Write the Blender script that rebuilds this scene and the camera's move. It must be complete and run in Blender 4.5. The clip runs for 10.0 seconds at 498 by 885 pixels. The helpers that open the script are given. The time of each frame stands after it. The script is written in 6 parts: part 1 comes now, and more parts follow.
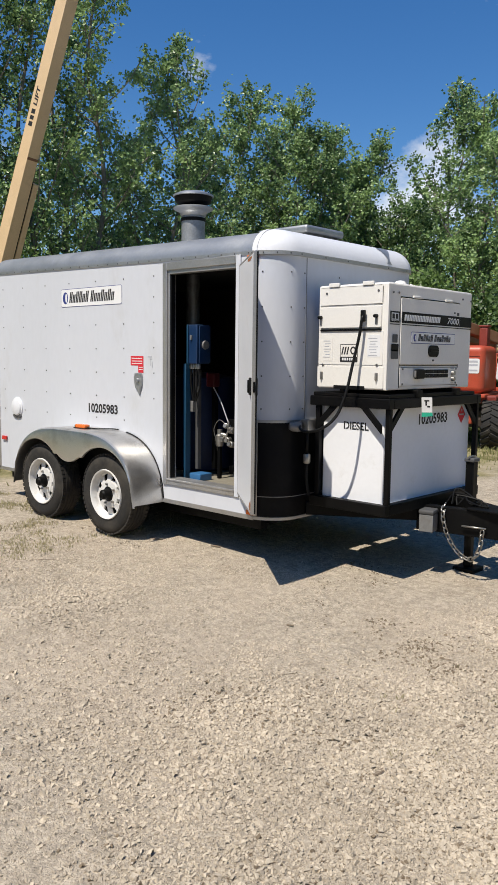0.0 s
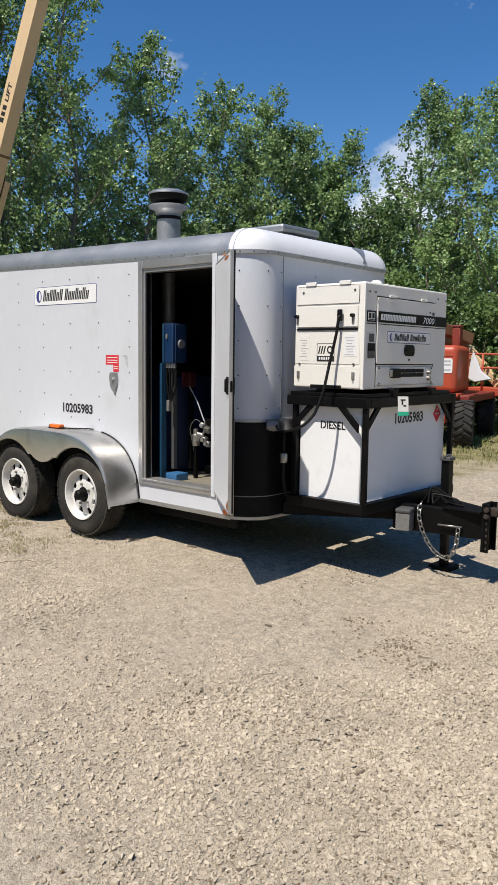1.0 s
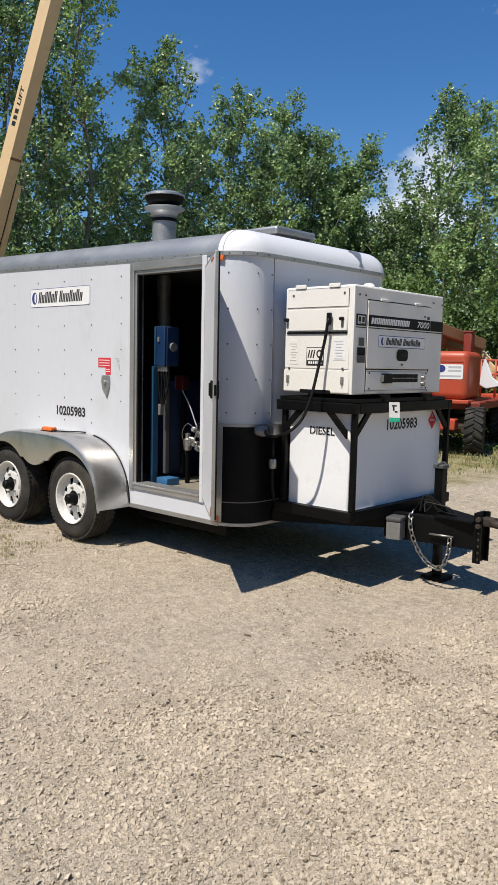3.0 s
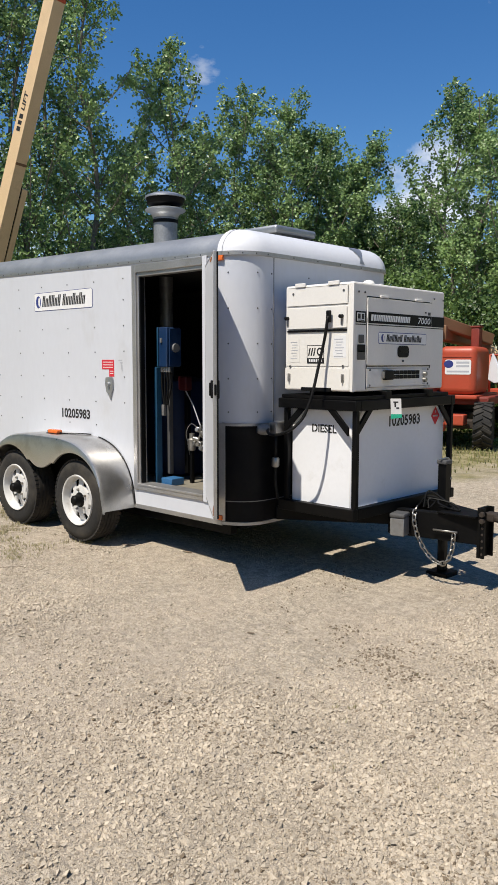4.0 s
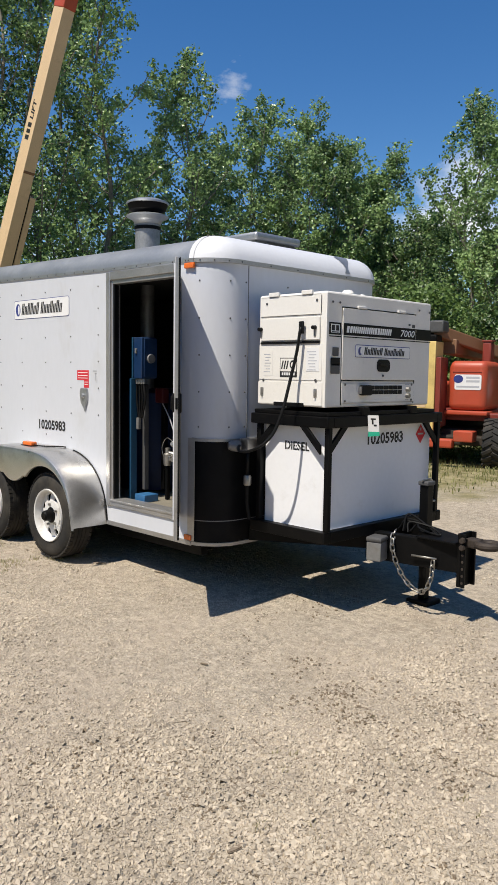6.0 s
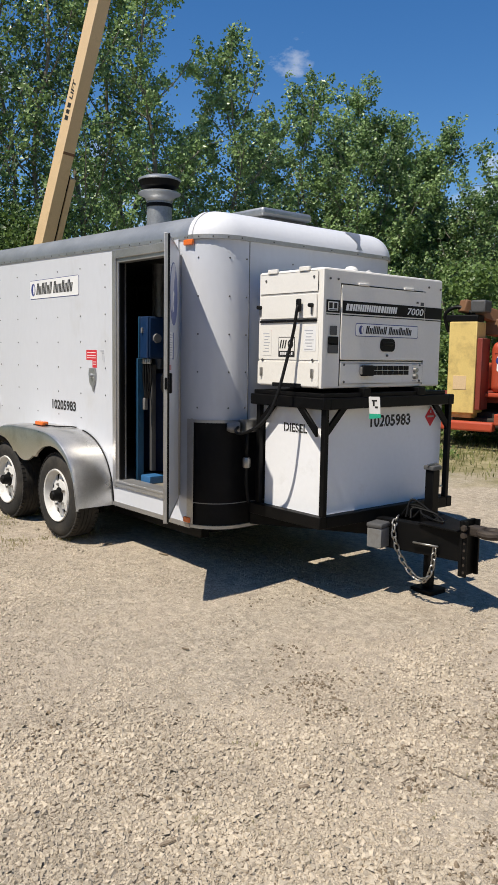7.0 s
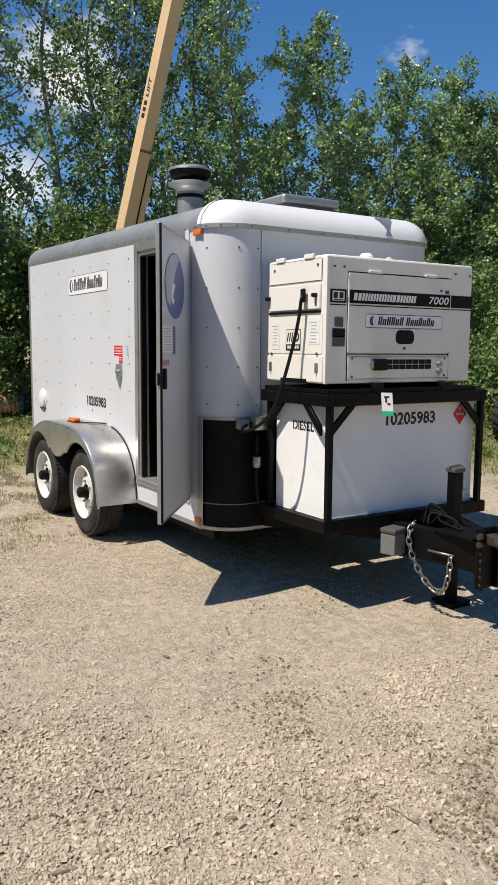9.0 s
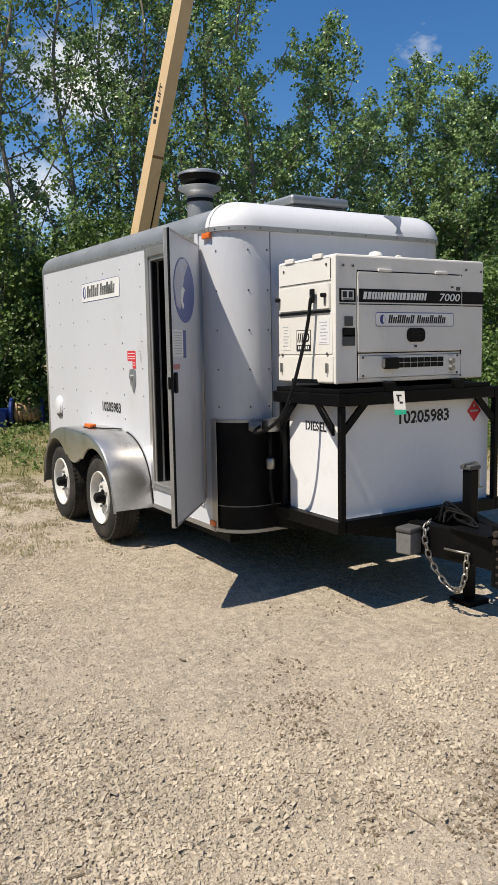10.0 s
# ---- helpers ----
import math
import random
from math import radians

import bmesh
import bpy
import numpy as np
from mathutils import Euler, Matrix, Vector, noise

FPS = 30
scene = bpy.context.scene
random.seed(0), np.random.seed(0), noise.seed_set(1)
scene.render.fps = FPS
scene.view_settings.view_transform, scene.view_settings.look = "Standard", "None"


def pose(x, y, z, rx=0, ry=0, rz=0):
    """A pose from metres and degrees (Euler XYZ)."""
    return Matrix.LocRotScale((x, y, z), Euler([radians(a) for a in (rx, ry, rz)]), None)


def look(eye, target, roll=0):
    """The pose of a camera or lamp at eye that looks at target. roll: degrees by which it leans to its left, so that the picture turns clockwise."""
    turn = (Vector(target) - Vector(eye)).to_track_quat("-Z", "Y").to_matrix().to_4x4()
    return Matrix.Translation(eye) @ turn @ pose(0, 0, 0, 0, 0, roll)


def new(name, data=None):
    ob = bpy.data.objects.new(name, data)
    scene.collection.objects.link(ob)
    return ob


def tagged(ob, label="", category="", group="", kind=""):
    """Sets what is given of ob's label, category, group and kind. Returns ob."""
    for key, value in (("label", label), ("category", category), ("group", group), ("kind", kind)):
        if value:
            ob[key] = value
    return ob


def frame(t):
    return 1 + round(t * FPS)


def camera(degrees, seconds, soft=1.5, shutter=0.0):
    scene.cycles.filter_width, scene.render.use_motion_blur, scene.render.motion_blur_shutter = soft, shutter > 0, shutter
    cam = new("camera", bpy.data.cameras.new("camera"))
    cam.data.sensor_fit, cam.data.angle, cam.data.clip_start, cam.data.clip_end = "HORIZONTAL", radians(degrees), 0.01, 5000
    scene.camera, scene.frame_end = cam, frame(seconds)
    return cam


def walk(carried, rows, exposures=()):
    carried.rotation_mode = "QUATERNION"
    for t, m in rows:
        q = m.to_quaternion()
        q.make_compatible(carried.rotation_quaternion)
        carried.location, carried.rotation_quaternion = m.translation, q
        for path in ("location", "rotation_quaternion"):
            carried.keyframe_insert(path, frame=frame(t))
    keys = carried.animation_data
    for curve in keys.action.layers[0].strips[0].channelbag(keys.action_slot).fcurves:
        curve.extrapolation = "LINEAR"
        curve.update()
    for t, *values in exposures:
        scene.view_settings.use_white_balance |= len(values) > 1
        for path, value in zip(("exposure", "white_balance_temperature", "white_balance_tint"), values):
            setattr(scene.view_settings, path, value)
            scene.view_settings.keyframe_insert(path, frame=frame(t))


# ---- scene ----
cam = camera(35.2, 10.0)
METRES, EYE, TILT, LEAN, TURN = 2.116, 1.5065, 0.0, 0.0, 43.1
ROWS = [
    (0.0, 0.0, 0.0, 0.0, 0.07, -6.21, -0.66),
    (0.5, -0.0027, 0.0016, -0.0002, -0.33, -6.12, -0.85),
    (1.0, -0.012, 0.0087, -0.0018, -1.88, -6.21, -0.73),
    (1.5, -0.0243, 0.0195, -0.0046, -3.67, -6.51, -0.72),
    (2.0, 0.0042, 0.0293, -0.0036, -3.46, -6.48, -1.22),
    (2.5, 0.0621, 0.0475, -0.0041, -1.01, -6.07, -2.03),
    (4.0, 0.1346, 0.0457, -0.0047, 0.53, -5.93, -0.09),
    (4.5, 0.1578, 0.0508, -0.0058, 1.2, -6.02, 0.06),
    (5.0, 0.1876, 0.0823, -0.0062, 1.01, -5.86, 0.24),
    (5.5, 0.2323, 0.1446, -0.0001, 0.81, -4.87, -0.49),
    (7.0, 0.4945, 0.2574, -0.0054, 6.78, -6.45, -0.93),
    (7.5, 0.5622, 0.3371, -0.01, 7.03, -6.06, -0.82),
    (8.0, 0.6415, 0.4061, -0.0114, 9.74, -6.36, -0.6),
    (8.5, 0.7283, 0.4273, -0.0095, 13.75, -7.1, -1.13),
    (9.0, 0.7731, 0.425, -0.0066, 14.72, -6.86, -0.42),
    (9.5, 0.7872, 0.425, -0.0078, 15.49, -6.69, 0.83),
    (10.0, 0.7968, 0.4321, -0.0084, 16.12, -6.67, 1.06),
]
walk(cam, [(t, pose(0, 0, EYE, TILT, LEAN, TURN) @ pose(METRES * x, METRES * y, METRES * z, 90 + pitch, roll, yaw)) for t, x, y, z, yaw, pitch, roll in ROWS], [(0.0, 0.18, 6850, 9), (7.0, 0.19, 6950, 9), (8.5, 0.22, 7100, 9), (10.0, 0.22, 7120, 9)])

# ---- world, sun, exposure ----
SUN_WAY = Vector((-0.022, 0.575, -1.0)).normalized()
world = bpy.data.worlds.new("world")
scene.world = world
world.use_nodes = True
wn, wl = world.node_tree.nodes, world.node_tree.links
sky = wn.new("ShaderNodeTexSky")
sky.sky_type, sky.sun_disc = "NISHITA", False
sky.sun_elevation, sky.sun_rotation = radians(60), radians(181)
sky.air_density, sky.dust_density, sky.ozone_density = 1.0, 0.0, 5.0
rich = wn.new("ShaderNodeHueSaturation")
rich.inputs["Saturation"].default_value = 1.27
rich.inputs["Hue"].default_value = 0.506
wl.new(sky.outputs["Color"], rich.inputs["Color"])
wco = wn.new("ShaderNodeTexCoord")
wmap = wn.new("ShaderNodeMapping")
wmap.inputs["Scale"].default_value = (1.0, 1.0, 1.7)
cloud = wn.new("ShaderNodeTexNoise")
cloud.inputs["Scale"].default_value, cloud.inputs["Detail"].default_value = 9.0, 9.0
cloud.inputs["Roughness"].default_value = 0.6
wl.new(wco.outputs["Generated"], wmap.inputs["Vector"])
wl.new(wmap.outputs["Vector"], cloud.inputs["Vector"])


def cloud_bank(yaw, rise, size, soft):
    """How much of a cloud stands about a bearing and height of the sky."""
    d = wn.new("ShaderNodeVectorMath")
    d.operation = "DISTANCE"
    d.inputs[1].default_value = (-math.sin(radians(yaw)) * math.cos(radians(rise)), math.cos(radians(yaw)) * math.cos(radians(rise)), math.sin(radians(rise)))
    wl.new(wco.outputs["Generated"], d.inputs[0])
    r = wn.new("ShaderNodeMapRange")
    r.inputs["From Min"].default_value, r.inputs["From Max"].default_value = size, 0.0
    r.inputs["To Max"].default_value = soft
    wl.new(d.outputs["Value"], r.inputs["Value"])
    return r.outputs[0]


cover = None
# last three banks are unseen, kept for neutral fill light on shaded faces
for bank in ((30.6, 11.6, 0.1, 0.55), (70.5, 18.0, 0.1, 0.5), (74.5, 10.5, 0.1, 0.5), (46.9, 19.2, 0.045, 0.22), (29.3, 22.2, 0.06, 0.03), (60, 12, 0.12, 0.35), (100, 25, 0.5, 0.4), (-20, 20, 0.5, 0.4), (180, 20, 0.6, 0.35)):
    o = cloud_bank(*bank)
    if cover is not None:
        m = wn.new("ShaderNodeMath")
        m.operation = "MAXIMUM"
        wl.new(cover, m.inputs[0])
        wl.new(o, m.inputs[1])
        o = m.outputs[0]
    cover = o
csum = wn.new("ShaderNodeMath")
csum.operation = "ADD"
wl.new(cloud.outputs["Fac"], csum.inputs[0])
wl.new(cover, csum.inputs[1])
cr = wn.new("ShaderNodeMapRange")
cr.inputs["From Min"].default_value, cr.inputs["From Max"].default_value = 0.66, 0.98
wl.new(csum.outputs[0], cr.inputs["Value"])
cmix = wn.new("ShaderNodeMixRGB")
cmix.inputs[2].default_value = (8.2, 8.4, 8.7, 1)
wl.new(cr.outputs[0], cmix.inputs["Fac"])
wl.new(rich.outputs["Color"], cmix.inputs[1])
wl.new(cmix.outputs["Color"], wn["Background"].inputs["Color"])
wn["Background"].inputs["Strength"].default_value = 0.109

sun = new("sun", bpy.data.lights.new("sun", "SUN"))
sun.data.energy, sun.data.angle, sun.data.color = 5.0, radians(0.53), (1.0, 0.955, 0.88)
sun.matrix_world = look((0, 0, 20), Vector((0, 0, 20)) + SUN_WAY)


# ---- materials ----
def mat(name, color, rough=0.5, metal=0.0, vary=0.12, scale=6.0, fine=60.0, bump=0.15, bump_scale=0.0, dirt=None, dirt_amt=0.0, dirt_scale=2.0, dirt_lo=0.5, dirt_hi=0.7, island=0.0, spec=0.5, stretch=(1, 1, 1), obj_random=0.0):
    m = bpy.data.materials.new(name)
    m.use_nodes = True
    n, l = m.node_tree.nodes, m.node_tree.links
    b = n["Principled BSDF"]
    geo = n.new("ShaderNodeNewGeometry")
    mp = n.new("ShaderNodeMapping")
    mp.inputs["Scale"].default_value = stretch
    l.new(geo.outputs["Position"], mp.inputs["Vector"])
    big, small = n.new("ShaderNodeTexNoise"), n.new("ShaderNodeTexNoise")
    for tex, s, d in ((big, scale, 5), (small, fine, 3)):
        tex.inputs["Scale"].default_value, tex.inputs["Detail"].default_value = s, d
        l.new(mp.outputs["Vector"], tex.inputs["Vector"])
    add = n.new("ShaderNodeMath")
    add.operation = "MULTIPLY_ADD"
    add.inputs[1].default_value = 0.5
    l.new(small.outputs["Fac"], add.inputs[0])
    half = n.new("ShaderNodeMath")
    half.operation = "MULTIPLY"
    half.inputs[1].default_value = 0.5
    l.new(big.outputs["Fac"], half.inputs[0])
    l.new(half.outputs[0], add.inputs[2])
    src = add.outputs[0]
    if island:
        ia = n.new("ShaderNodeMath")
        ia.operation = "MULTIPLY_ADD"
        ia.inputs[1].default_value = island
        l.new(geo.outputs["Random Per Island"], ia.inputs[0])
        sh = n.new("ShaderNodeMath")
        sh.operation = "SUBTRACT"
        sh.inputs[1].default_value = island / 2
        l.new(src, sh.inputs[0])
        l.new(sh.outputs[0], ia.inputs[2])
        src = ia.outputs[0]
    if obj_random:
        oi = n.new("ShaderNodeObjectInfo")
        oa = n.new("ShaderNodeMath")
        oa.operation = "MULTIPLY_ADD"
        oa.inputs[1].default_value = obj_random
        l.new(oi.outputs["Random"], oa.inputs[0])
        l.new(src, oa.inputs[2])
        src = oa.outputs[0]
    ramp = n.new("ShaderNodeValToRGB")
    c = Vector(color[:3])
    ramp.color_ramp.elements[0].position, ramp.color_ramp.elements[1].position = 0.3, 0.7
    ramp.color_ramp.elements[0].color = (*(c * (1 - vary)), 1)
    ramp.color_ramp.elements[1].color = (*[min(v, 0.9) for v in c * (1 + vary)], 1)
    l.new(src, ramp.inputs["Fac"])
    col = ramp.outputs["Color"]
    rr = n.new("ShaderNodeMapRange")
    rr.inputs["To Min"].default_value, rr.inputs["To Max"].default_value = max(rough - 0.1, 0.03), min(rough + 0.12, 1)
    l.new(big.outputs["Fac"], rr.inputs["Value"])
    l.new(rr.outputs[0], b.inputs["Roughness"])
    if dirt is not None:
        dt = n.new("ShaderNodeTexNoise")
        dt.inputs["Scale"].default_value, dt.inputs["Detail"].default_value, dt.inputs["Roughness"].default_value = dirt_scale, 8, 0.65
        l.new(mp.outputs["Vector"], dt.inputs["Vector"])
        dr = n.new("ShaderNodeMapRange")
        dr.inputs["From Min"].default_value, dr.inputs["From Max"].default_value, dr.inputs["To Max"].default_value = dirt_lo, dirt_hi, dirt_amt
        l.new(dt.outputs["Fac"], dr.inputs["Value"])
        mx = n.new("ShaderNodeMixRGB")
        mx.inputs[2].default_value = (*dirt, 1)
        l.new(dr.outputs[0], mx.inputs["Fac"])
        l.new(col, mx.inputs[1])
        col = mx.outputs["Color"]
    l.new(col, b.inputs["Base Color"])
    b.inputs["Metallic"].default_value = metal
    b.inputs["Specular IOR Level"].default_value = spec
    if bump:
        bp = n.new("ShaderNodeBump")
        bp.inputs["Strength"].default_value, bp.inputs["Distance"].default_value = bump, 0.004
        if bump_scale:
            bt = n.new("ShaderNodeTexNoise")
            bt.inputs["Scale"].default_value, bt.inputs["Detail"].default_value = bump_scale, 4
            l.new(mp.outputs["Vector"], bt.inputs["Vector"])
            l.new(bt.outputs["Fac"], bp.inputs["Height"])
        else:
            l.new(small.outputs["Fac"], bp.inputs["Height"])
        l.new(bp.outputs["Normal"], b.inputs["Normal"])
    return m


M = {
    "white_paint": mat("white_paint", (0.575, 0.592, 0.635), 0.36, vary=0.03, scale=1.4, fine=25, bump=0.1, bump_scale=3.5, dirt=(0.42, 0.4, 0.36), dirt_amt=0.4, dirt_scale=3.6, dirt_lo=0.55, dirt_hi=0.8, stretch=(1, 1, 0.4)),
    "cap_white": mat("cap_white", (0.69, 0.70, 0.73), 0.35, vary=0.03, scale=3, fine=40, bump=0.05, dirt=(0.4, 0.38, 0.34), dirt_amt=0.35, dirt_scale=3, dirt_lo=0.6, dirt_hi=0.75),
    "tank_white": mat("tank_white", (0.78, 0.79, 0.82), 0.62, vary=0.03, scale=2, fine=30, bump=0.02, bump_scale=5, dirt=(0.4, 0.37, 0.32), dirt_amt=0.3, dirt_scale=4, dirt_lo=0.6, dirt_hi=0.78),
    "cream": mat("cream_enamel", (0.755, 0.733, 0.688), 0.55, vary=0.04, scale=3, fine=70, bump=0.1, dirt=(0.3, 0.26, 0.2), dirt_amt=0.3, dirt_scale=6, dirt_lo=0.62, dirt_hi=0.78),
    "galv": mat("galvanised_steel", (0.42, 0.43, 0.44), 0.45, 0.8, vary=0.09, scale=5, fine=45, bump=0.05, dirt=(0.27, 0.28, 0.285), dirt_amt=0.4, dirt_scale=2),
    "alu": mat("brushed_aluminium", (0.45, 0.44, 0.43), 0.42, 0.75, vary=0.12, scale=3, fine=90, bump=0.06, dirt=(0.3, 0.28, 0.25), dirt_amt=0.5, dirt_scale=7, dirt_lo=0.52, dirt_hi=0.75),
    "fender": mat("dull_aluminium", (0.6, 0.585, 0.56), 0.3, 0.92, vary=0.14, scale=2.5, fine=120, bump=0.05, dirt=(0.24, 0.22, 0.2), dirt_amt=0.55, dirt_scale=4, dirt_lo=0.5, dirt_hi=0.75),
    "black_panel": mat("black_panel", (0.003, 0.003, 0.0038), 0.6, spec=0.18, vary=0.3, scale=5, bump=0.1, bump_scale=300, dirt=(0.025, 0.023, 0.02), dirt_amt=0.3, dirt_scale=4),
    "black_steel": mat("black_steel", (0.0025, 0.0025, 0.0027), 0.5, spec=0.16, vary=0.3, scale=8, bump=0.15, dirt=(0.016, 0.013, 0.01), dirt_amt=0.3, dirt_scale=9, dirt_lo=0.55, dirt_hi=0.75),
    "black_plastic": mat("black_plastic", (0.004, 0.004, 0.0043), 0.5, spec=0.2, vary=0.2, bump=0.08),
    "dark_grey": mat("dark_grey_plastic", (0.07, 0.07, 0.072), 0.55, vary=0.2, bump=0.1),
    "grey_box": mat("grey_steel", (0.2, 0.2, 0.2), 0.5, 0.2, vary=0.15, dirt=(0.1, 0.08, 0.06), dirt_amt=0.4, dirt_scale=12),
    "rubber": mat("tyre_rubber", (0.022, 0.021, 0.02), 0.8, vary=0.25, scale=9, bump=0.2, dirt=(0.13, 0.11, 0.085), dirt_amt=0.45, dirt_scale=5, dirt_lo=0.45, dirt_hi=0.8, spec=0.3),
    "rim": mat("white_rim", (0.63, 0.62, 0.6), 0.45, vary=0.05, dirt=(0.3, 0.24, 0.17), dirt_amt=0.5, dirt_scale=14, dirt_lo=0.55, dirt_hi=0.75),
    "wood": mat("plywood_floor", (0.2, 0.18, 0.14), 0.75, vary=0.25, scale=9, fine=50, stretch=(1, 6, 1), bump=0.2),
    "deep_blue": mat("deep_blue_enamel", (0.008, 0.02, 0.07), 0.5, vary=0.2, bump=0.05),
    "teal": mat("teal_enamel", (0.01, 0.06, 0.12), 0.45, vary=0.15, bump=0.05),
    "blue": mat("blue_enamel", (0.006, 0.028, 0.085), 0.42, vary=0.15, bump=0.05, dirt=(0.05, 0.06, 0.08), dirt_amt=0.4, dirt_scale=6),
    "sky_blue": mat("light_blue_enamel", (0.03, 0.13, 0.29), 0.45, vary=0.12, bump=0.05),
    # red dulled to near black to stand for the dimness deeper inside
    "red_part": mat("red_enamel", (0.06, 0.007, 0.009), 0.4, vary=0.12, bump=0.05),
    "shade_wall": mat("inner_shade_wall", (0.03, 0.028, 0.025), 0.85, vary=0.25, scale=4, fine=40, bump=0.2),
    "amber": mat("amber_lens", (0.75, 0.16, 0.03), 0.2, vary=0.1, scale=30, bump=0.1),
    "red_lens": mat("red_lens", (0.55, 0.03, 0.03), 0.2, vary=0.1, scale=30),
    "ink": mat("black_ink", (0.012, 0.012, 0.013), 0.6, vary=0.2, scale=40, bump=0.0, dirt=(0.5, 0.5, 0.5), dirt_amt=0.35, dirt_scale=55, dirt_lo=0.6, dirt_hi=0.72),
    "navy": mat("navy_print", (0.03, 0.045, 0.2), 0.4, vary=0.12, bump=0.0),
    "faded_navy": mat("faded_navy_print", (0.11, 0.14, 0.32), 0.5, vary=0.2, scale=12, bump=0.0),
    "label": mat("white_label", (0.75, 0.75, 0.75), 0.45, vary=0.04, bump=0.0),
    "pale_print": mat("pale_print", (0.42, 0.43, 0.47), 0.5, vary=0.1, bump=0.0),
    "red_label": mat("red_label", (0.6, 0.03, 0.045), 0.45, vary=0.1, bump=0.0),
    "faded_red": mat("faded_red_label", (0.5, 0.2, 0.2), 0.5, vary=0.2, scale=40, bump=0.0),
    "pale_lilac": mat("washed_out_print", (0.45, 0.46, 0.54), 0.5, vary=0.2, scale=14, bump=0.0),
    "flue_grey": mat("sooty_flue_steel", (0.3, 0.31, 0.32), 0.5, 0.6, vary=0.2, scale=6, bump=0.1, dirt=(0.08, 0.075, 0.07), dirt_amt=0.5, dirt_scale=5),
    "green_tag": mat("green_tag", (0.02, 0.42, 0.27), 0.45, vary=0.1, bump=0.0),
    "steel": mat("worn_steel", (0.36, 0.35, 0.33), 0.42, 0.9, vary=0.2, scale=20, bump=0.1, dirt=(0.18, 0.12, 0.08), dirt_amt=0.4, dirt_scale=15),
    "rust": mat("rusty_steel", (0.045, 0.034, 0.027), 0.7, 0.3, vary=0.35, scale=18, bump=0.3),
    "boom_tan": mat("tan_boom_paint", (0.66, 0.475, 0.28), 0.5, vary=0.1, scale=3, bump=0.08, dirt=(0.25, 0.17, 0.09), dirt_amt=0.45, dirt_scale=3, dirt_lo=0.55, dirt_hi=0.75),
    # orange darkened to hold the shade on the far lift's folded boom
    "boom_rust": mat("dark_orange_boom", (0.2, 0.1, 0.05), 0.55, vary=0.15, scale=4, bump=0.1, dirt=(0.15, 0.08, 0.04), dirt_amt=0.5, dirt_scale=4),
    "yellow": mat("cream_yellow_paint", (0.68, 0.5, 0.18), 0.5, vary=0.08, scale=3, bump=0.08, dirt=(0.3, 0.2, 0.08), dirt_amt=0.5, dirt_scale=5),
    "orange": mat("orange_red_paint", (0.43, 0.066, 0.03), 0.45, vary=0.12, scale=4, bump=0.08, dirt=(0.25, 0.09, 0.05), dirt_amt=0.45, dirt_scale=3),
    "dark_red": mat("dull_red_paint", (0.2, 0.03, 0.018), 0.55, vary=0.2, scale=4, bump=0.1),
    "bark": mat("bark", (0.2, 0.175, 0.14), 0.9, vary=0.35, scale=8, fine=40, stretch=(1, 1, 0.3), bump=0.6),
    "stone": mat("limestone_gravel", (0.45, 0.383, 0.298), 0.95, vary=0.3, scale=2.0, fine=160, bump=0.4, island=0.3, spec=0.2),
    "wood_chip": mat("old_wood", (0.22, 0.17, 0.12), 0.9, vary=0.35, scale=20, bump=0.4),
    "rust_stain": mat("rust_stain", (0.3, 0.11, 0.04), 0.9, vary=0.4, scale=30, bump=0.2),
    "clod": mat("dry_clod", (0.2, 0.155, 0.108), 0.95, vary=0.35, scale=20, bump=0.4, spec=0.2),
    "blue_plastic": mat("blue_plastic", (0.014, 0.045, 0.22), 0.4, vary=0.15, bump=0.05),
    "rope": mat("tan_hose", (0.42, 0.28, 0.17), 0.7, vary=0.25, scale=30, bump=0.4),
}


def leaf_material(name, dark, light, gloss=0.45, thin=0.4):
    m = bpy.data.materials.new(name)
    m.use_nodes = True
    n, l = m.node_tree.nodes, m.node_tree.links
    b = n["Principled BSDF"]
    geo = n.new("ShaderNodeNewGeometry")
    big = n.new("ShaderNodeTexNoise")
    big.inputs["Scale"].default_value = 0.45
    l.new(geo.outputs["Position"], big.inputs["Vector"])
    a = n.new("ShaderNodeMath")
    a.operation = "MULTIPLY_ADD"
    a.inputs[1].default_value = 0.75
    l.new(geo.outputs["Random Per Island"], a.inputs[0])
    h = n.new("ShaderNodeMath")
    h.operation = "MULTIPLY_ADD"
    h.inputs[1].default_value, h.inputs[2].default_value = 0.9, -0.33
    l.new(big.outputs["Fac"], h.inputs[0])
    l.new(h.outputs[0], a.inputs[2])
    each = n.new("ShaderNodeObjectInfo")
    o = n.new("ShaderNodeMath")
    o.operation = "MULTIPLY_ADD"
    o.inputs[1].default_value = 0.3
    l.new(each.outputs["Random"], o.inputs[0])
    l.new(a.outputs[0], o.inputs[2])
    ramp = n.new("ShaderNodeValToRGB")
    ramp.color_ramp.elements[0].position, ramp.color_ramp.elements[1].position = 0.15, 1.0
    ramp.color_ramp.elements[0].color, ramp.color_ramp.elements[1].color = (*dark, 1), (*light, 1)
    l.new(o.outputs[0], ramp.inputs["Fac"])
    l.new(ramp.outputs["Color"], b.inputs["Base Color"])
    b.inputs["Roughness"].default_value = gloss
    tr = n.new("ShaderNodeBsdfTranslucent")
    l.new(ramp.outputs["Color"], tr.inputs["Color"])
    mix = n.new("ShaderNodeMixShader")
    mix.inputs[0].default_value = thin
    l.new(b.outputs[0], mix.inputs[1])
    l.new(tr.outputs[0], mix.inputs[2])
    l.new(mix.outputs[0], n["Material Output"].inputs["Surface"])
    return m


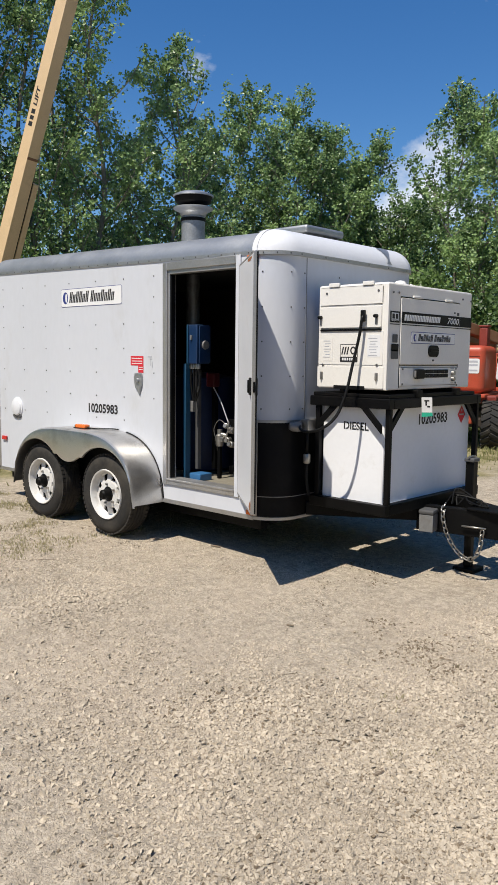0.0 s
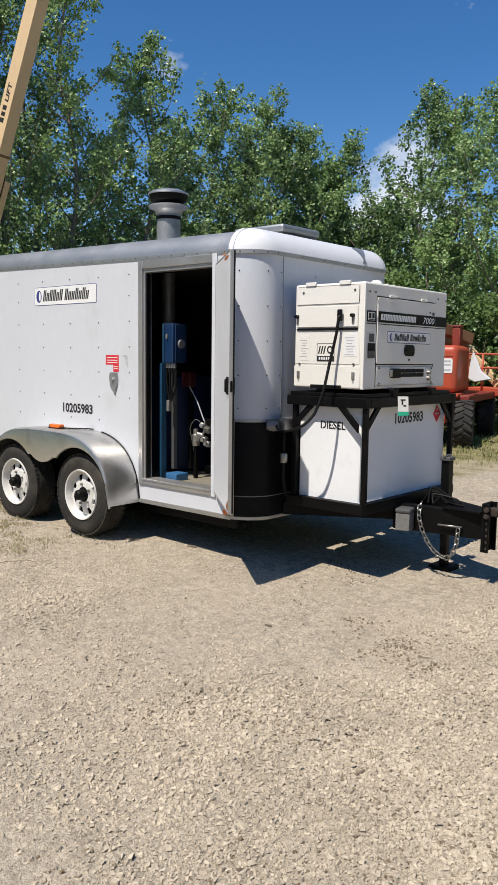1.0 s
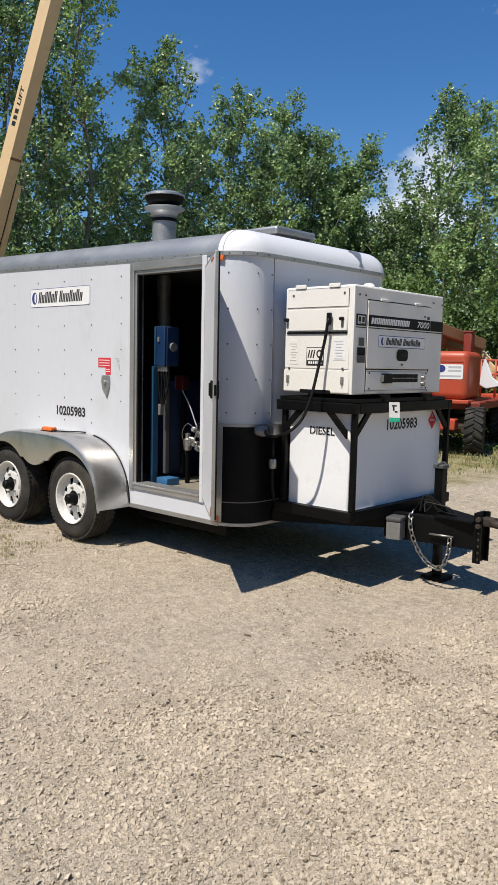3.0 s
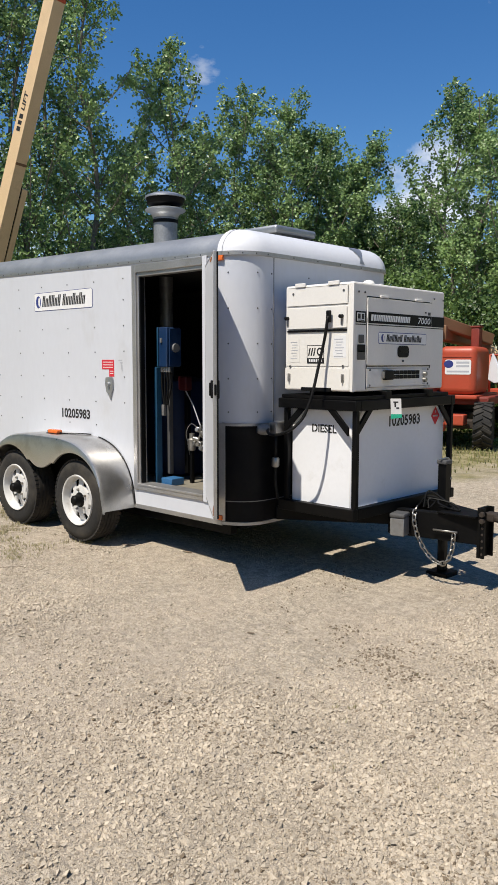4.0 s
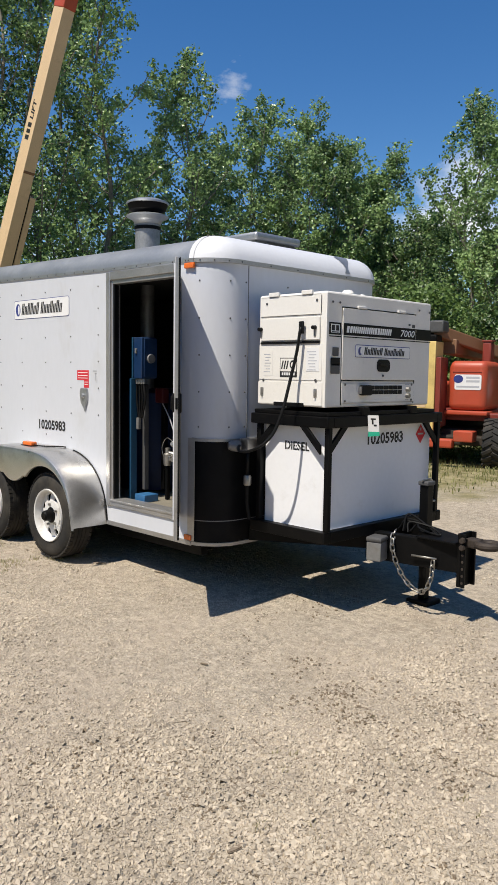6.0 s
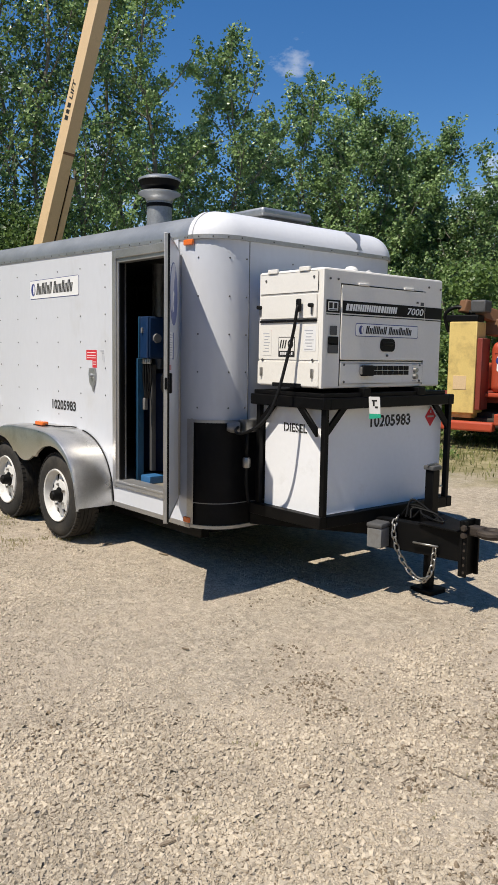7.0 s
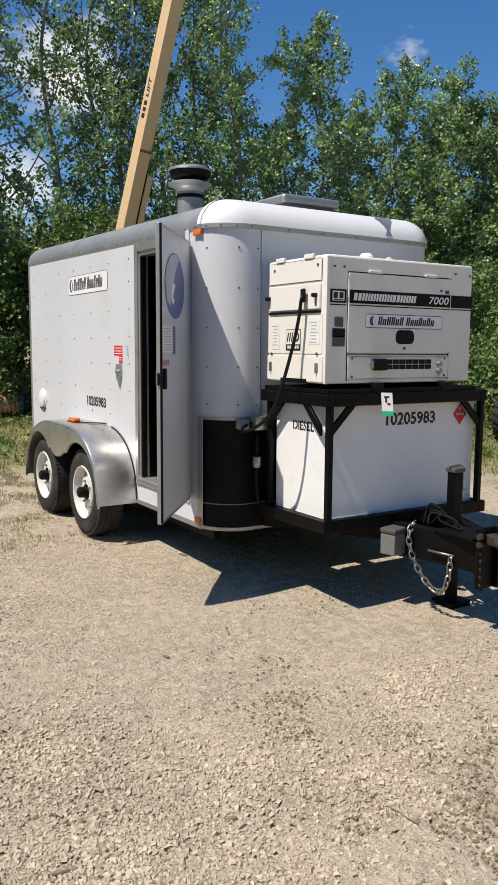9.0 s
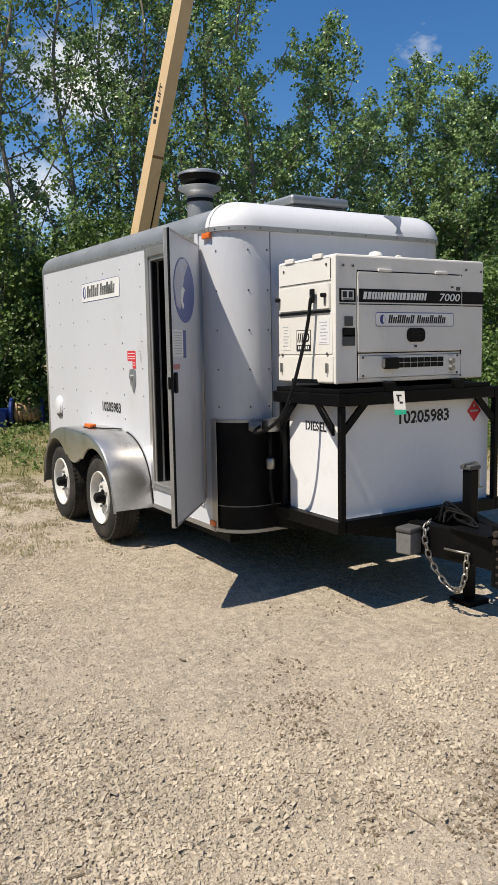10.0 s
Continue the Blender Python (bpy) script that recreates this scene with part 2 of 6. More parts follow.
M["leaf"] = leaf_material("poplar_leaf", (0.034, 0.09, 0.03), (0.33, 0.47, 0.18), 0.36, 0.36)
M["leaf_bush"] = leaf_material("bush_leaf", (0.035, 0.08, 0.022), (0.19, 0.29, 0.08))
M["weed_leaf"] = leaf_material("weed_leaf", (0.05, 0.11, 0.022), (0.2, 0.27, 0.08), 0.6)
M["dry_weed"] = leaf_material("dry_weed", (0.22, 0.205, 0.1), (0.46, 0.41, 0.25), 0.8)
M["grass"] = leaf_material("grass_blade", (0.1, 0.13, 0.035), (0.36, 0.35, 0.15), 0.7)


def ground_material():
    m = bpy.data.materials.new("gravel_ground")
    m.use_nodes = True
    n, l = m.node_tree.nodes, m.node_tree.links
    b = n["Principled BSDF"]
    geo = n.new("ShaderNodeNewGeometry")

    def noise_tex(scale, detail=4, rough=0.6):
        t = n.new("ShaderNodeTexNoise")
        t.inputs["Scale"].default_value, t.inputs["Detail"].default_value, t.inputs["Roughness"].default_value = scale, detail, rough
        l.new(geo.outputs["Position"], t.inputs["Vector"])
        return t

    def ramp(src, stops):
        r = n.new("ShaderNodeValToRGB")
        for e, (p, c) in zip(r.color_ramp.elements, stops):
            e.position, e.color = p, (*c, 1)
        l.new(src, r.inputs["Fac"])
        return r.outputs["Color"]

    def mix(fac, a, c):
        x = n.new("ShaderNodeMixRGB")
        l.new(fac, x.inputs["Fac"])
        for i, v in ((1, a), (2, c)):
            l.new(v, x.inputs[i])
        return x.outputs["Color"]

    pebble = n.new("ShaderNodeTexVoronoi")
    pebble.inputs["Scale"].default_value = 78
    grit = n.new("ShaderNodeTexVoronoi")
    grit.inputs["Scale"].default_value = 210
    l.new(geo.outputs["Position"], grit.inputs["Vector"])
    l.new(geo.outputs["Position"], pebble.inputs["Vector"])
    fine = noise_tex(190, 3, 0.7)
    patch = noise_tex(0.8, 5)
    sep = n.new("ShaderNodeSeparateColor")
    l.new(pebble.outputs["Color"], sep.inputs["Color"])
    stones = ramp(sep.outputs["Red"], ((0.0, (0.315, 0.27, 0.212)), (1.0, (0.53, 0.456, 0.362))))
    dust = ramp(fine.outputs["Fac"], ((0.3, (0.365, 0.306, 0.239)), (0.7, (0.56, 0.474, 0.375))))
    pm = n.new("ShaderNodeMapRange")
    pm.inputs["From Min"].default_value, pm.inputs["From Max"].default_value = 0.42, 0.6
    l.new(patch.outputs["Fac"], pm.inputs["Value"])
    base = mix(pm.outputs[0], stones, dust)
    speck = noise_tex(15, 6, 0.8)
    sr = n.new("ShaderNodeMapRange")
    sr.inputs["From Min"].default_value, sr.inputs["From Max"].default_value, sr.inputs["To Min"].default_value, sr.inputs["To Max"].default_value = 0.38, 0.62, 0.74, 1.19
    l.new(speck.outputs["Fac"], sr.inputs["Value"])
    sm = n.new("ShaderNodeVectorMath")
    sm.operation = "SCALE"
    l.new(base, sm.inputs[0])
    l.new(sr.outputs[0], sm.inputs["Scale"])
    base = sm.outputs[0]
    damp = noise_tex(1.7, 8, 0.7)
    dm = n.new("ShaderNodeMapRange")
    dm.inputs["From Min"].default_value, dm.inputs["From Max"].default_value, dm.inputs["To Max"].default_value = 0.56, 0.72, 0.4
    # a trodden patch of bare earth in front of the tongue
    spot = n.new("ShaderNodeVectorMath")
    spot.operation = "DISTANCE"
    spot.inputs[1].default_value = (-1.5, 3.6, -0.1)
    l.new(geo.outputs["Position"], spot.inputs[0])
    near = n.new("ShaderNodeMapRange")
    near.inputs["From Min"].default_value, near.inputs["From Max"].default_value, near.inputs["To Max"].default_value = 0.75, 0.1, 0.16
    l.new(spot.outputs["Value"], near.inputs["Value"])
    wet = n.new("ShaderNodeMath")
    l.new(damp.outputs["Fac"], wet.inputs[0])
    l.new(near.outputs[0], wet.inputs[1])
    l.new(wet.outputs[0], dm.inputs["Value"])
    earth = ramp(fine.outputs["Fac"], ((0.3, (0.2, 0.145, 0.095)), (0.7, (0.34, 0.26, 0.18))))
    base = mix(dm.outputs[0], base, earth)
    # grass and bare earth towards the trees
    sx = n.new("ShaderNodeSeparateXYZ")
    l.new(geo.outputs["Position"], sx.inputs[0])
    far = n.new("ShaderNodeMath")
    far.operation = "MULTIPLY_ADD"
    far.inputs[1].default_value = -1.55
    l.new(sx.outputs["X"], far.inputs[0])
    l.new(sx.outputs["Y"], far.inputs[2])
    edge = noise_tex(0.9, 6)
    fa = n.new("ShaderNodeMath")
    fa.operation = "MULTIPLY_ADD"
    fa.inputs[1].default_value = 7.0
    l.new(edge.outputs["Fac"], fa.inputs[0])
    l.new(far.outputs[0], fa.inputs[2])
    gm = n.new("ShaderNodeMapRange")
    gm.inputs["From Min"].default_value, gm.inputs["From Max"].default_value = 20.3, 22.0
    l.new(fa.outputs[0], gm.inputs["Value"])
    blot = noise_tex(3.0, 6, 0.7)
    turf = ramp(blot.outputs["Fac"], ((0.35, (0.14, 0.13, 0.05)), (0.65, (0.38, 0.325, 0.19))))
    l.new(mix(gm.outputs[0], base, turf), b.inputs["Base Color"])
    b.inputs["Roughness"].default_value = 0.95
    b.inputs["Specular IOR Level"].default_value = 0.2
    hsum = n.new("ShaderNodeMath")
    hsum.operation = "MULTIPLY_ADD"
    hsum.inputs[1].default_value = -0.7
    l.new(grit.outputs["Distance"], hsum.inputs[0])
    hp = n.new("ShaderNodeMath")
    hp.operation = "MULTIPLY_ADD"
    hp.inputs[1].default_value = -1.0
    l.new(pebble.outputs["Distance"], hp.inputs[0])
    l.new(fine.outputs["Fac"], hp.inputs[2])
    l.new(hp.outputs[0], hsum.inputs[2])
    clump = noise_tex(24, 4, 0.62)
    hc = n.new("ShaderNodeMath")
    hc.operation = "MULTIPLY_ADD"
    hc.inputs[1].default_value = 3.5
    l.new(clump.outputs["Fac"], hc.inputs[0])
    l.new(hsum.outputs[0], hc.inputs[2])
    bp = n.new("ShaderNodeBump")
    bp.inputs["Strength"].default_value, bp.inputs["Distance"].default_value = 0.75, 0.0078
    l.new(hc.outputs[0], bp.inputs["Height"])
    l.new(bp.outputs["Normal"], b.inputs["Normal"])
    return m


M["ground"] = ground_material()

# ---- builders ----
AT = {}


def thing(name, at, label, category, group="", turn=0.0, kind=""):
    ob = new(name)
    ob.matrix_basis = pose(*at, 0, 0, turn)
    AT[ob] = ob.matrix_basis.copy()
    ob.empty_display_size = 0.1
    return tagged(ob, label, category, group, kind)


def mesh_from(name, bm, material, smooth=35):
    me = bpy.data.meshes.new(name)
    bm.normal_update()
    bm.to_mesh(me)
    bm.free()
    me.materials.append(M[material])
    if smooth:
        kept = np.zeros(len(me.polygons), dtype=bool)
        me.polygons.foreach_get("use_smooth", kept)
        me.set_sharp_from_angle(angle=radians(smooth))
        if kept.any() and not kept.all():
            me.polygons.foreach_set("use_smooth", kept)
    return me


def part(name, bm, material, parent, label="", smooth=35):
    """Links a bmesh, given in world places, as one mesh under a thing or a part."""
    bm.transform(AT[parent].inverted())
    ob = new(name, mesh_from(name, bm, material, smooth))
    ob.parent = parent
    AT[ob] = AT[parent]
    return tagged(ob, label)


def solo(name, bm, material, at, label, category, group="", kind="", smooth=35):
    """A thing that is a single mesh with its origin at its base."""
    m = Matrix.Translation(at)
    bm.transform(m.inverted())
    ob = new(name, mesh_from(name, bm, material, smooth))
    ob.matrix_basis = m
    AT[ob] = m
    return tagged(ob, label, category, group, kind)


def box(a, b, bevel=0.0, bm=None, m=None, segs=2):
    """A box between two corners, with its edges rounded."""
    bm = bm or bmesh.new()
    t = bmesh.new()
    lo, hi = Vector([min(p) for p in zip(a, b)]), Vector([max(p) for p in zip(a, b)])
    bmesh.ops.create_cube(t, size=1.0, matrix=Matrix.Translation((lo + hi) / 2) @ Matrix.Diagonal((*(hi - lo), 1)))
    if bevel:
        bmesh.ops.bevel(t, geom=t.edges[:], offset=min(bevel, min(hi - lo) * 0.45), segments=segs, affect="EDGES", profile=0.5)
    t.normal_update()
    for f in t.faces:
        f.smooth = max(abs(c) for c in f.normal) < 0.999
    return merge(bm, t, m)


def merge(bm, t, m=None):
    if m is not None:
        t.transform(m)
    me = bpy.data.meshes.new("tmp")
    t.to_mesh(me)
    t.free()
    bm.from_mesh(me)
    bpy.data.meshes.remove(me)
    return bm


def frame_along(way):
    z = Vector(way).normalized()
    x = z.orthogonal().normalized()
    return Matrix((x, z.cross(x), z)).transposed()


def tube(points, radius, sides=10, bm=None, caps=True, radii=None):
    """A round bar or hose through the points."""
    bm = bm or bmesh.new()
    pts = [Vector(p) for p in points]
    rings, x = [], None
    for i, p in enumerate(pts):
        way = (pts[min(i + 1, len(pts) - 1)] - pts[max(i - 1, 0)]).normalized()
        x = way.orthogonal().normalized() if x is None else (x - way * x.dot(way)).normalized()
        y = way.cross(x)
        r = radii[i] if radii else radius
        rings.append([bm.verts.new(p + (x * math.cos(a) + y * math.sin(a)) * r) for a in [2 * math.pi * k / sides for k in range(sides)]])
    for a, b in zip(rings, rings[1:]):
        for k in range(sides):
            bm.faces.new((a[k], a[(k + 1) % sides], b[(k + 1) % sides], b[k]))
    for f in bm.faces:
        f.smooth = True
    if caps:
        bm.faces.new(rings[0][::-1])
        bm.faces.new(rings[-1])
    return bm


def smooth_path(points, n=8):
    """Catmull-Rom through the points."""
    p = [Vector(q) for q in points]
    p = [2 * p[0] - p[1], *p, 2 * p[-1] - p[-2]]
    out = []
    for a, b, c, d in zip(p, p[1:], p[2:], p[3:]):
        for k in range(n):
            t = k / n
            out.append(0.5 * ((2 * b) + (c - a) * t + (2 * a - 5 * b + 4 * c - d) * t * t + (3 * b - a - 3 * c + d) * t ** 3))
    return out + [p[-2]]


def lathe(profile, at, way=(0, 0, 1), sides=32, bm=None):
    """Turns (radius, height) pairs about an axis."""
    bm = bm or bmesh.new()
    m = Matrix.Translation(at) @ frame_along(way).to_4x4()
    rings = []
    for r, h in profile:
        rings.append([bm.verts.new(m @ Vector((r * math.cos(a), r * math.sin(a), h))) for a in [2 * math.pi * k / sides for k in range(sides)]] if r > 1e-5 else [bm.verts.new(m @ Vector((0, 0, h)))])
    for a, b in zip(rings, rings[1:]):
        if len(a) == 1 and len(b) == 1:
            continue
        for k in range(sides):
            j = (k + 1) % sides
            if len(a) == 1:
                bm.faces.new((a[0], b[j], b[k]))
            elif len(b) == 1:
                bm.faces.new((a[k], a[j], b[0]))
            else:
                bm.faces.new((a[k], a[j], b[j], b[k]))
    bmesh.ops.recalc_face_normals(bm, faces=bm.faces)
    for f in bm.faces:
        f.smooth = True
    return bm


def slab(outline, depth, m, bm=None, bevel=0.0):
    """A flat shape (x, y outline) of a thickness along its own z, placed by m."""
    bm = bm or bmesh.new()
    t = bmesh.new()
    f = t.faces.new([t.verts.new((x, y, 0)) for x, y in outline])
    ex = bmesh.ops.extrude_face_region(t, geom=[f])
    bmesh.ops.translate(t, vec=(0, 0, depth), verts=[v for v in ex["geom"] if isinstance(v, bmesh.types.BMVert)])
    bmesh.ops.recalc_face_normals(t, faces=t.faces)
    if bevel:
        bmesh.ops.bevel(t, geom=t.edges[:], offset=bevel, segments=2, affect="EDGES")
    t.normal_update()
    for f in t.faces:
        f.smooth = abs(f.normal.z) < 0.999
    return merge(bm, t, m)


def rounded(w, h, r, n=5):
    out = []
    for cx, cy, a0 in ((w / 2 - r, h / 2 - r, 0), (-w / 2 + r, h / 2 - r, 90), (-w / 2 + r, -h / 2 + r, 180), (w / 2 - r, -h / 2 + r, 270)):
        out += [(cx + r * math.cos(radians(a0 + 90 * k / n)), cy + r * math.sin(radians(a0 + 90 * k / n))) for k in range(n + 1)]
    return out


def oval(w, h, n=28):
    return [(w / 2 * math.cos(2 * math.pi * k / n), h / 2 * math.sin(2 * math.pi * k / n)) for k in range(n)]


def on_side(x, z, y):
    """A pose on a wall that faces -y: its x runs along +x, its y up, its z outwards."""
    return Matrix(((1, 0, 0, x), (0, 0, -1, y), (0, 1, 0, z), (0, 0, 0, 1)))


def on_front(y, z, x):
    """The same on a wall that faces +x: its x runs along +y."""
    return Matrix(((0, 0, 1, x), (1, 0, 0, y), (0, 1, 0, z), (0, 0, 0, 1)))


def letters(text, height, m, width=None, bold=0.0, shear=0.0):
    """Built-in lettering as a mesh, centred on m, of a capital height and, if given, a width."""
    cu = bpy.data.curves.new("letters", "FONT")
    cu.body, cu.size, cu.extrude, cu.offset, cu.shear = text, 1.0, 0.0, bold, shear
    cu.resolution_u = 3
    ob = bpy.data.objects.new("letters", cu)
    me = bpy.data.meshes.new_from_object(ob)
    bm = bmesh.new()
    bm.from_mesh(me)
    for d in (ob, cu, me):
        (bpy.data.objects if d is ob else bpy.data.curves if d is cu else bpy.data.meshes).remove(d)
    xs, ys = [v.co.x for v in bm.verts], [v.co.y for v in bm.verts]
    cx, cy, w, h = (min(xs) + max(xs)) / 2, (min(ys) + max(ys)) / 2, max(xs) - min(xs), max(ys) - min(ys)
    sy = height / h
    sx = width / w if width else sy
    for v in bm.verts:
        v.co = ((v.co.x - cx) * sx, (v.co.y - cy) * sy, 0)
    bm.transform(m)
    return bm


def bars(rows, m, depth=0.0008):
    """Plain bars (x, y, width, height) for print that cannot be read."""
    bm = bmesh.new()
    for x, y, w, h in rows:
        slab([(x - w / 2, y - h / 2), (x + w / 2, y - h / 2), (x + w / 2, y + h / 2), (x - w / 2, y + h / 2)], depth, m, bm)
    return bm


def up(m, d):
    return m @ Matrix.Translation((0, 0, d))


def ground_z(x, y):
    z = -0.0286 * x + 0.0078 * y - 0.180
    hi, lo = 0.02, -0.3
    z = hi - 0.04 * math.log1p(math.exp(min((hi - z) / 0.04, 50)))
    return max(z, lo)


def stone_mesh(name, places, sizes, seed):
    """Many small angular stones in one mesh: squashed, skewed blocks."""
    rng = np.random.default_rng(seed)
    n = len(places)
    base = np.array([(x, y, z) for z in (-1, 1) for x, y in ((-1, -1), (1, -1), (1, 1), (-1, 1))], float) * 0.62
    base[4:, :2] *= 0.7
    v = base[None] * rng.uniform(0.62, 1.12, (n, 8, 1)) + rng.normal(0, 0.15, (n, 8, 3))
    v *= sizes[:, None, None] * np.stack([rng.uniform(0.85, 1.3, n), rng.uniform(0.75, 1.1, n), rng.uniform(0.5, 0.9, n)], 1)[:, None, :]
    for i, j, spin in ((0, 2, rng.normal(0, 0.55, n)), (1, 2, rng.normal(0, 0.55, n)), (0, 1, rng.uniform(0, 2 * np.pi, n))):
        c, s = np.cos(spin)[:, None], np.sin(spin)[:, None]
        p, q = v[..., i].copy(), v[..., j].copy()
        v[..., i], v[..., j] = p * c - q * s, p * s + q * c
    v += places[:, None, :]
    f = np.array([(4, 5, 6), (4, 6, 7), (0, 1, 5), (0, 5, 4), (1, 2, 6), (1, 6, 5), (2, 3, 7), (2, 7, 6), (3, 0, 4), (3, 4, 7)])
    return raw_mesh(name, v.reshape(-1, 3), (f[None] + 8 * np.arange(n)[:, None, None]).reshape(-1, 3))


def raw_mesh(name, verts, faces):
    me = bpy.data.meshes.new(name)
    n, k = faces.shape
    me.vertices.add(len(verts))
    me.vertices.foreach_set("co", np.ascontiguousarray(verts, dtype=np.float32).ravel())
    me.loops.add(n * k)
    me.loops.foreach_set("vertex_index", np.ascontiguousarray(faces, dtype=np.int32).ravel())
    me.polygons.add(n)
    me.polygons.foreach_set("loop_start", np.arange(0, n * k, k, dtype=np.int32))
    me.update(calc_edges=True)
    me.shade_flat()
    me.validate()
    return me

# ---- ground ----
def build_ground():
    """One sheet: fine near the trailer, wide out to the horizon."""
    def axis(lo, hi, step, far):
        out = list(np.arange(lo, hi + 1e-6, step))
        d = step
        a, b = lo, hi
        while b < far:
            d *= 1.45
            a, b = a - d, b + d
            out = [a] + out + [b]
        return np.array(out)
    xs, ys = axis(-9.0, 1.5, 0.1, 900), axis(0.5, 8.0, 0.1, 900)
    gx, gy = np.meshgrid(xs, ys)
    z = np.array([[ground_z(x, y) + (0.018 * noise.noise((x * 0.9, y * 0.9, 0)) + 0.008 * noise.noise((x * 3.1, y * 3.1, 5))) * (1 if abs(x) < 40 and abs(y) < 40 else 0) for x, y in zip(r, s)] for r, s in zip(gx, gy)])
    h, w = gx.shape
    i = np.arange(h * w).reshape(h, w)
    me = raw_mesh("ground", np.stack([gx, gy, z], 2).reshape(-1, 3), np.stack([i[:-1, :-1], i[:-1, 1:], i[1:, 1:], i[1:, :-1]], 2).reshape(-1, 4))
    me.materials.append(M["ground"])
    me.polygons.foreach_set("use_smooth", [True] * len(me.polygons))
    return tagged(new("ground", me), "pale limestone gravel yard with grass towards the trees", "ground", kind="structure")


build_ground()


def bumpy_z(x, y):
    return ground_z(x, y) + 0.018 * noise.noise((x * 0.9, y * 0.9, 0)) + 0.008 * noise.noise((x * 3.1, y * 3.1, 5))


# ---- trailer ----
SIDE, FAR, NOSE, REAR, R = 4.232, 6.118, -3.70, -7.58, 0.24
BASE = 0.31


def top_z(x):
    return 2.257 + 0.0195 * (-3.9 - x)


def outline(x0=REAR, x1=REAR, grow=0.0, n=10):
    """Plan of the body with outward normals, from x0 on the near side round the nose to x1 on the far side."""
    pts = [(x, SIDE, 0, -1) for x in np.linspace(x0, NOSE - R, 12)]
    pts += [(NOSE - R + R * math.sin(a), SIDE + R - R * math.cos(a), math.sin(a), -math.cos(a)) for a in np.linspace(0, math.pi / 2, n)[1:]]
    pts += [(NOSE, y, 1, 0) for y in np.linspace(SIDE + R, FAR - R, 6)[1:]]
    pts += [(NOSE - R + R * math.cos(a), FAR - R + R * math.sin(a), math.cos(a), math.sin(a)) for a in np.linspace(0, math.pi / 2, n)[1:]]
    pts += [(x, FAR, 0, 1) for x in np.linspace(NOSE - R, x1, 8)[1:]]
    return [(x + nx * grow, y + ny * grow, nx, ny) for x, y, nx, ny in pts]


def sleek(bm):
    bmesh.ops.recalc_face_normals(bm, faces=bm.faces)
    for f in bm.faces:
        f.smooth = True
    return bm


def strip(pts, z0, z1, thick, bm=None):
    """A bent sheet along plan points, between two heights (numbers or functions of x)."""
    bm = bm or bmesh.new()
    za = z0 if callable(z0) else lambda x: z0
    zb = z1 if callable(z1) else lambda x: z1
    rows = []
    for x, y, nx, ny in pts:
        xi, yi = x - nx * thick, y - ny * thick
        rows.append([bm.verts.new(c) for c in ((x, y, za(x)), (x, y, zb(x)), (xi, yi, zb(x)), (xi, yi, za(x)))])
    for a, b in zip(rows, rows[1:]):
        for k in range(4):
            bm.faces.new((a[k], b[k], b[(k + 1) % 4], a[(k + 1) % 4]))
    bm.faces.new(rows[0])
    bm.faces.new(rows[-1][::-1])
    return sleek(bm)


def side_run(x0, x1, grow=0.0, n=6):
    return [(x, SIDE - grow, 0, -1) for x in np.linspace(x0, x1, n)]


DX0, DX1, DZ0, DZ1 = -4.875, -4.10, 0.50, 2.19   # door opening
trailer = thing("cargo_trailer", (-5.6, 5.175, 0.0), "white enclosed tandem-axle cargo trailer, side door open, parked on gravel", "trailer")

side_wall = part("side_wall", strip(side_run(REAR, DX0), BASE, top_z, 0.03), "white_paint", trailer, "white riveted sheet-metal side wall")
part("sill_panel", strip(side_run(DX0, DX1), BASE, DZ0, 0.03), "white_paint", trailer)
part("header_panel", strip(side_run(DX0, DX1), DZ1, top_z, 0.03), "white_paint", trailer)
part("front_wall", strip(outline(DX1, -4.3), BASE, top_z, 0.03), "white_paint", trailer, "white rounded nose wall")
part("far_wall", strip([(x, FAR, 0, 1) for x in np.linspace(-4.303, REAR, 5)], BASE, top_z, 0.03), "white_paint", trailer)
part("rear_wall", box((REAR, SIDE + 0.031, BASE), (REAR + 0.03, FAR - 0.031, 2.32)), "white_paint", trailer)
part("floor_board", box((REAR + 0.031, SIDE + 0.031, 0.43), (NOSE - R, FAR - 0.031, 0.485)), "wood", trailer, "worn plywood floor")
part("floor_board", box((NOSE - R + 0.002, SIDE + R, 0.43), (NOSE - 0.035, FAR - R, 0.484)), "wood", trailer)
# near-black sheets added inside, their colour standing for the shade in there
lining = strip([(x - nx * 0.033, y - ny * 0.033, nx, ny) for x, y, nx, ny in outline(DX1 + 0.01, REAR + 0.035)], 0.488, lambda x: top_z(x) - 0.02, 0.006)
part("lining", lining, "shade_wall", trailer, "near-black sheet for the shade inside")
part("lining", strip([(x, SIDE + 0.033, 0, -1) for x in np.linspace(REAR + 0.035, DX0 - 0.01, 4)], 0.488, lambda x: top_z(x) - 0.02, 0.006), "shade_wall", trailer)
part("rear_lining", box((REAR + 0.032, SIDE + 0.045, 0.49), (REAR + 0.038, FAR - 0.045, 2.3)), "shade_wall", trailer)


def cove(x0, x1, reach, rise, grow, bm=None, n=8):
    """The rounded roof edge: from the wall's top inwards and up."""
    bm = bm or bmesh.new()
    pts = outline(x0, x1, grow)
    rows = []
    for x, y, nx, ny in pts:
        row = []
        for k in range(n + 1):
            a = math.pi / 2 * k / n
            d = reach * (1 - math.cos(a))
            row.append(bm.verts.new((x - nx * d, y - ny * d, top_z(x) + rise * math.sin(a))))
        rows.append(row)
    for a, b in zip(rows, rows[1:]):
        for k in range(n):
            bm.faces.new((a[k], b[k], b[k + 1], a[k + 1]))
    return sleek(bm)


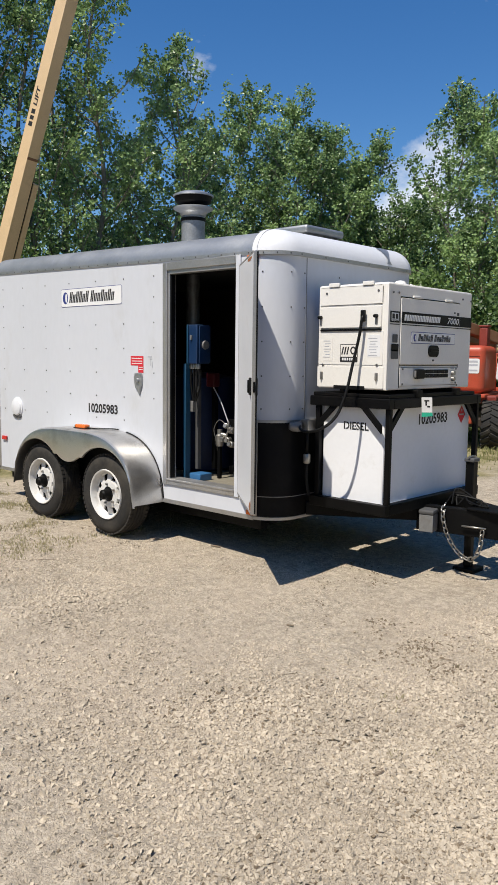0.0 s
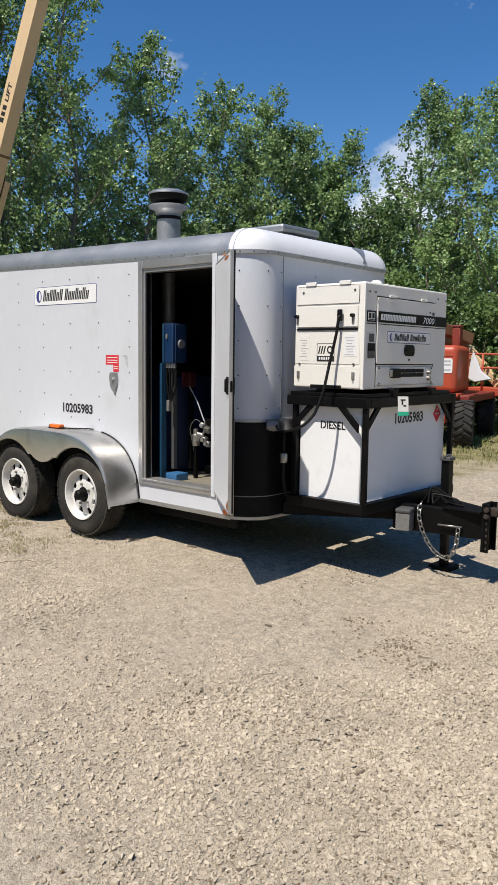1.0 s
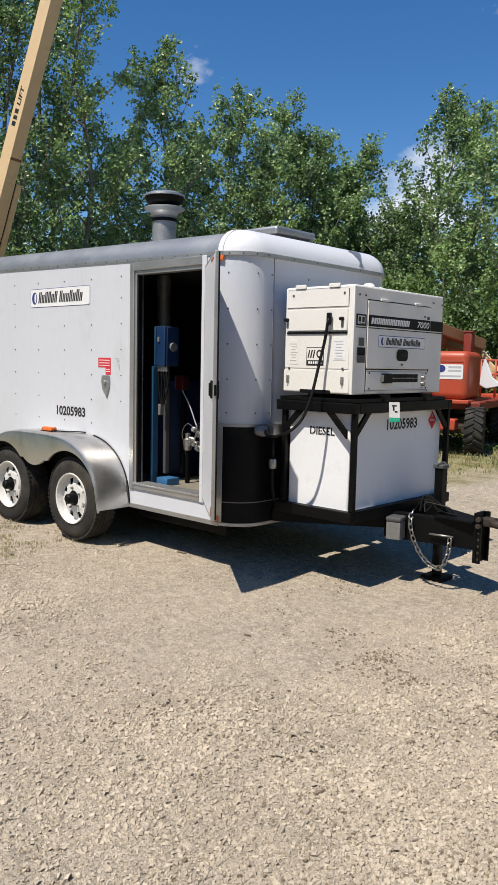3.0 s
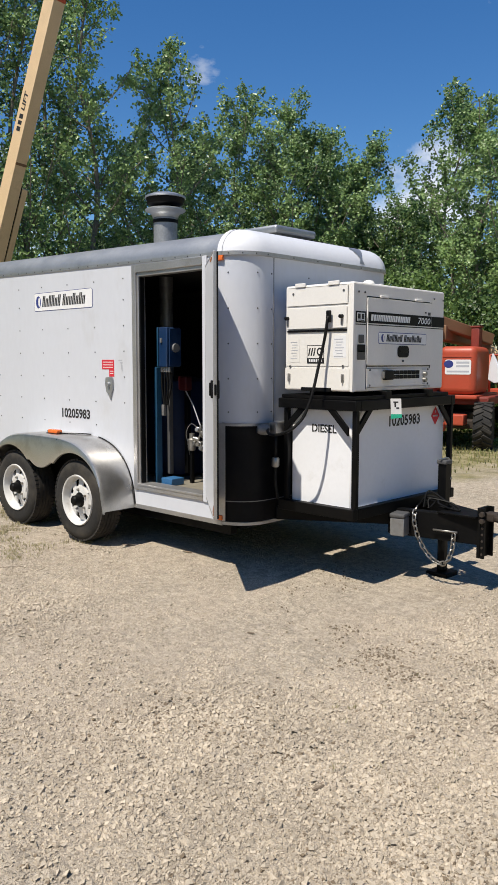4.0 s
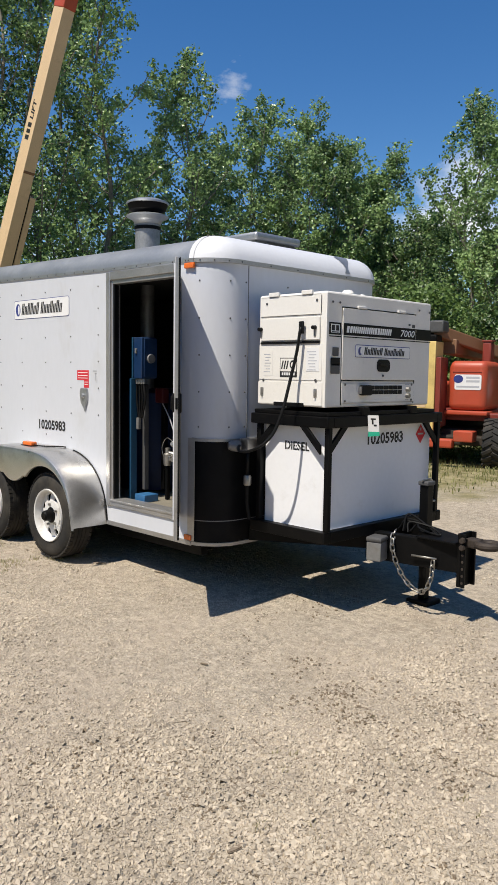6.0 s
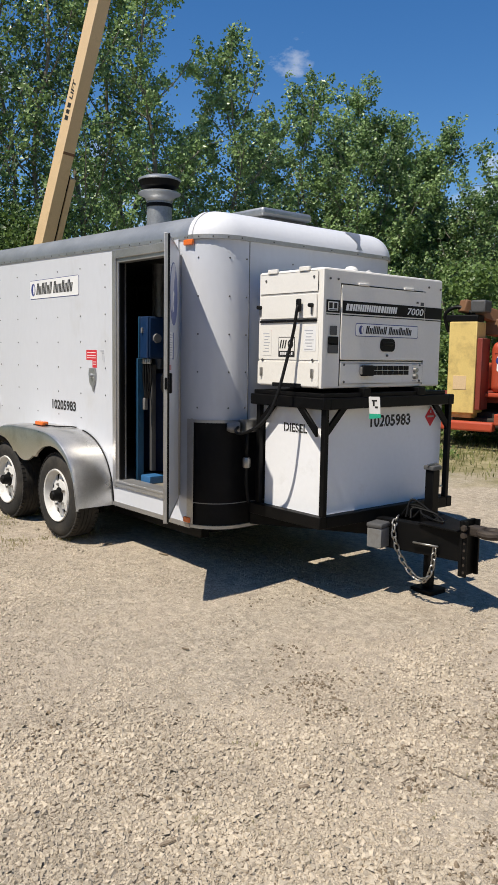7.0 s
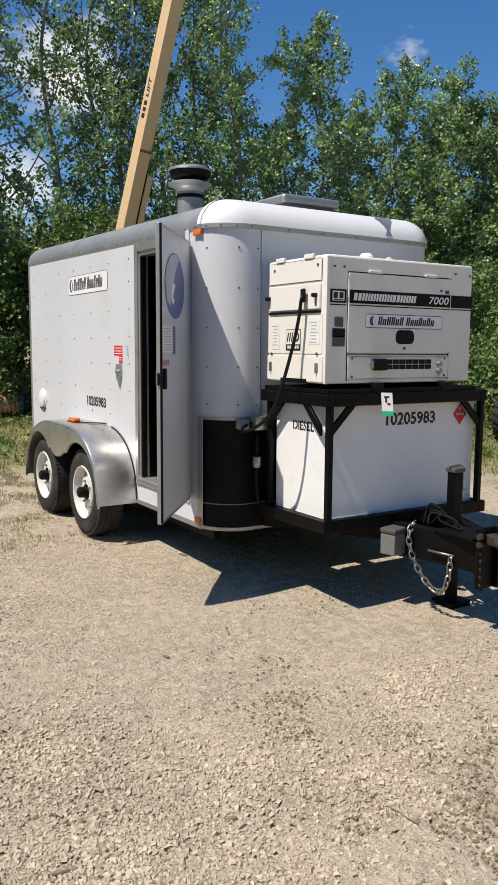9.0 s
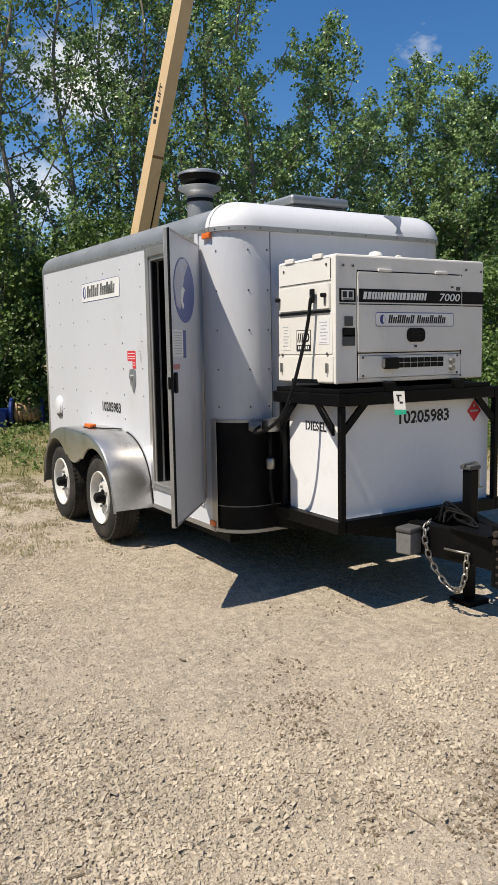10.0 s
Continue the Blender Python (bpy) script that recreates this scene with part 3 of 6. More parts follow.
ROOF_RISE = 0.165
SEAM = -3.893


def near_cove(y_sign):
    bm = bmesh.new()
    rows = []
    y0 = SIDE if y_sign < 0 else FAR
    for x in np.linspace(REAR - 0.01, SEAM, 14):
        rows.append([bm.verts.new((x, y0 + y_sign * 0.004 - y_sign * 0.19 * (1 - math.cos(a)), top_z(x) + ROOF_RISE * math.sin(a))) for a in np.linspace(0, math.pi / 2, 9)])
    for a, b in zip(rows, rows[1:]):
        for k in range(8):
            bm.faces.new((a[k], b[k], b[k + 1], a[k + 1]))
    return sleek(bm)


part("roof_edge", near_cove(-1), "galv", trailer, "dull grey metal roof edge")
part("roof_edge", near_cove(1), "galv", trailer)
cap = cove(SEAM, SEAM, 0.2, ROOF_RISE + 0.02, 0.014)
part("nose_cap", cap, "cap_white", trailer, "white moulded roof nose cap")
dent = bmesh.new()
drow = []
for k, y in enumerate(np.linspace(5.56, 5.68, 5)):
    drow.append([dent.verts.new((NOSE + 0.017 - 0.2 * (1 - math.cos(a)), y + 0.05 * math.sin(3 * a + k), top_z(NOSE) + (ROOF_RISE + 0.022) * math.sin(a))) for a in np.linspace(0.15, 1.25 - 0.12 * abs(k - 3), 8)])
for a, b in zip(drow, drow[1:]):
    for k in range(7):
        dent.faces.new((a[k], b[k], b[k + 1], a[k + 1]))
sleek(dent)
part("cap_patch", dent, "galv", trailer, "grey patched tear in the cap")
roof = bmesh.new()
rows = []
for x in np.linspace(REAR, NOSE - 0.18, 16):
    inset = 0.185 if x < NOSE - R else 0.185 + (R - math.sqrt(max(R * R - (x - NOSE + R) ** 2, 0))) * 0.55
    rows.append([roof.verts.new((x, y, top_z(x) + ROOF_RISE - 0.002 + 0.03 * math.sin(math.pi * k / 8))) for k, y in enumerate(np.linspace(SIDE + inset, FAR - inset, 9))])
for a, b in zip(rows, rows[1:]):
    for k in range(8):
        roof.faces.new((a[k], b[k], b[k + 1], a[k + 1]))
sleek(roof)
part("roof_sheet", roof, "galv", trailer, "galvanised roof sheet")
# ceiling takes the same near-black colour for the inner shade
part("ceiling_board", box((REAR + 0.05, SIDE + 0.05, 2.235), (NOSE - R, FAR - 0.05, 2.25)), "shade_wall", trailer)
part("rear_frame", box((REAR - 0.012, SIDE - 0.006, BASE), (REAR + 0.035, SIDE + 0.05, 2.33), 0.008), "alu", trailer)

# trim strips and their screws
part("top_trim", strip([p for p in side_run(REAR, SEAM, 0.008, 12)], lambda x: top_z(x) - 0.012, lambda x: top_z(x) + 0.012, 0.007), "galv", trailer)
part("nose_trim", strip(outline(SEAM + 0.002, SEAM, 0.018), lambda x: top_z(x) - 0.016, lambda x: top_z(x) + 0.012, 0.016), "alu", trailer)
part("corner_seam", box((SEAM - 0.012, SIDE - 0.006, BASE + 0.02), (SEAM + 0.012, SIDE - 0.001, 1.055), 0.002), "alu", trailer, "aluminium corner seam strip")
part("stone_guard", strip(outline(SEAM + 0.01, -4.2, 0.005), BASE + 0.02, 1.03, 0.004), "black_panel", trailer, "black lower nose stone guard")
part("guard_trim", strip(outline(SEAM + 0.012, -4.2, 0.009), 1.03, 1.05, 0.008), "alu", trailer)
part("guard_trim", strip(outline(SEAM - 0.01, -4.2, 0.012), BASE - 0.004, BASE + 0.018, 0.011), "alu", trailer)
part("guard_trim", box((SEAM - 0.045, SIDE - 0.011, BASE + 0.024), (SEAM + 0.026, SIDE - 0.007, 1.05), 0.002), "alu", trailer)
part("guard_seam", strip(outline(SEAM + 0.03, -4.2, 0.0068), 0.478, 0.484, 0.0015), "grey_box", trailer)
part("bottom_trim", strip(side_run(REAR, SEAM - 0.012, 0.006, 8), BASE - 0.012, BASE + 0.022, 0.005), "alu", trailer)


def rivets(places, r=0.0068):
    bm = bmesh.new()
    for p, way in places:
        lathe([(0, r * 0.7), (r * 0.7, r * 0.5), (r, 0)], p, way, 6, bm)
    return bm


spots = []
for i, x in enumerate((-7.44, -7.06, -6.66, -6.26, -5.85, -5.45, -5.05)):
    for z in (2.16, 1.99, 1.78, 1.57, 1.36, 1.15, 0.95):
        if not (-6.42 < x < -5.42 and 1.93 < z < 2.03) and not (z < 1.0 and x > -5.3):
            spots.append(((x, SIDE - 0.0005, z + 0.01 * noise.noise((x, z, 0))), (0, -1, 0)))
tagged(part("rivets", rivets(spots), "dark_grey", trailer), kind="stuff")
spots = []
for y_or_a, zs in ((0.35, (2.12, 1.87, 1.62, 1.37, 1.13)), (1.25, (2.12, 1.87, 1.62, 1.37, 1.13))):
    nx, ny = math.sin(y_or_a), -math.cos(y_or_a)
    spots += [((NOSE - R + (R + 0.0005) * nx, SIDE + R + (R + 0.0005) * ny, z), (nx, ny, 0)) for z in zs]
for y in (4.53, 4.95, 5.35, 5.75):
    spots += [((NOSE + 0.0005, y, z), (1, 0, 0)) for z in (2.12, 1.87, 1.62, 1.37, 1.13)]
tagged(part("rivets", rivets(spots), "dark_grey", trailer), kind="stuff")
spots = [((x, SIDE - 0.0085, top_z(x)), (0, -1, 0)) for x in np.arange(REAR + 0.1, SEAM, 0.14)]
tagged(part("rivets", rivets(spots, 0.006), "dark_grey", trailer), kind="stuff")
spots = [((x + nx * 0.0185, y + ny * 0.0185, top_z(x) - 0.003), (nx, ny, 0)) for x, y, nx, ny in outline(SEAM, -4.0, 0.0, 5)[11::1]]
tagged(part("rivets", rivets(spots, 0.006), "dark_grey", trailer), kind="stuff")
part("nose_seam", box((NOSE - 0.004, 4.55, 1.05), (NOSE + 0.0025, 4.556, 2.235)), "grey_box", trailer)

# door frame and door
jamb = bmesh.new()
for a, b in (((DX0 - 0.05, DZ0 - 0.05), (DX0, DZ1 + 0.062)), ((DX0, DZ1), (DX1, DZ1 + 0.062)), ((DX0, DZ0 - 0.045), (DX1, DZ0))):
    box((a[0], SIDE - 0.014, a[1]), (b[0], SIDE - 0.001, b[1]), 0.004, jamb)
for a, b in (((DX0 - 0.004, DZ0), (DX0 + 0.022, DZ1)), ((DX1 - 0.012, DZ0), (DX1 + 0.004, DZ1)), ((DX0 + 0.022, DZ1 - 0.03), (DX1 - 0.012, DZ1))):
    box((a[0], SIDE - 0.001, a[1]), (b[0], SIDE + 0.07, b[1]), 0.003, jamb)
part("hinge_post", box((DX1, SIDE - 0.014, DZ0 - 0.05), (DX1 + 0.045, SIDE - 0.001, DZ1 + 0.062), 0.004), "white_paint", trailer, "white painted hinge post")
part("door_frame", jamb, "alu", trailer, "aluminium door frame")
part("door_seal", box((DX0 + 0.023, SIDE + 0.006, DZ0 + 0.01), (DX0 + 0.034, SIDE + 0.05, DZ1 - 0.035), 0.004), "black_plastic", trailer)
part("threshold", box((DX0, SIDE - 0.02, DZ0 - 0.012), (DX1, SIDE + 0.12, DZ0 + 0.006), 0.004), "alu", trailer)

HINGE, FREE = Vector((-4.035, SIDE - 0.012, 0)), Vector((-3.412, 3.703, 0))
along = (FREE - HINGE).normalized()
out = Vector((along.y, -along.x, 0))
if out.x > 0:
    out = -out
# door plane: x along the door from the hinge, y up, z towards the inner face (which looks at the opening)
DOOR = Matrix.Identity(4)
DOOR.col[0][:3], DOOR.col[1][:3], DOOR.col[2][:3] = along, (0, 0, 1), out
DOOR.col[3][:3] = HINGE
DW, DB, DT = (FREE - HINGE).length, 0.49, 2.168
door = part("door", box((0.012, DB, 0.0), (DW - 0.006, DT, 0.020), 0.004, None, DOOR), "white_paint", trailer, "white trailer door swung open")
part("edge_gasket", box((DW - 0.012, DB, -0.0095), (DW - 0.002, DT + 0.004, -0.0042), 0.002, None, DOOR), "black_plastic", door)
edge = bmesh.new()
for a, b in (((0.0, DB - 0.006), (0.014, DT + 0.006)), ((DW - 0.012, DB - 0.006), (DW, DT + 0.006)), ((0.014, DB - 0.006), (DW - 0.012, DB + 0.006)), ((0.014, DT - 0.006), (DW - 0.012, DT + 0.006))):
    box((a[0], a[1], -0.004), (b[0], b[1], 0.024), 0.003, edge, DOOR)
part("inner_panel", box((0.014, DB + 0.008, 0.0205), (DW - 0.013, DT - 0.008, 0.0225), 0.0, None, DOOR), "cap_white", door, "white inner door panel")
part("edge_trim", edge, "alu", door, "aluminium edge trim")
part("door_seal", box((DW - 0.001, DB, -0.006), (DW + 0.004, DT, 0.002), 0.001, None, DOOR), "black_plastic", door, "black rubber edge seal")
part("hinge", tube([DOOR @ Vector((-0.006, DB + 0.02, -0.004)), DOOR @ Vector((-0.006, DT - 0.02, -0.004))], 0.011, 8), "alu", door)
latch = box((DW - 0.09, 1.26, 0.020), (DW - 0.035, 1.375, 0.036), 0.008, None, DOOR)
box((DW - 0.08, 1.275, 0.034), (DW - 0.05, 1.36, 0.046), 0.006, latch, DOOR)
part("latch", latch, "black_plastic", door, "black door latch")
part("latch_tongue", box((DW - 0.002, 1.28, 0.004), (DW + 0.01, 1.35, 0.018), 0.004, None, DOOR), "black_steel", door)
part("latch_handle", box((DW - 0.085, 1.255, -0.02), (DW - 0.045, 1.375, 0.0), 0.008, None, DOOR), "black_plastic", door)
outer = DOOR @ Matrix(((-1, 0, 0, 0), (0, 1, 0, 0), (0, 0, -1, 0.0), (0, 0, 0, 1)))
part("oval_sign", slab(oval(0.52, 0.385, 40), 0.002, outer @ Matrix.Translation((-DW * 0.55, 1.855, 0))), "faded_navy", door, "faded blue oval sticker")
part("oval_fade", slab([(-0.2, -0.1), (-0.12, -0.12), (-0.07, -0.03), (0.0, 0.08), (0.1, 0.16), (0.02, 0.187), (-0.1, 0.17), (-0.2, 0.11), (-0.25, 0.02)], 0.001, outer @ Matrix.Translation((-DW * 0.55, 1.855, 0.002))), "pale_lilac", door)
part("oval_print", slab([(-0.03, -0.14), (0.02, -0.17), (0.05, -0.11), (0.0, -0.05), (0.04, 0.05), (0.09, 0.12), (0.02, 0.16), (-0.06, 0.08), (-0.07, -0.04)], 0.001, outer @ Matrix.Translation((-DW * 0.55 - 0.06, 1.81, 0.0032)) @ Matrix.Diagonal((0.7, 0.4, 1, 1))), "label", door)
part("paper_sheet", slab(rounded(0.25, 0.155, 0.006), 0.002, outer @ Matrix.Translation((-DW + 0.17, 1.54, 0))), "label", door)
part("paper_print", bars([(0, 0.06 - 0.015 * i, 0.2 - 0.025 * (i % 3), 0.005) for i in range(9)], outer @ Matrix.Translation((-DW + 0.17, 1.54, 0.002))), "pale_print", door)
part("side_label", slab(rounded(0.07, 0.165, 0.006), 0.002, outer @ Matrix.Translation((-DW + 0.335, 1.535, 0))), "faded_navy", door)
part("warning_label", slab(rounded(0.15, 0.03, 0.005), 0.002, outer @ Matrix.Translation((-DW + 0.13, 1.405, 0))), "faded_red", door)

inner = DOOR @ Matrix.Translation((0, 0, 0.0228))
part("rust_patch", slab([(0.0, 0.0), (0.03, 0.03), (0.075, 0.055), (0.09, 0.035), (0.085, -0.012), (0.04, -0.016)], 0.0008, inner @ Matrix.Translation((DW - 0.108, DB + 0.028, 0))), "rust_stain", door, "rust stain at the corner")
part("rust_patch", slab([(0.0, 0.0), (0.0, 0.014), (0.1, 0.018), (0.2, 0.012), (0.21, 0.0), (0.12, -0.01), (0.05, -0.004)], 0.0008, inner @ Matrix.Translation((DW - 0.3, DT - 0.03, 0))), "rust_stain", door)


# lettering and labels on the side wall
def letter_bars(x, y, w, h):
    """Two plain upright bars that stand for a letter of print."""
    return [(x + w * k, y + h / 2, w * 0.4, h) for k in (0.2, 0.75)]


def company_sign(parent, m, w, h):
    part("sign_border", slab(rounded(w, h, h * 0.14), 0.0012, m), "navy", parent)
    part("sign_board", slab(rounded(w - 0.009, h - 0.009, h * 0.1), 0.0012, up(m, 0.0013)), "label", parent, "white company sign, print shown as bars")
    e = up(m, 0.0027)
    part("emblem", slab(oval(h * 0.5, h * 0.66), 0.0008, e @ Matrix.Translation((-w * 0.42, 0, 0))), "navy", parent)
    part("emblem", slab(oval(h * 0.18, h * 0.5), 0.0008, e @ Matrix.Translation((-w * 0.405, 0, 0.0009))), "label", parent)
    x, rows_ = -w * 0.345, []
    for c in "101101.1001010":
        if c == ".":
            x += w * 0.03
            continue
        rows_ += letter_bars(x, -h * 0.275, w * 0.046, h * (0.6 if c == "1" else 0.45))
        x += w * 0.0545
    bm = bars(rows_, Matrix.Identity(4))
    for v in bm.verts:
        v.co.x += v.co.y * 0.2
    bm.transform(e)
    part("sign_print", bm, "ink", parent)


company_sign(side_wall, on_side(-5.93, 2.03, SIDE - 0.0005), 0.92, 0.165)
part("fleet_number", letters("10205983", 0.085, on_side(-5.755, 1.032, SIDE - 0.002), 0.43, 0.03), "ink", side_wall, "black stencilled number")
rl = on_side(-5.27, 1.44, SIDE - 0.0006)
part("warning_label", slab([(-0.085, 0.065), (-0.085, -0.015), (0.015, -0.015), (0.015, -0.075), (0.085, -0.075), (0.085, 0.065)], 0.001, rl), "red_label", side_wall, "red and white warning label")
part("label_print", bars([(0, 0.045, 0.14, 0.006), (0, 0.022, 0.14, 0.006), (0, 0.002, 0.14, 0.005), (0.05, -0.03, 0.05, 0.005), (0.05, -0.048, 0.05, 0.005)], up(rl, 0.001)), "label", side_wall)
lock = on_side(-5.245, 1.27, SIDE - 0.001)
lk = slab([(-0.045, 0.09), (0.045, 0.09), (0.055, 0.05), (0.05, -0.01), (0.03, -0.05), (0.015, -0.1), (-0.005, -0.06), (-0.04, -0.03), (-0.055, 0.04)], 0.014, lock, None, 0.003)
lathe([(0, 0.022), (0.016, 0.02), (0.019, 0.0)], lock @ Vector((0, 0.03, 0.012)), (0, -1, 0), 14, lk)
part("key_lock", lk, "galv", side_wall, "worn steel latch plate")
part("scribble", bars([(-0.01, 0.05, 0.05, 0.008), (0.005, 0.03, 0.03, 0.008), (0, 0.005, 0.006, 0.06), (0.02, -0.015, 0.006, 0.05)], on_side(-5.09, 1.45, SIDE - 0.0008)), "pale_print", side_wall)
hatch = lathe([(0, 0.036), (0.05, 0.035), (0.08, 0.026), (0.086, 0.014), (0.098, 0.01), (0.1, 0.0)], (-7.2, SIDE, 0.975), (0, -1, 0), 26)
part("side_vent", hatch, "cap_white", trailer, "round white plastic side vent")
# dark oval stands in for the shadow under the vent dome
part("vent_slot", slab(oval(0.15, 0.05), 0.012, on_side(-7.2, 0.885, SIDE - 0.001)), "dark_grey", trailer)
for x, z, w_ in ((-3.934, 2.222, 0.05), (-3.93, 0.355, 0.036)):
    part("marker_light", box((x - w_, SIDE - 0.022, z - 0.019), (x + w_, SIDE - 0.001, z + 0.019), 0.007), "amber", trailer, "amber marker light")
part("tail_marker", box((-7.5, SIDE - 0.02, 0.62), (-7.41, SIDE - 0.001, 0.66), 0.006), "red_lens", trailer, "red rear marker light")

# chassis, axles and tongue
for y in (SIDE + 0.12, FAR - 0.2):
    part("chassis_rail", box((REAR + 0.03, y, 0.20), (NOSE - R, y + 0.07, 0.305), 0.006), "black_steel", trailer)
for x in np.linspace(-7.2, -3.95, 7):
    part("crossmember", box((x, SIDE + 0.19, 0.24), (x + 0.05, FAR - 0.2, 0.309), 0.004), "black_steel", trailer)
part("floor_underside", box((REAR + 0.032, SIDE + 0.04, 0.312), (NOSE - R, FAR - 0.04, 0.428)), "black_steel", trailer)
part("floor_underside", box((NOSE - R + 0.002, SIDE + R, 0.312), (NOSE - 0.03, FAR - R, 0.428)), "black_steel", trailer)
HUBS = (-5.342, -6.325)
for x in HUBS:
    part("axle", tube([(x, 3.98, 0.345), (x, FAR + 0.05, 0.345)], 0.035, 12), "black_steel", trailer)
    part("spring", box((x - 0.35, SIDE + 0.13, 0.25), (x + 0.35, SIDE + 0.19, 0.285), 0.01), "black_steel", trailer)
# fuel-tank deck and A-frame tongue
deck = box((-3.60, 4.50, 0.425), (-2.93, 4.56, 0.50), 0.006)
box((-3.60, 5.79, 0.425), (-2.93, 5.85, 0.50), 0.006, deck)
box((-2.99, 4.56, 0.425), (-2.93, 5.79, 0.50), 0.006, deck)
box((-3.60, 4.56, 0.425), (-3.545, 5.79, 0.50), 0.006, deck)
box((-3.55, 4.57, 0.455), (-3.0, 5.78, 0.478), 0.0, deck)
part("deck_frame", deck, "black_steel", trailer, "black steel deck frame")


def beam(a, b, w, h, bm=None, bevel=0.006):
    """A box beam from a to b, its top at their height."""
    a, b = Vector(a), Vector(b)
    ax = (b - a).normalized()
    side = Vector((0, 0, 1)).cross(ax).normalized()
    m = Matrix.Identity(4)
    m.col[0][:3], m.col[1][:3], m.col[2][:3], m.col[3][:3] = ax, side, ax.cross(side), a
    return box((0, -w / 2, -h), ((b - a).length, w / 2, 0), bevel, bm, m)


part("tongue_beam", beam((-3.0, 5.055, 0.445), (-2.345, 5.155, 0.445), 0.075, 0.19), "black_steel", trailer, "black steel tongue beam")
part("tongue_beam", beam((-3.69, 5.88, 0.445), (-2.345, 5.265, 0.445), 0.075, 0.19), "black_steel", trailer)
part("deck_brace", beam((-3.70, 4.60, 0.424), (-2.99, 5.03, 0.424), 0.06, 0.1), "black_steel", trailer)
# short bars added to cast breaks into the lit strip on the ground
for y in (5.13, 5.54):
    part("deck_tie", box((-3.70, y, 0.40), (-3.602, y + 0.09, 0.455), 0.004), "black_steel", trailer)
part("tongue_plate", box((-2.62, 5.06, 0.447), (-2.33, 5.28, 0.459), 0.003), "black_steel", trailer)
plate = box((-2.34, 5.10, 0.17), (-2.315, 5.24, 0.515), 0.004)
for y in (5.10, 5.225):
    box((-2.314, y, 0.17), (-2.285, y + 0.015, 0.515), 0.003, plate)
part("hitch_channel", plate, "black_steel", trailer, "drilled adjustable hitch channel")
for z in np.linspace(0.2, 0.38, 5):
    part("bolt_hole", lathe([(0, 0.002), (0.008, 0.002), (0.009, 0.0)], (-2.3, 5.0995, z), (0, -1, 0), 10), "rust", trailer)
for z in (0.43, 0.475):
    part("hitch_bolt", lathe([(0, 0.022), (0.018, 0.02), (0.02, 0.0)], (-2.3, 5.098, z), (0, -1, 0), 6), "rust", trailer)
ring = bmesh.new()
ringpts = [(-2.165 + 0.062 * math.cos(a), 5.17 + 0.062 * math.sin(a), 0.455) for a in np.linspace(0, 2 * math.pi, 25)]
tube(ringpts, 0.026, 10, ring, caps=False)
box((-2.31, 5.13, 0.425), (-2.21, 5.21, 0.485), 0.012, ring)
part("pintle_ring", ring, "rust", trailer, "rusty pintle eye")
# jack
JX, JY = -2.735, 5.35
jz = bumpy_z(JX, JY)
part("jack_leg", box((JX - 0.028, JY - 0.028, jz + 0.03), (JX + 0.028, JY + 0.028, 0.46), 0.006), "black_steel", trailer)
part("jack_tube", box((JX - 0.035, JY - 0.035, 0.30), (JX + 0.03, JY + 0.035, 0.755), 0.006), "black_steel", trailer, "black square jack tube")
part("jack_cap", box((JX - 0.042, JY - 0.05, 0.755), (JX + 0.04, JY + 0.045, 0.785), 0.008), "dark_grey", trailer)
part("jack_foot", box((JX - 0.085, JY - 0.085, jz - 0.01), (JX + 0.085, JY + 0.085, jz + 0.03), 0.008), "black_steel", trailer)
part("crank", tube(smooth_path([(JX + 0.0, JY - 0.06, 0.79), (JX + 0.0, JY + 0.03, 0.795), (JX + 0.0, JY + 0.062, 0.775), (JX + 0.0, JY + 0.066, 0.72), (JX + 0.0, JY + 0.066, 0.66), (JX + 0.0, JY + 0.075, 0.64), (JX + 0.0, JY + 0.1, 0.637)], 5), 0.007, 8), "steel", trailer, "dull steel jack crank handle")
# small grey box at the side of the tongue
gm = pose(-2.872, 4.985, 0.0, 0, 0, 12)
part("tongue_box", box((-0.052, -0.06, 0.268), (0.052, 0.06, 0.395), 0.006, None, gm), "grey_box", trailer, "small grey steel box")
part("box_lid", box((-0.058, -0.067, 0.395), (0.058, 0.067, 0.43), 0.014, None, gm), "dark_grey", trailer)


# chain
def chain_link(m, l=0.05, w=0.03, r=0.0055):
    bm = bmesh.new()
    pts = [((l - w) / 2 + w / 2 * math.cos(a), w / 2 * math.sin(a), 0) for a in np.linspace(-math.pi / 2, math.pi / 2, 6)]
    pts += [(-x, -y, 0) for x, y, _ in pts]
    tube([*pts, pts[0]], r, 6, bm, caps=False)
    bm.transform(m)
    return bm


def chain(points, name, parent, spacing=0.037, mat_name="steel"):
    p = smooth_path(points, 14)
    acc, last, flip = 0.0, p[0], 0
    for a, b in zip(p, p[1:]):
        acc += (b - a).length
        if acc >= spacing:
            acc = 0.0
            way = b - last
            mid = (b + last) / 2
            x = way.normalized()
            y = Vector((0.3, 0.9, 0.1)).cross(x).normalized()
            z = x.cross(y)
            if flip % 2:
                y, z = z, -y
            m = Matrix.Identity(4)
            m.col[0][:3], m.col[1][:3], m.col[2][:3], m.col[3][:3] = x, y, z, mid
            part(name, chain_link(m), mat_name, parent)
            last, flip = b, flip + 1


chain([(-2.80, 5.09, 0.462), (-2.785, 5.035, 0.43), (-2.775, 5.02, 0.36), (-2.745, 5.035, 0.25), (-2.69, 5.07, 0.14), (-2.61, 5.09, 0.085), (-2.55, 5.085, 0.11), (-2.51, 5.08, 0.2), (-2.495, 5.075, 0.325)], "chain_link", trailer)
part("chain_hook", tube([(-2.64, 5.045, 0.33), (-2.47, 5.075, 0.33)], 0.007, 8), "steel", trailer)
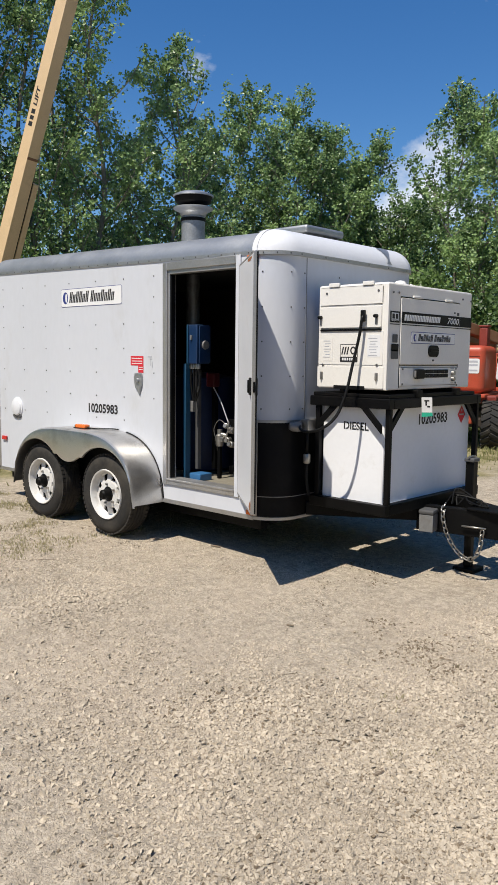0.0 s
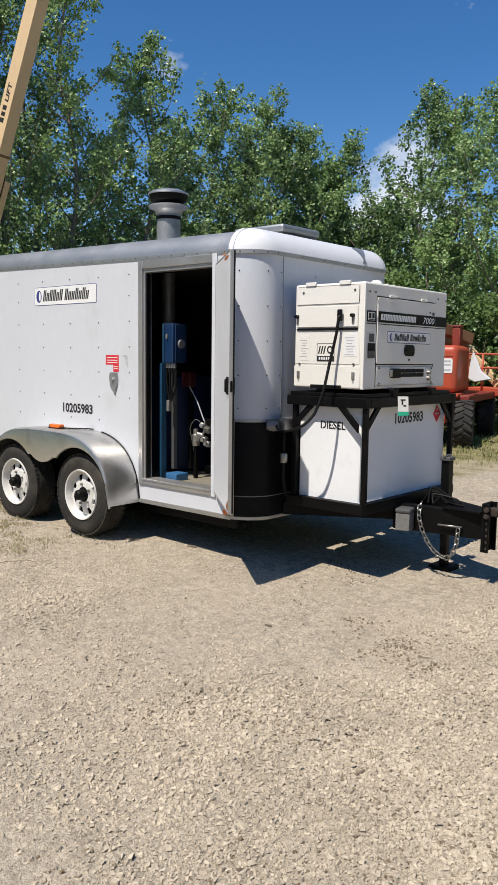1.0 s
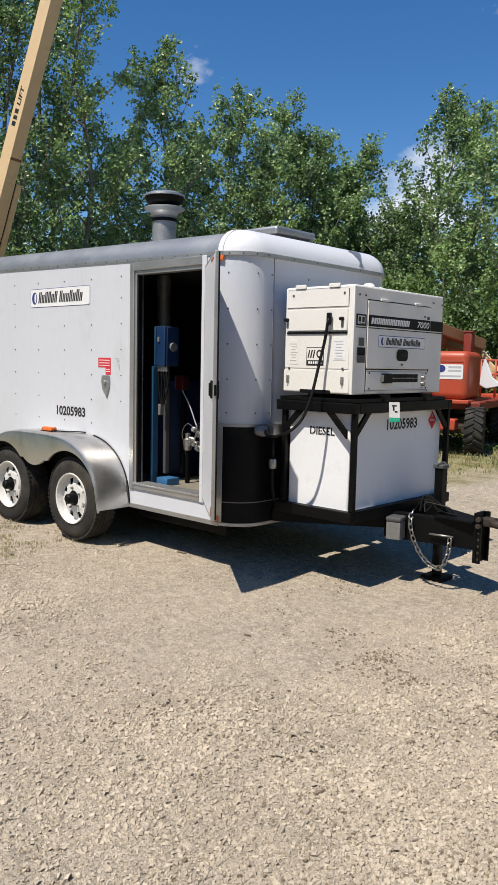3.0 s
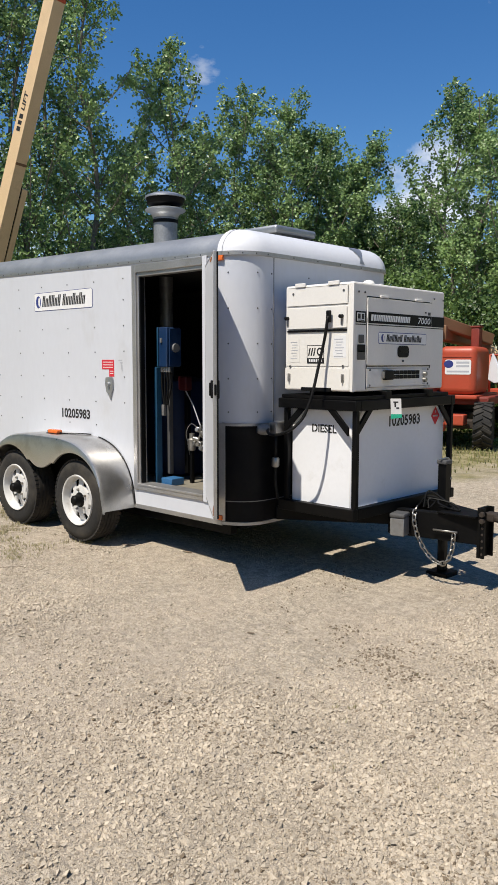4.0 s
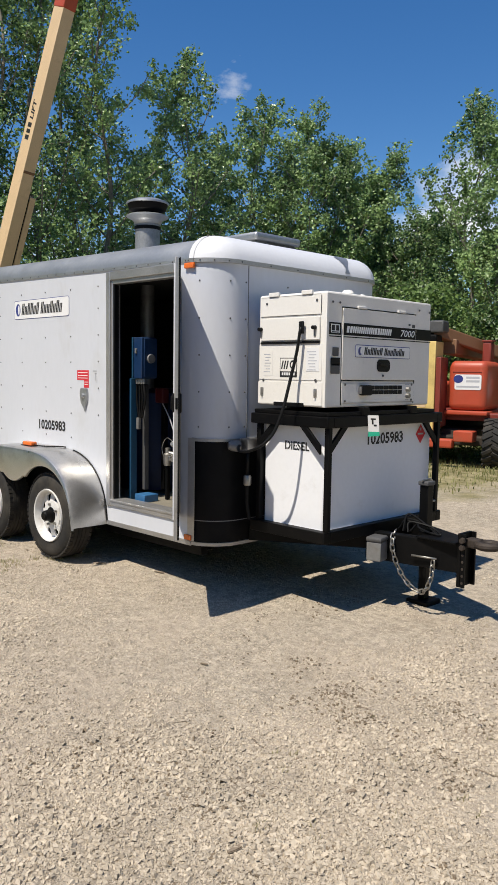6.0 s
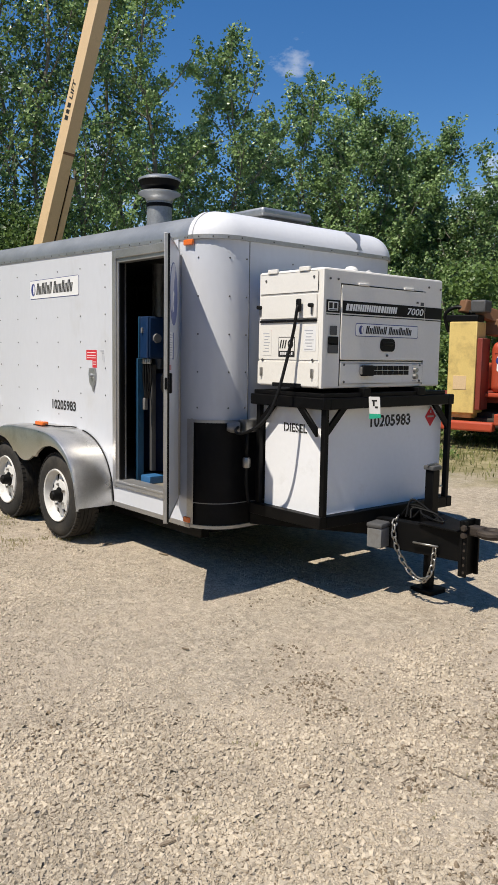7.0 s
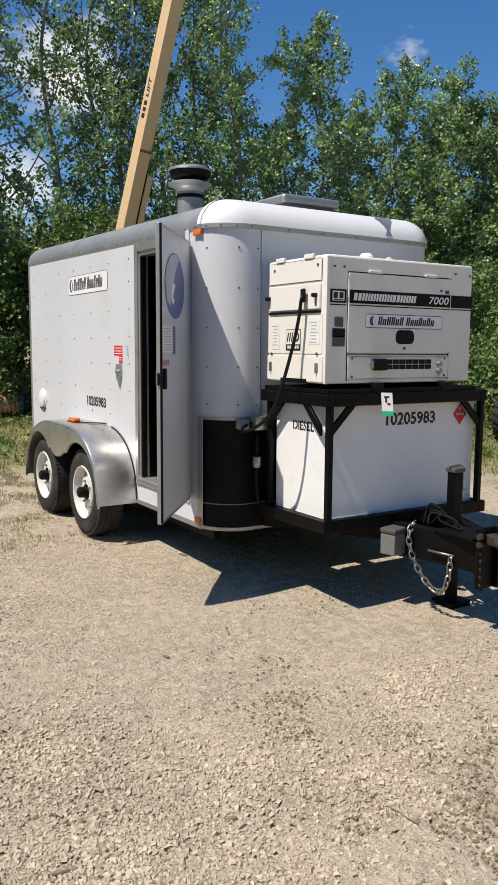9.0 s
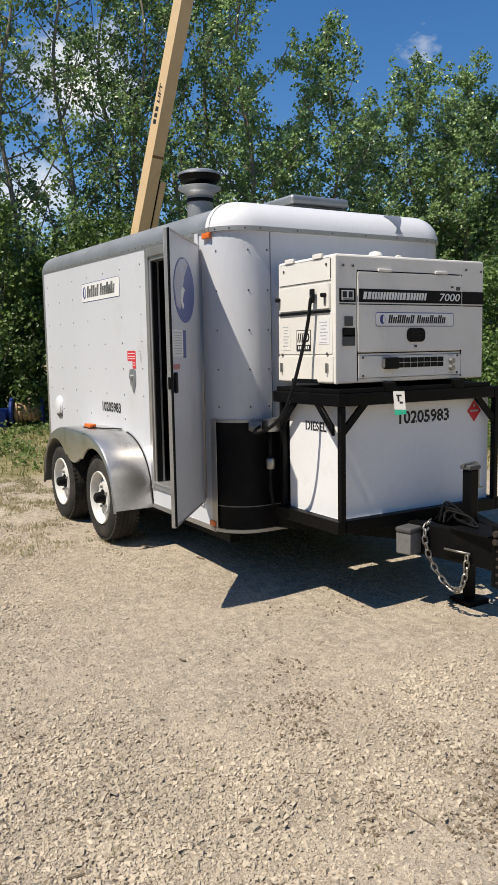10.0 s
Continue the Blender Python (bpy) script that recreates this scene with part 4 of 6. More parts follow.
# wiring loom on the tongue
for k in range(5):
    random.seed(40 + k)
    pts = [(-2.78 + 0.05 * k * random.uniform(-0.4, 1.2), 5.14 + random.uniform(-0.03, 0.05), 0.46), (-2.72 + random.uniform(-0.05, 0.05), 5.17, 0.53 + random.uniform(-0.03, 0.05)), (-2.62 + random.uniform(-0.05, 0.05), 5.18 + random.uniform(-0.05, 0.05), 0.50), (-2.54 + random.uniform(-0.05, 0.05), 5.16, 0.467), (-2.66, 5.20 + random.uniform(-0.04, 0.04), 0.475)]
    part("wiring", tube(smooth_path(pts, 7), 0.007, 7), "black_plastic", trailer)


# ---- wheels and fenders ----
def wheel(parent, x, y_out, z, r, width, name="wheel", rim_mat="rim", rim_r=0.6, hub_mat="black_steel", spin=0.0):
    """A road wheel whose axle runs along y; y_out is its outer face."""
    w = part(name, lathe([(r * 0.62, 0.0), (r * 0.80, -0.012), (r * 0.93, 0.0), (r * 0.985, 0.02), (r, 0.045), (r, width - 0.045), (r * 0.985, width - 0.02), (r * 0.93, width), (r * 0.8, width + 0.012), (r * 0.62, width), (r * 0.6, width / 2), (r * 0.62, 0)], (x, y_out, z), (0, 1, 0), 48), "rubber", parent, "dusty black tyre")
    # grooves as raised ribs on the tread
    ribs = bmesh.new()
    for k in range(4):
        o = 0.035 + (width - 0.07) * (k + 0.5) / 4
        lathe([(r - 0.002, o - 0.014), (r + 0.005, o - 0.013), (r + 0.005, o + 0.013), (r - 0.002, o + 0.014)], (x, y_out, z), (0, 1, 0), 48, ribs)
    # shoulder blocks, with grooves between them
    for k in range(56):
        for o in (0.022, width - 0.022):
            mm = Matrix.Translation((x, y_out + o, z)) @ Matrix.Rotation(2 * math.pi * (k + (0.5 if o > 0.1 else 0)) / 56, 4, "Y")
            box((r * 0.965, -0.018, -0.0135), (r + 0.0015, 0.018, 0.0135), 0.0, ribs, mm)
    part("tread", ribs, "rubber", w)
    rr = r * rim_r
    rim = lathe([(rr * 1.04, 0.0), (rr * 1.02, -0.012), (rr * 0.97, -0.008), (rr * 0.93, 0.015), (rr * 0.9, 0.045), (rr * 0.84, 0.052)], (x, y_out, z), (0, 1, 0), 40)
    part("rim", rim, rim_mat, w, "white painted steel rim")
    # disc with slots between spokes
    n = 8
    for k in range(n):
        a0 = 2 * math.pi * (k + spin) / n
        sp = bmesh.new()
        vs = []
        for a, q, dep in ((a0 - 0.22, 0.56, 0.03), (a0 + 0.22, 0.56, 0.03), (a0 + 0.22, 0.88, 0.05), (a0 - 0.22, 0.88, 0.05)):
            vs.append(sp.verts.new((x + rr * q * math.cos(a), y_out + dep, z + rr * q * math.sin(a))))
        sp.faces.new(vs)
        ex = bmesh.ops.extrude_face_region(sp, geom=sp.faces[:])
        bmesh.ops.translate(sp, vec=(0, 0.012, 0), verts=[v for v in ex["geom"] if isinstance(v, bmesh.types.BMVert)])
        bmesh.ops.recalc_face_normals(sp, faces=sp.faces)
        part("spoke", sp, rim_mat, w)
    disc = lathe([(rr * 0.2, 0.022), (rr * 0.57, 0.03), (rr * 0.59, 0.049), (rr * 0.2, 0.045)], (x, y_out, z), (0, 1, 0), 28)
    part("wheel_disc", disc, rim_mat, w)
    part("back_plate", lathe([(0, 0.085), (rr * 0.9, 0.085), (rr * 0.9, 0.095), (0, 0.095)], (x, y_out, z), (0, 1, 0), 28), "black_steel", w)
    part("hub", lathe([(0, -0.048), (rr * 0.14, -0.048), (rr * 0.2, -0.036), (rr * 0.225, 0.015), (rr * 0.31, 0.022), (rr * 0.32, 0.03)], (x, y_out, z), (0, 1, 0), 20), hub_mat, w, "dark hub cap")
    for k in range(5):
        a = 2 * math.pi * (k + 0.4) / 5
        part("lug_nut", lathe([(0, 0.004), (0.009, 0.006), (0.011, 0.026)], (x + rr * 0.42 * math.cos(a), y_out + 0.002, z + rr * 0.42 * math.sin(a)), (0, 1, 0), 6), "steel", w)
    return w


TY = 3.95
for i, x in enumerate(HUBS):
    wheel(trailer, x, TY, 0.342, 0.342, 0.2, spin=0.3 * i)
for x in HUBS:
    wheel(trailer, x, FAR + 0.08, 0.342, 0.342, 0.2)


def fender(y0, y1):
    """A tandem fender: one skin over both wheels, scalloped between them on its outer face."""
    xa, xb = HUBS[0] + 0.42, HUBS[1] - 0.42
    bm = bmesh.new()
    top = []
    n = 44
    for k in range(n + 1):
        t = k / n
        x = xa + (xb - xa) * t
        # crown height along the length
        u = (x - (xa + xb) / 2) / ((xa - xb) / 2)
        z = 0.30 + 0.56 * (1 - abs(u) ** 3.6) ** (1 / 2.0)
        top.append((x, z))
    low = []
    for x, z in top:
        h = 0.30
        for hx in HUBS:
            d = abs(x - hx)
            if d < 0.40:
                h = max(h, 0.345 + math.sqrt(max(0.405 ** 2 - d * d, 0)) * 0.98)
        if HUBS[1] + 0.3 < x < HUBS[0] - 0.3:
            m_ = (x - (HUBS[0] + HUBS[1]) / 2) / 0.19
            h = max(h, 0.575 + 0.075 * min(1, m_ * m_))
        low.append(min(h, z - 0.015))
    inner_, outer_, lip = [], [], []
    for (x, z), h in zip(top, low):
        inner_.append(bm.verts.new((x, y1, z)))
        outer_.append((bm.verts.new((x, y0 + 0.03, z)), bm.verts.new((x, y0 + 0.008, z - 0.012)), bm.verts.new((x, y0, z - 0.035 if z - 0.035 > h else h + 0.004))))
        lip.append((bm.verts.new((x, y0, h)), bm.verts.new((x, y0 + 0.018, h - 0.003))))
    for k in range(n):
        bm.faces.new((inner_[k], inner_[k + 1], outer_[k + 1][0], outer_[k][0]))
        for j in range(2):
            bm.faces.new((outer_[k][j], outer_[k + 1][j], outer_[k + 1][j + 1], outer_[k][j + 1]))
        bm.faces.new((outer_[k][2], outer_[k + 1][2], lip[k + 1][0], lip[k][0]))
        bm.faces.new((lip[k][0], lip[k + 1][0], lip[k + 1][1], lip[k][1]))
    bmesh.ops.remove_doubles(bm, verts=bm.verts, dist=0.0005)
    sleek(bm)
    bmesh.ops.solidify(bm, geom=bm.faces[:], thickness=0.003)
    return bm


fn = part("fender", fender(3.90, SIDE - 0.001), "fender", trailer, "dull aluminium tandem fender")
lamp = part("fender_light", box((-5.90, 4.03, 0.861), (-5.755, 4.09, 0.897), 0.01), "amber", fn, "amber fender light")
part("lamp_base", box((-5.915, 4.022, 0.856), (-5.745, 4.098, 0.866), 0.003), "black_plastic", lamp)
part("lamp_plug", box((-5.93, 4.045, 0.862), (-5.901, 4.075, 0.888), 0.006), "black_plastic", lamp)
part("fender_wire", tube(smooth_path([(-5.75, 4.06, 0.872), (-5.7, 4.075, 0.868), (-5.63, 4.12, 0.866), (-5.57, 4.19, 0.866), (-5.52, 4.222, 0.862)], 5), 0.006, 6), "black_plastic", fn)
# dark sealing strip where the fender meets the wall
xa, xb = HUBS[0] + 0.42, HUBS[1] - 0.42
seal = []
for k in range(31):
    u = 0.46 + 0.54 * k / 30
    seal.append(((xa + xb) / 2 + u * (xa - xb) / 2, SIDE - 0.006, 0.304 + 0.56 * math.sqrt(1 - min(u, 0.9995) ** 3.6)))
part("fender_seal", tube(seal, 0.0045, 6), "black_plastic", fn, "black sealing strip")
part("wheel_well", box((HUBS[1] - 0.4, SIDE - 0.004, 0.20), (HUBS[0] + 0.2, SIDE + 0.03, 0.68), 0.0), "black_steel", trailer)

# roof fittings
CX, CYY = -5.284, 4.886
stack = lathe([(0.105, 2.40), (0.105, 2.75)], (CX, CYY, 0), (0, 0, 1), 28)
part("flue_pipe", stack, "flue_grey", trailer, "galvanised flue pipe")
part("flue_flashing", lathe([(0.19, 2.435), (0.17, 2.45), (0.125, 2.47), (0.107, 2.52)], (CX, CYY, 0), (0, 0, 1), 28), "galv", trailer)
part("flue_collar", lathe([(0.106, 2.745), (0.112, 2.748), (0.118, 2.77), (0.135, 2.788), (0.17, 2.802), (0.178, 2.808), (0.178, 2.816), (0.165, 2.824), (0.1, 2.83)], (CX, CYY, 0), (0, 0, 1), 32), "galv", trailer, "flared grey flue collar")
part("flue_band", lathe([(0.105, 2.70), (0.112, 2.703), (0.112, 2.728), (0.105, 2.731)], (CX, CYY, 0), (0, 0, 1), 28), "black_steel", trailer)
part("flue_cowl", lathe([(0.1, 2.83), (0.12, 2.845), (0.155, 2.865), (0.17, 2.905), (0.172, 2.915)], (CX, CYY, 0), (0, 0, 1), 32), "black_steel", trailer, "dark cowl bowl")
part("flue_cap", lathe([(0.17, 2.912), (0.18, 2.917), (0.178, 2.93), (0.12, 2.953), (0.05, 2.964), (0, 2.966)], (CX, CYY, 0), (0, 0, 1), 32), "galv", trailer, "pale flue cap")
part("roof_vent", box((-4.52, 4.98, 2.42), (-4.06, 5.42, 2.50), 0.012), "grey_box", trailer)
part("vent_lid", box((-4.56, 4.95, 2.50), (-4.03, 5.45, 2.562), 0.022, None, None, 3), "galv", trailer, "grey roof vent lid")

# ---- inside the trailer ----
def inside():
    w = thing("heater_cabinet", (-4.95, 4.6, 0.486), "blue control column with gauge box on a steel stand", "machine")
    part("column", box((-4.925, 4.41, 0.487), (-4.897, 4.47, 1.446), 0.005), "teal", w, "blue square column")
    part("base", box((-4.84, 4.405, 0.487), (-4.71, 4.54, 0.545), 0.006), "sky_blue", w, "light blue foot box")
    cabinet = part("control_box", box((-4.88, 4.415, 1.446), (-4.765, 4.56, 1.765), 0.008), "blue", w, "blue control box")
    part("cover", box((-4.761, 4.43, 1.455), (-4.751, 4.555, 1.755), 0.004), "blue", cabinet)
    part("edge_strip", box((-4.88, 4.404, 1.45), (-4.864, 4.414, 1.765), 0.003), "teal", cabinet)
    part("gauge", lathe([(0, 0.016), (0.034, 0.016), (0.036, 0.0)], (-4.75, 4.49, 1.60), (1, 0, 0), 22), "grey_box", cabinet, "round grey dial")
    part("switch", box((-4.84, 4.402, 1.64), (-4.82, 4.416, 1.68), 0.003), "grey_box", cabinet)
    for k in range(4):
        x = -4.87 + 0.03 * k
        part("gland", lathe([(0.014, 0), (0.016, 0.02), (0.012, 0.04)], (x, 4.45, 1.405), (0, 0, 1), 10), "steel", cabinet)
        part("cable", tube(smooth_path([(x, 4.45, 1.41), (x - 0.004 + 0.006 * k, 4.452, 1.28), (-4.85 + 0.012 * k, 4.455, 1.14)], 6), 0.008, 7), "black_plastic", cabinet)
    part("outlet", box((-4.87, 4.44, 1.05), (-4.84, 4.47, 1.14), 0.004), "grey_box", w)
    part("back_post", box((-4.895, 4.52, 0.56), (-4.862, 4.56, 1.40), 0.005), "dark_grey", w)
    # the whole stand sits close behind the door opening
    w.location += Vector((0.064, -0.022, 0.0))

    b = thing("water_heater", (-5.28, 5.0, 0.486), "dark blue upright heater with a flue pipe", "machine")
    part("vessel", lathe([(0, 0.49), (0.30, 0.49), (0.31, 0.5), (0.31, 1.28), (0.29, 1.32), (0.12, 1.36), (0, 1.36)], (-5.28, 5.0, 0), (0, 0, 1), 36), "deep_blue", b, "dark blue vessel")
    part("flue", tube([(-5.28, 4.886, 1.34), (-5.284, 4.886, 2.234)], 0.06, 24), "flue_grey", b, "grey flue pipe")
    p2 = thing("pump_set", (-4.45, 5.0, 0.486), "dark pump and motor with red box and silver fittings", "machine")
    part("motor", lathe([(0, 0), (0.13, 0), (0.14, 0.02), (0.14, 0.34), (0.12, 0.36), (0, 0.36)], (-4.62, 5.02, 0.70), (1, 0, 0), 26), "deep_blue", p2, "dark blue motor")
    part("skid", box((-4.78, 4.85, 0.487), (-4.12, 5.25, 0.56), 0.01), "black_steel", p2)
    part("pump_block", box((-4.34, 4.72, 0.66), (-4.2, 4.86, 0.86), 0.02), "steel", p2, "silver pump block")
    part("fitting", lathe([(0, 0.06), (0.03, 0.06), (0.035, 0.0)], (-4.28, 4.72, 0.90), (0, -1, 0), 14), "steel", p2)
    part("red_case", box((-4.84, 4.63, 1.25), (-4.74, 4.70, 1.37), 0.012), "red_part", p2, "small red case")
    part("red_post", box((-4.81, 4.67, 0.55), (-4.77, 4.71, 1.25), 0.004), "black_steel", p2)
    part("white_hose", tube(smooth_path([(-4.78, 4.66, 1.25), (-4.70, 4.67, 1.13), (-4.62, 4.67, 0.98), (-4.57, 4.66, 0.93)], 8), 0.005, 8), "pale_print", p2, "thin pale hose")
    head = lathe([(0, 0.0), (0.03, 0.0), (0.034, 0.02), (0.034, 0.09), (0.022, 0.1), (0.022, 0.14), (0, 0.145)], (-4.66, 4.62, 0.76), (0, 0, 1), 16)
    box((-4.70, 4.60, 0.80), (-4.61, 4.64, 0.84), 0.008, head)
    part("valve_head", head, "steel", p2, "silver valve head")
    part("valve_stem", tube([(-4.60, 4.63, 0.83), (-4.57, 4.63, 0.9), (-4.575, 4.64, 0.97)], 0.009, 8), "steel", p2)
    for k, (dx, dz, r_, ln, way) in enumerate(((0.03, 0.93, 0.022, 0.05, (0.4, -0.8, 0.2)), (0.075, 0.9, 0.03, 0.06, (1, -0.3, 0)), (0.07, 0.82, 0.024, 0.07, (0.2, -1, 0)), (-0.055, 0.72, 0.02, 0.16, (0, 0, 1)), (0.03, 0.85, 0.018, 0.05, (-1, -0.4, 0.3)), (0.11, 0.78, 0.026, 0.06, (0, -1, 0.2)))):
        part("fitting", lathe([(0, ln), (r_ * 0.7, ln), (r_ * 0.75, ln * 0.7), (r_, ln * 0.65), (r_, 0.0), (0, 0)], (-4.63 + dx, 4.64, dz), way, 12), "steel", p2)
    part("valve_bracket", box((-4.60, 4.66, 0.76), (-4.50, 4.68, 0.99), 0.004), "black_steel", p2)
    part("loose_wire", tube(smooth_path([(-4.70, 4.62, 0.80), (-4.72, 4.61, 0.90), (-4.66, 4.61, 0.98), (-4.60, 4.63, 0.95)], 6), 0.003, 6), "steel", p2)
    part("valve_stand", box((-4.675, 4.605, 0.487), (-4.645, 4.635, 0.76), 0.004), "black_steel", p2)
    part("panel_sheet", box((-4.70, 5.25, 0.9), (-4.38, 5.27, 1.32), 0.004), "pale_print", p2)
    h = bmesh.new()
    pts = []
    for k in range(70):
        a = 2 * math.pi * k / 22
        r = 0.11 + 0.008 * math.sin(k)
        pts.append((-4.22 + r * math.cos(a), 4.62 + r * math.sin(a), 0.50 + 0.012 * (k / 22)))
    solo("hose_coil", tube(pts, 0.011, 7, h), "rope", (-4.22, 4.62, 0.486), "coiled tan hose on the plywood floor", "hose")


inside()

# ---- fuel tank, rack and generator ----
tank = thing("fuel_tank", (-3.27, 5.17, 0.478), "white rectangular steel diesel tank in a black frame", "tank")
body = part("tank_body", box((-3.53, 4.568, 0.479), (-3.0, 5.785, 1.165), 0.012), "tank_white", tank, "white tank body")
part("fuel_word", letters("DIESEL", 0.058, on_side(-3.235, 1.03, 4.5665), 0.215, 0.025), "ink", body, "black stencilled word")
part("fleet_number", letters("10205983", 0.08, on_front(5.222, 1.068, -2.9985), 0.413, 0.03), "ink", body, "black stencilled number")
# bridges of the stencil, left white
for k in range(7):
    for e in (-1, 1):
        part("stencil_bridge", bars([(-0.125 + 0.0535 * k + e * 0.002, e * 0.032, 0.006, 0.017)], on_front(5.222, 1.068, -2.998)), "tank_white", body)
for x_, y_, h_ in ((-0.088, 0.024, 0.012), (-0.088, -0.024, 0.012), (-0.012, 0.0, 0.02), (0.063, 0.0, 0.02), (0.026, 0.024, 0.012), (0.026, -0.024, 0.012)):
    part("stencil_bridge", bars([(x_, y_, 0.005, h_)], on_side(-3.235, 1.03, 4.566)), "tank_white", body)
dm = on_front(5.65, 1.078, -2.9988)
s = 0.062
part("hazard_sign", slab([(0, s * 1.15), (s, 0), (0, -s * 1.15), (-s, 0)][::-1], 0.001, dm), "red_label", body, "red hazard diamond")
part("hazard_print", bars([(0, 0.0, 0.07, 0.012), (0, 0.034, 0.014, 0.02)], up(dm, 0.001)), "pale_print", body)
part("seam_lip", box((-3.535, 4.556, 0.479), (-2.988, 5.795, 0.492), 0.003), "tank_white", tank)
part("filler_cap", lathe([(0.05, 0), (0.05, 0.05), (0.04, 0.06), (0, 0.06)], (-3.4, 5.0, 1.163), (0, 0, 1), 18), "black_plastic", tank)

rack = thing("generator_rack", (-3.27, 5.17, 0.5), "black welded steel rack over the fuel tank", "rack")
for x, y in ((-2.985, 4.505), (-3.588, 4.505), (-2.985, 5.747), (-3.588, 5.80)):
    part("post", box((x + 0.022, y + 0.015, 0.501), (x + 0.06, y + 0.05, 1.165), 0.005), "black_steel", rack)
for a, b in (((-3.60, 4.495, 1.165), (-2.915, 4.555, 1.235)), ((-3.60, 5.742, 1.165), (-2.915, 5.805, 1.235)), ((-2.985, 4.556, 1.165), (-2.915, 5.741, 1.235)), ((-3.60, 4.556, 1.165), (-3.545, 5.741, 1.235))):
    part("rail", box(a, b, 0.006), "black_steel", rack)
for y in (4.85, 5.4):
    part("skid_rail", box((-3.60, y, 1.236), (-2.915, y + 0.07, 1.29), 0.006), "black_steel", rack)
part("tray", box((-3.58, 4.51, 1.236), (-2.93, 5.72, 1.262), 0.004), "black_steel", rack)


def gusset(parent, p, u, d):
    m = Matrix.Identity(4)
    m.col[0][:3], m.col[1][:3], m.col[2][:3], m.col[3][:3] = u, (0, 0, -1), Vector(u).cross((0, 0, -1)), p
    part("brace", slab([(0, 0.17), (0, 0.115), (0.115, 0), (0.17, 0)], d, m), "black_steel", parent)


gusset(rack, (-2.985, 4.52, 1.166), (-1, 0, 0), 0.02)
gusset(rack, (-3.54, 4.51, 1.166), (1, 0, 0), 0.02)
gusset(rack, (-2.94, 4.56, 1.166), (0, 1, 0), 0.02)
gusset(rack, (-2.95, 5.758, 1.166), (0, -1, 0), 0.02)

GX0, GX1, GY0, GY1, GZ0, GZ1 = -3.55, -2.961, 4.514, 5.679, 1.292, 2.018
gen = thing("generator", (-3.25, 5.1, GZ0), "cream steel-cased diesel generator with black stripe, on a black rack", "generator")
part("casing", box((GX0, GY0, GZ0), (GX1, GY1, GZ1), 0.014), "cream", gen, "cream enamelled steel casing")
W, H = GX1 - GX0, GZ1 - GZ0
L = GY1 - GY0


def gs(u, v):
    """A place on the end face (-y): u from its left, v from its top."""
    return on_side(GX0 + u * W, GZ1 - v * H, GY0 - 0.0005)


def gf(u, v):
    """A place on the long face (+x)."""
    return on_front(GY0 + u * L, GZ1 - v * H, GX1 + 0.0005)


def plate_on(m, w, h, depth, bevel=0.003):
    return slab(rounded(w, h, 0.006, 3), depth, m, None, bevel)


part("hood_panel", plate_on(gs(0.48, 0.11), W * 0.90, H * 0.175, 0.006), "cream", gen)
flap = part("flap", plate_on(gs(0.48, 0.315), W * 0.88, H * 0.20, 0.012), "cream", gen, "hinged outlet flap")
part("flap_gap", plate_on(gs(0.48, 0.435), W * 0.88, H * 0.02, 0.01, 0.0), "black_plastic", gen)
for x_ in (0.055, 0.86):
    part("knob", lathe([(0, 0.03), (0.012, 0.028), (0.014, 0.0)], gs(x_, 0.31) @ Vector((0, 0, 0.012)), (0, -1, 0), 12), "black_plastic", flap)
    part("strap", box((-0.009, -0.055, 0.01), (0.009, 0.0, 0.018), 0.003, None, gs(x_, 0.31)), "steel", flap)
part("lower_panel", plate_on(gs(0.48, 0.885), W * 0.955, H * 0.205, 0.004), "cream", gen)
part("middle_panel", plate_on(gs(0.48, 0.605), W * 0.93, H * 0.32, 0.003), "cream", gen)
for u, v in ((0.085, 0.77), (0.87, 0.765), (0.13, 0.08), (0.87, 0.075)):
    part("screw", lathe([(0, 0.006), (0.008, 0.005), (0.009, 0.0)], gs(u, v) @ Vector((0, 0, 0.005)), (0, -1, 0), 8), "dark_grey", gen)
for u in (0.07, 0.87):
    part("toggle", box((-0.012, -0.03, 0.003), (0.012, 0.02, 0.012), 0.004, None, gs(u, 0.865)), "steel", gen, "chrome toggle latch")
    part("toggle_lever", box((-0.005, -0.034, 0.011), (0.005, 0.024, 0.018), 0.003, None, gs(u, 0.87)), "steel", gen)
lm = up(gs(0.47, 0.655), 0.0035)
part("logo_square", slab(rounded(0.15, 0.125, 0.004, 2), 0.001, lm), "ink", gen)
part("logo_field", slab(rounded(0.14, 0.083, 0.003, 2), 0.001, lm @ Matrix.Translation((0, 0.016, 0.001))), "cream", gen)
for x_ in (-0.052, -0.03, -0.008):
    part("logo_mark", slab([(x_ - 0.012, -0.026), (x_ - 0.001, -0.026), (x_ + 0.012, 0.028), (x_ + 0.001, 0.028)], 0.001, lm @ Matrix.Translation((0, 0.016, 0.002))), "ink", gen)
part("logo_mark", slab(oval(0.05, 0.056, 20), 0.001, lm @ Matrix.Translation((0.038, 0.018, 0.002))), "ink", gen)
part("logo_mark", slab(oval(0.026, 0.032, 16), 0.001, lm @ Matrix.Translation((0.038, 0.018, 0.003))), "cream", gen)
part("logo_line", bars([(-0.05 + 0.02 * k, -0.042, 0.013, 0.018) for k in range(6)], lm @ Matrix.Translation((0, 0, 0.001))), "label", gen)
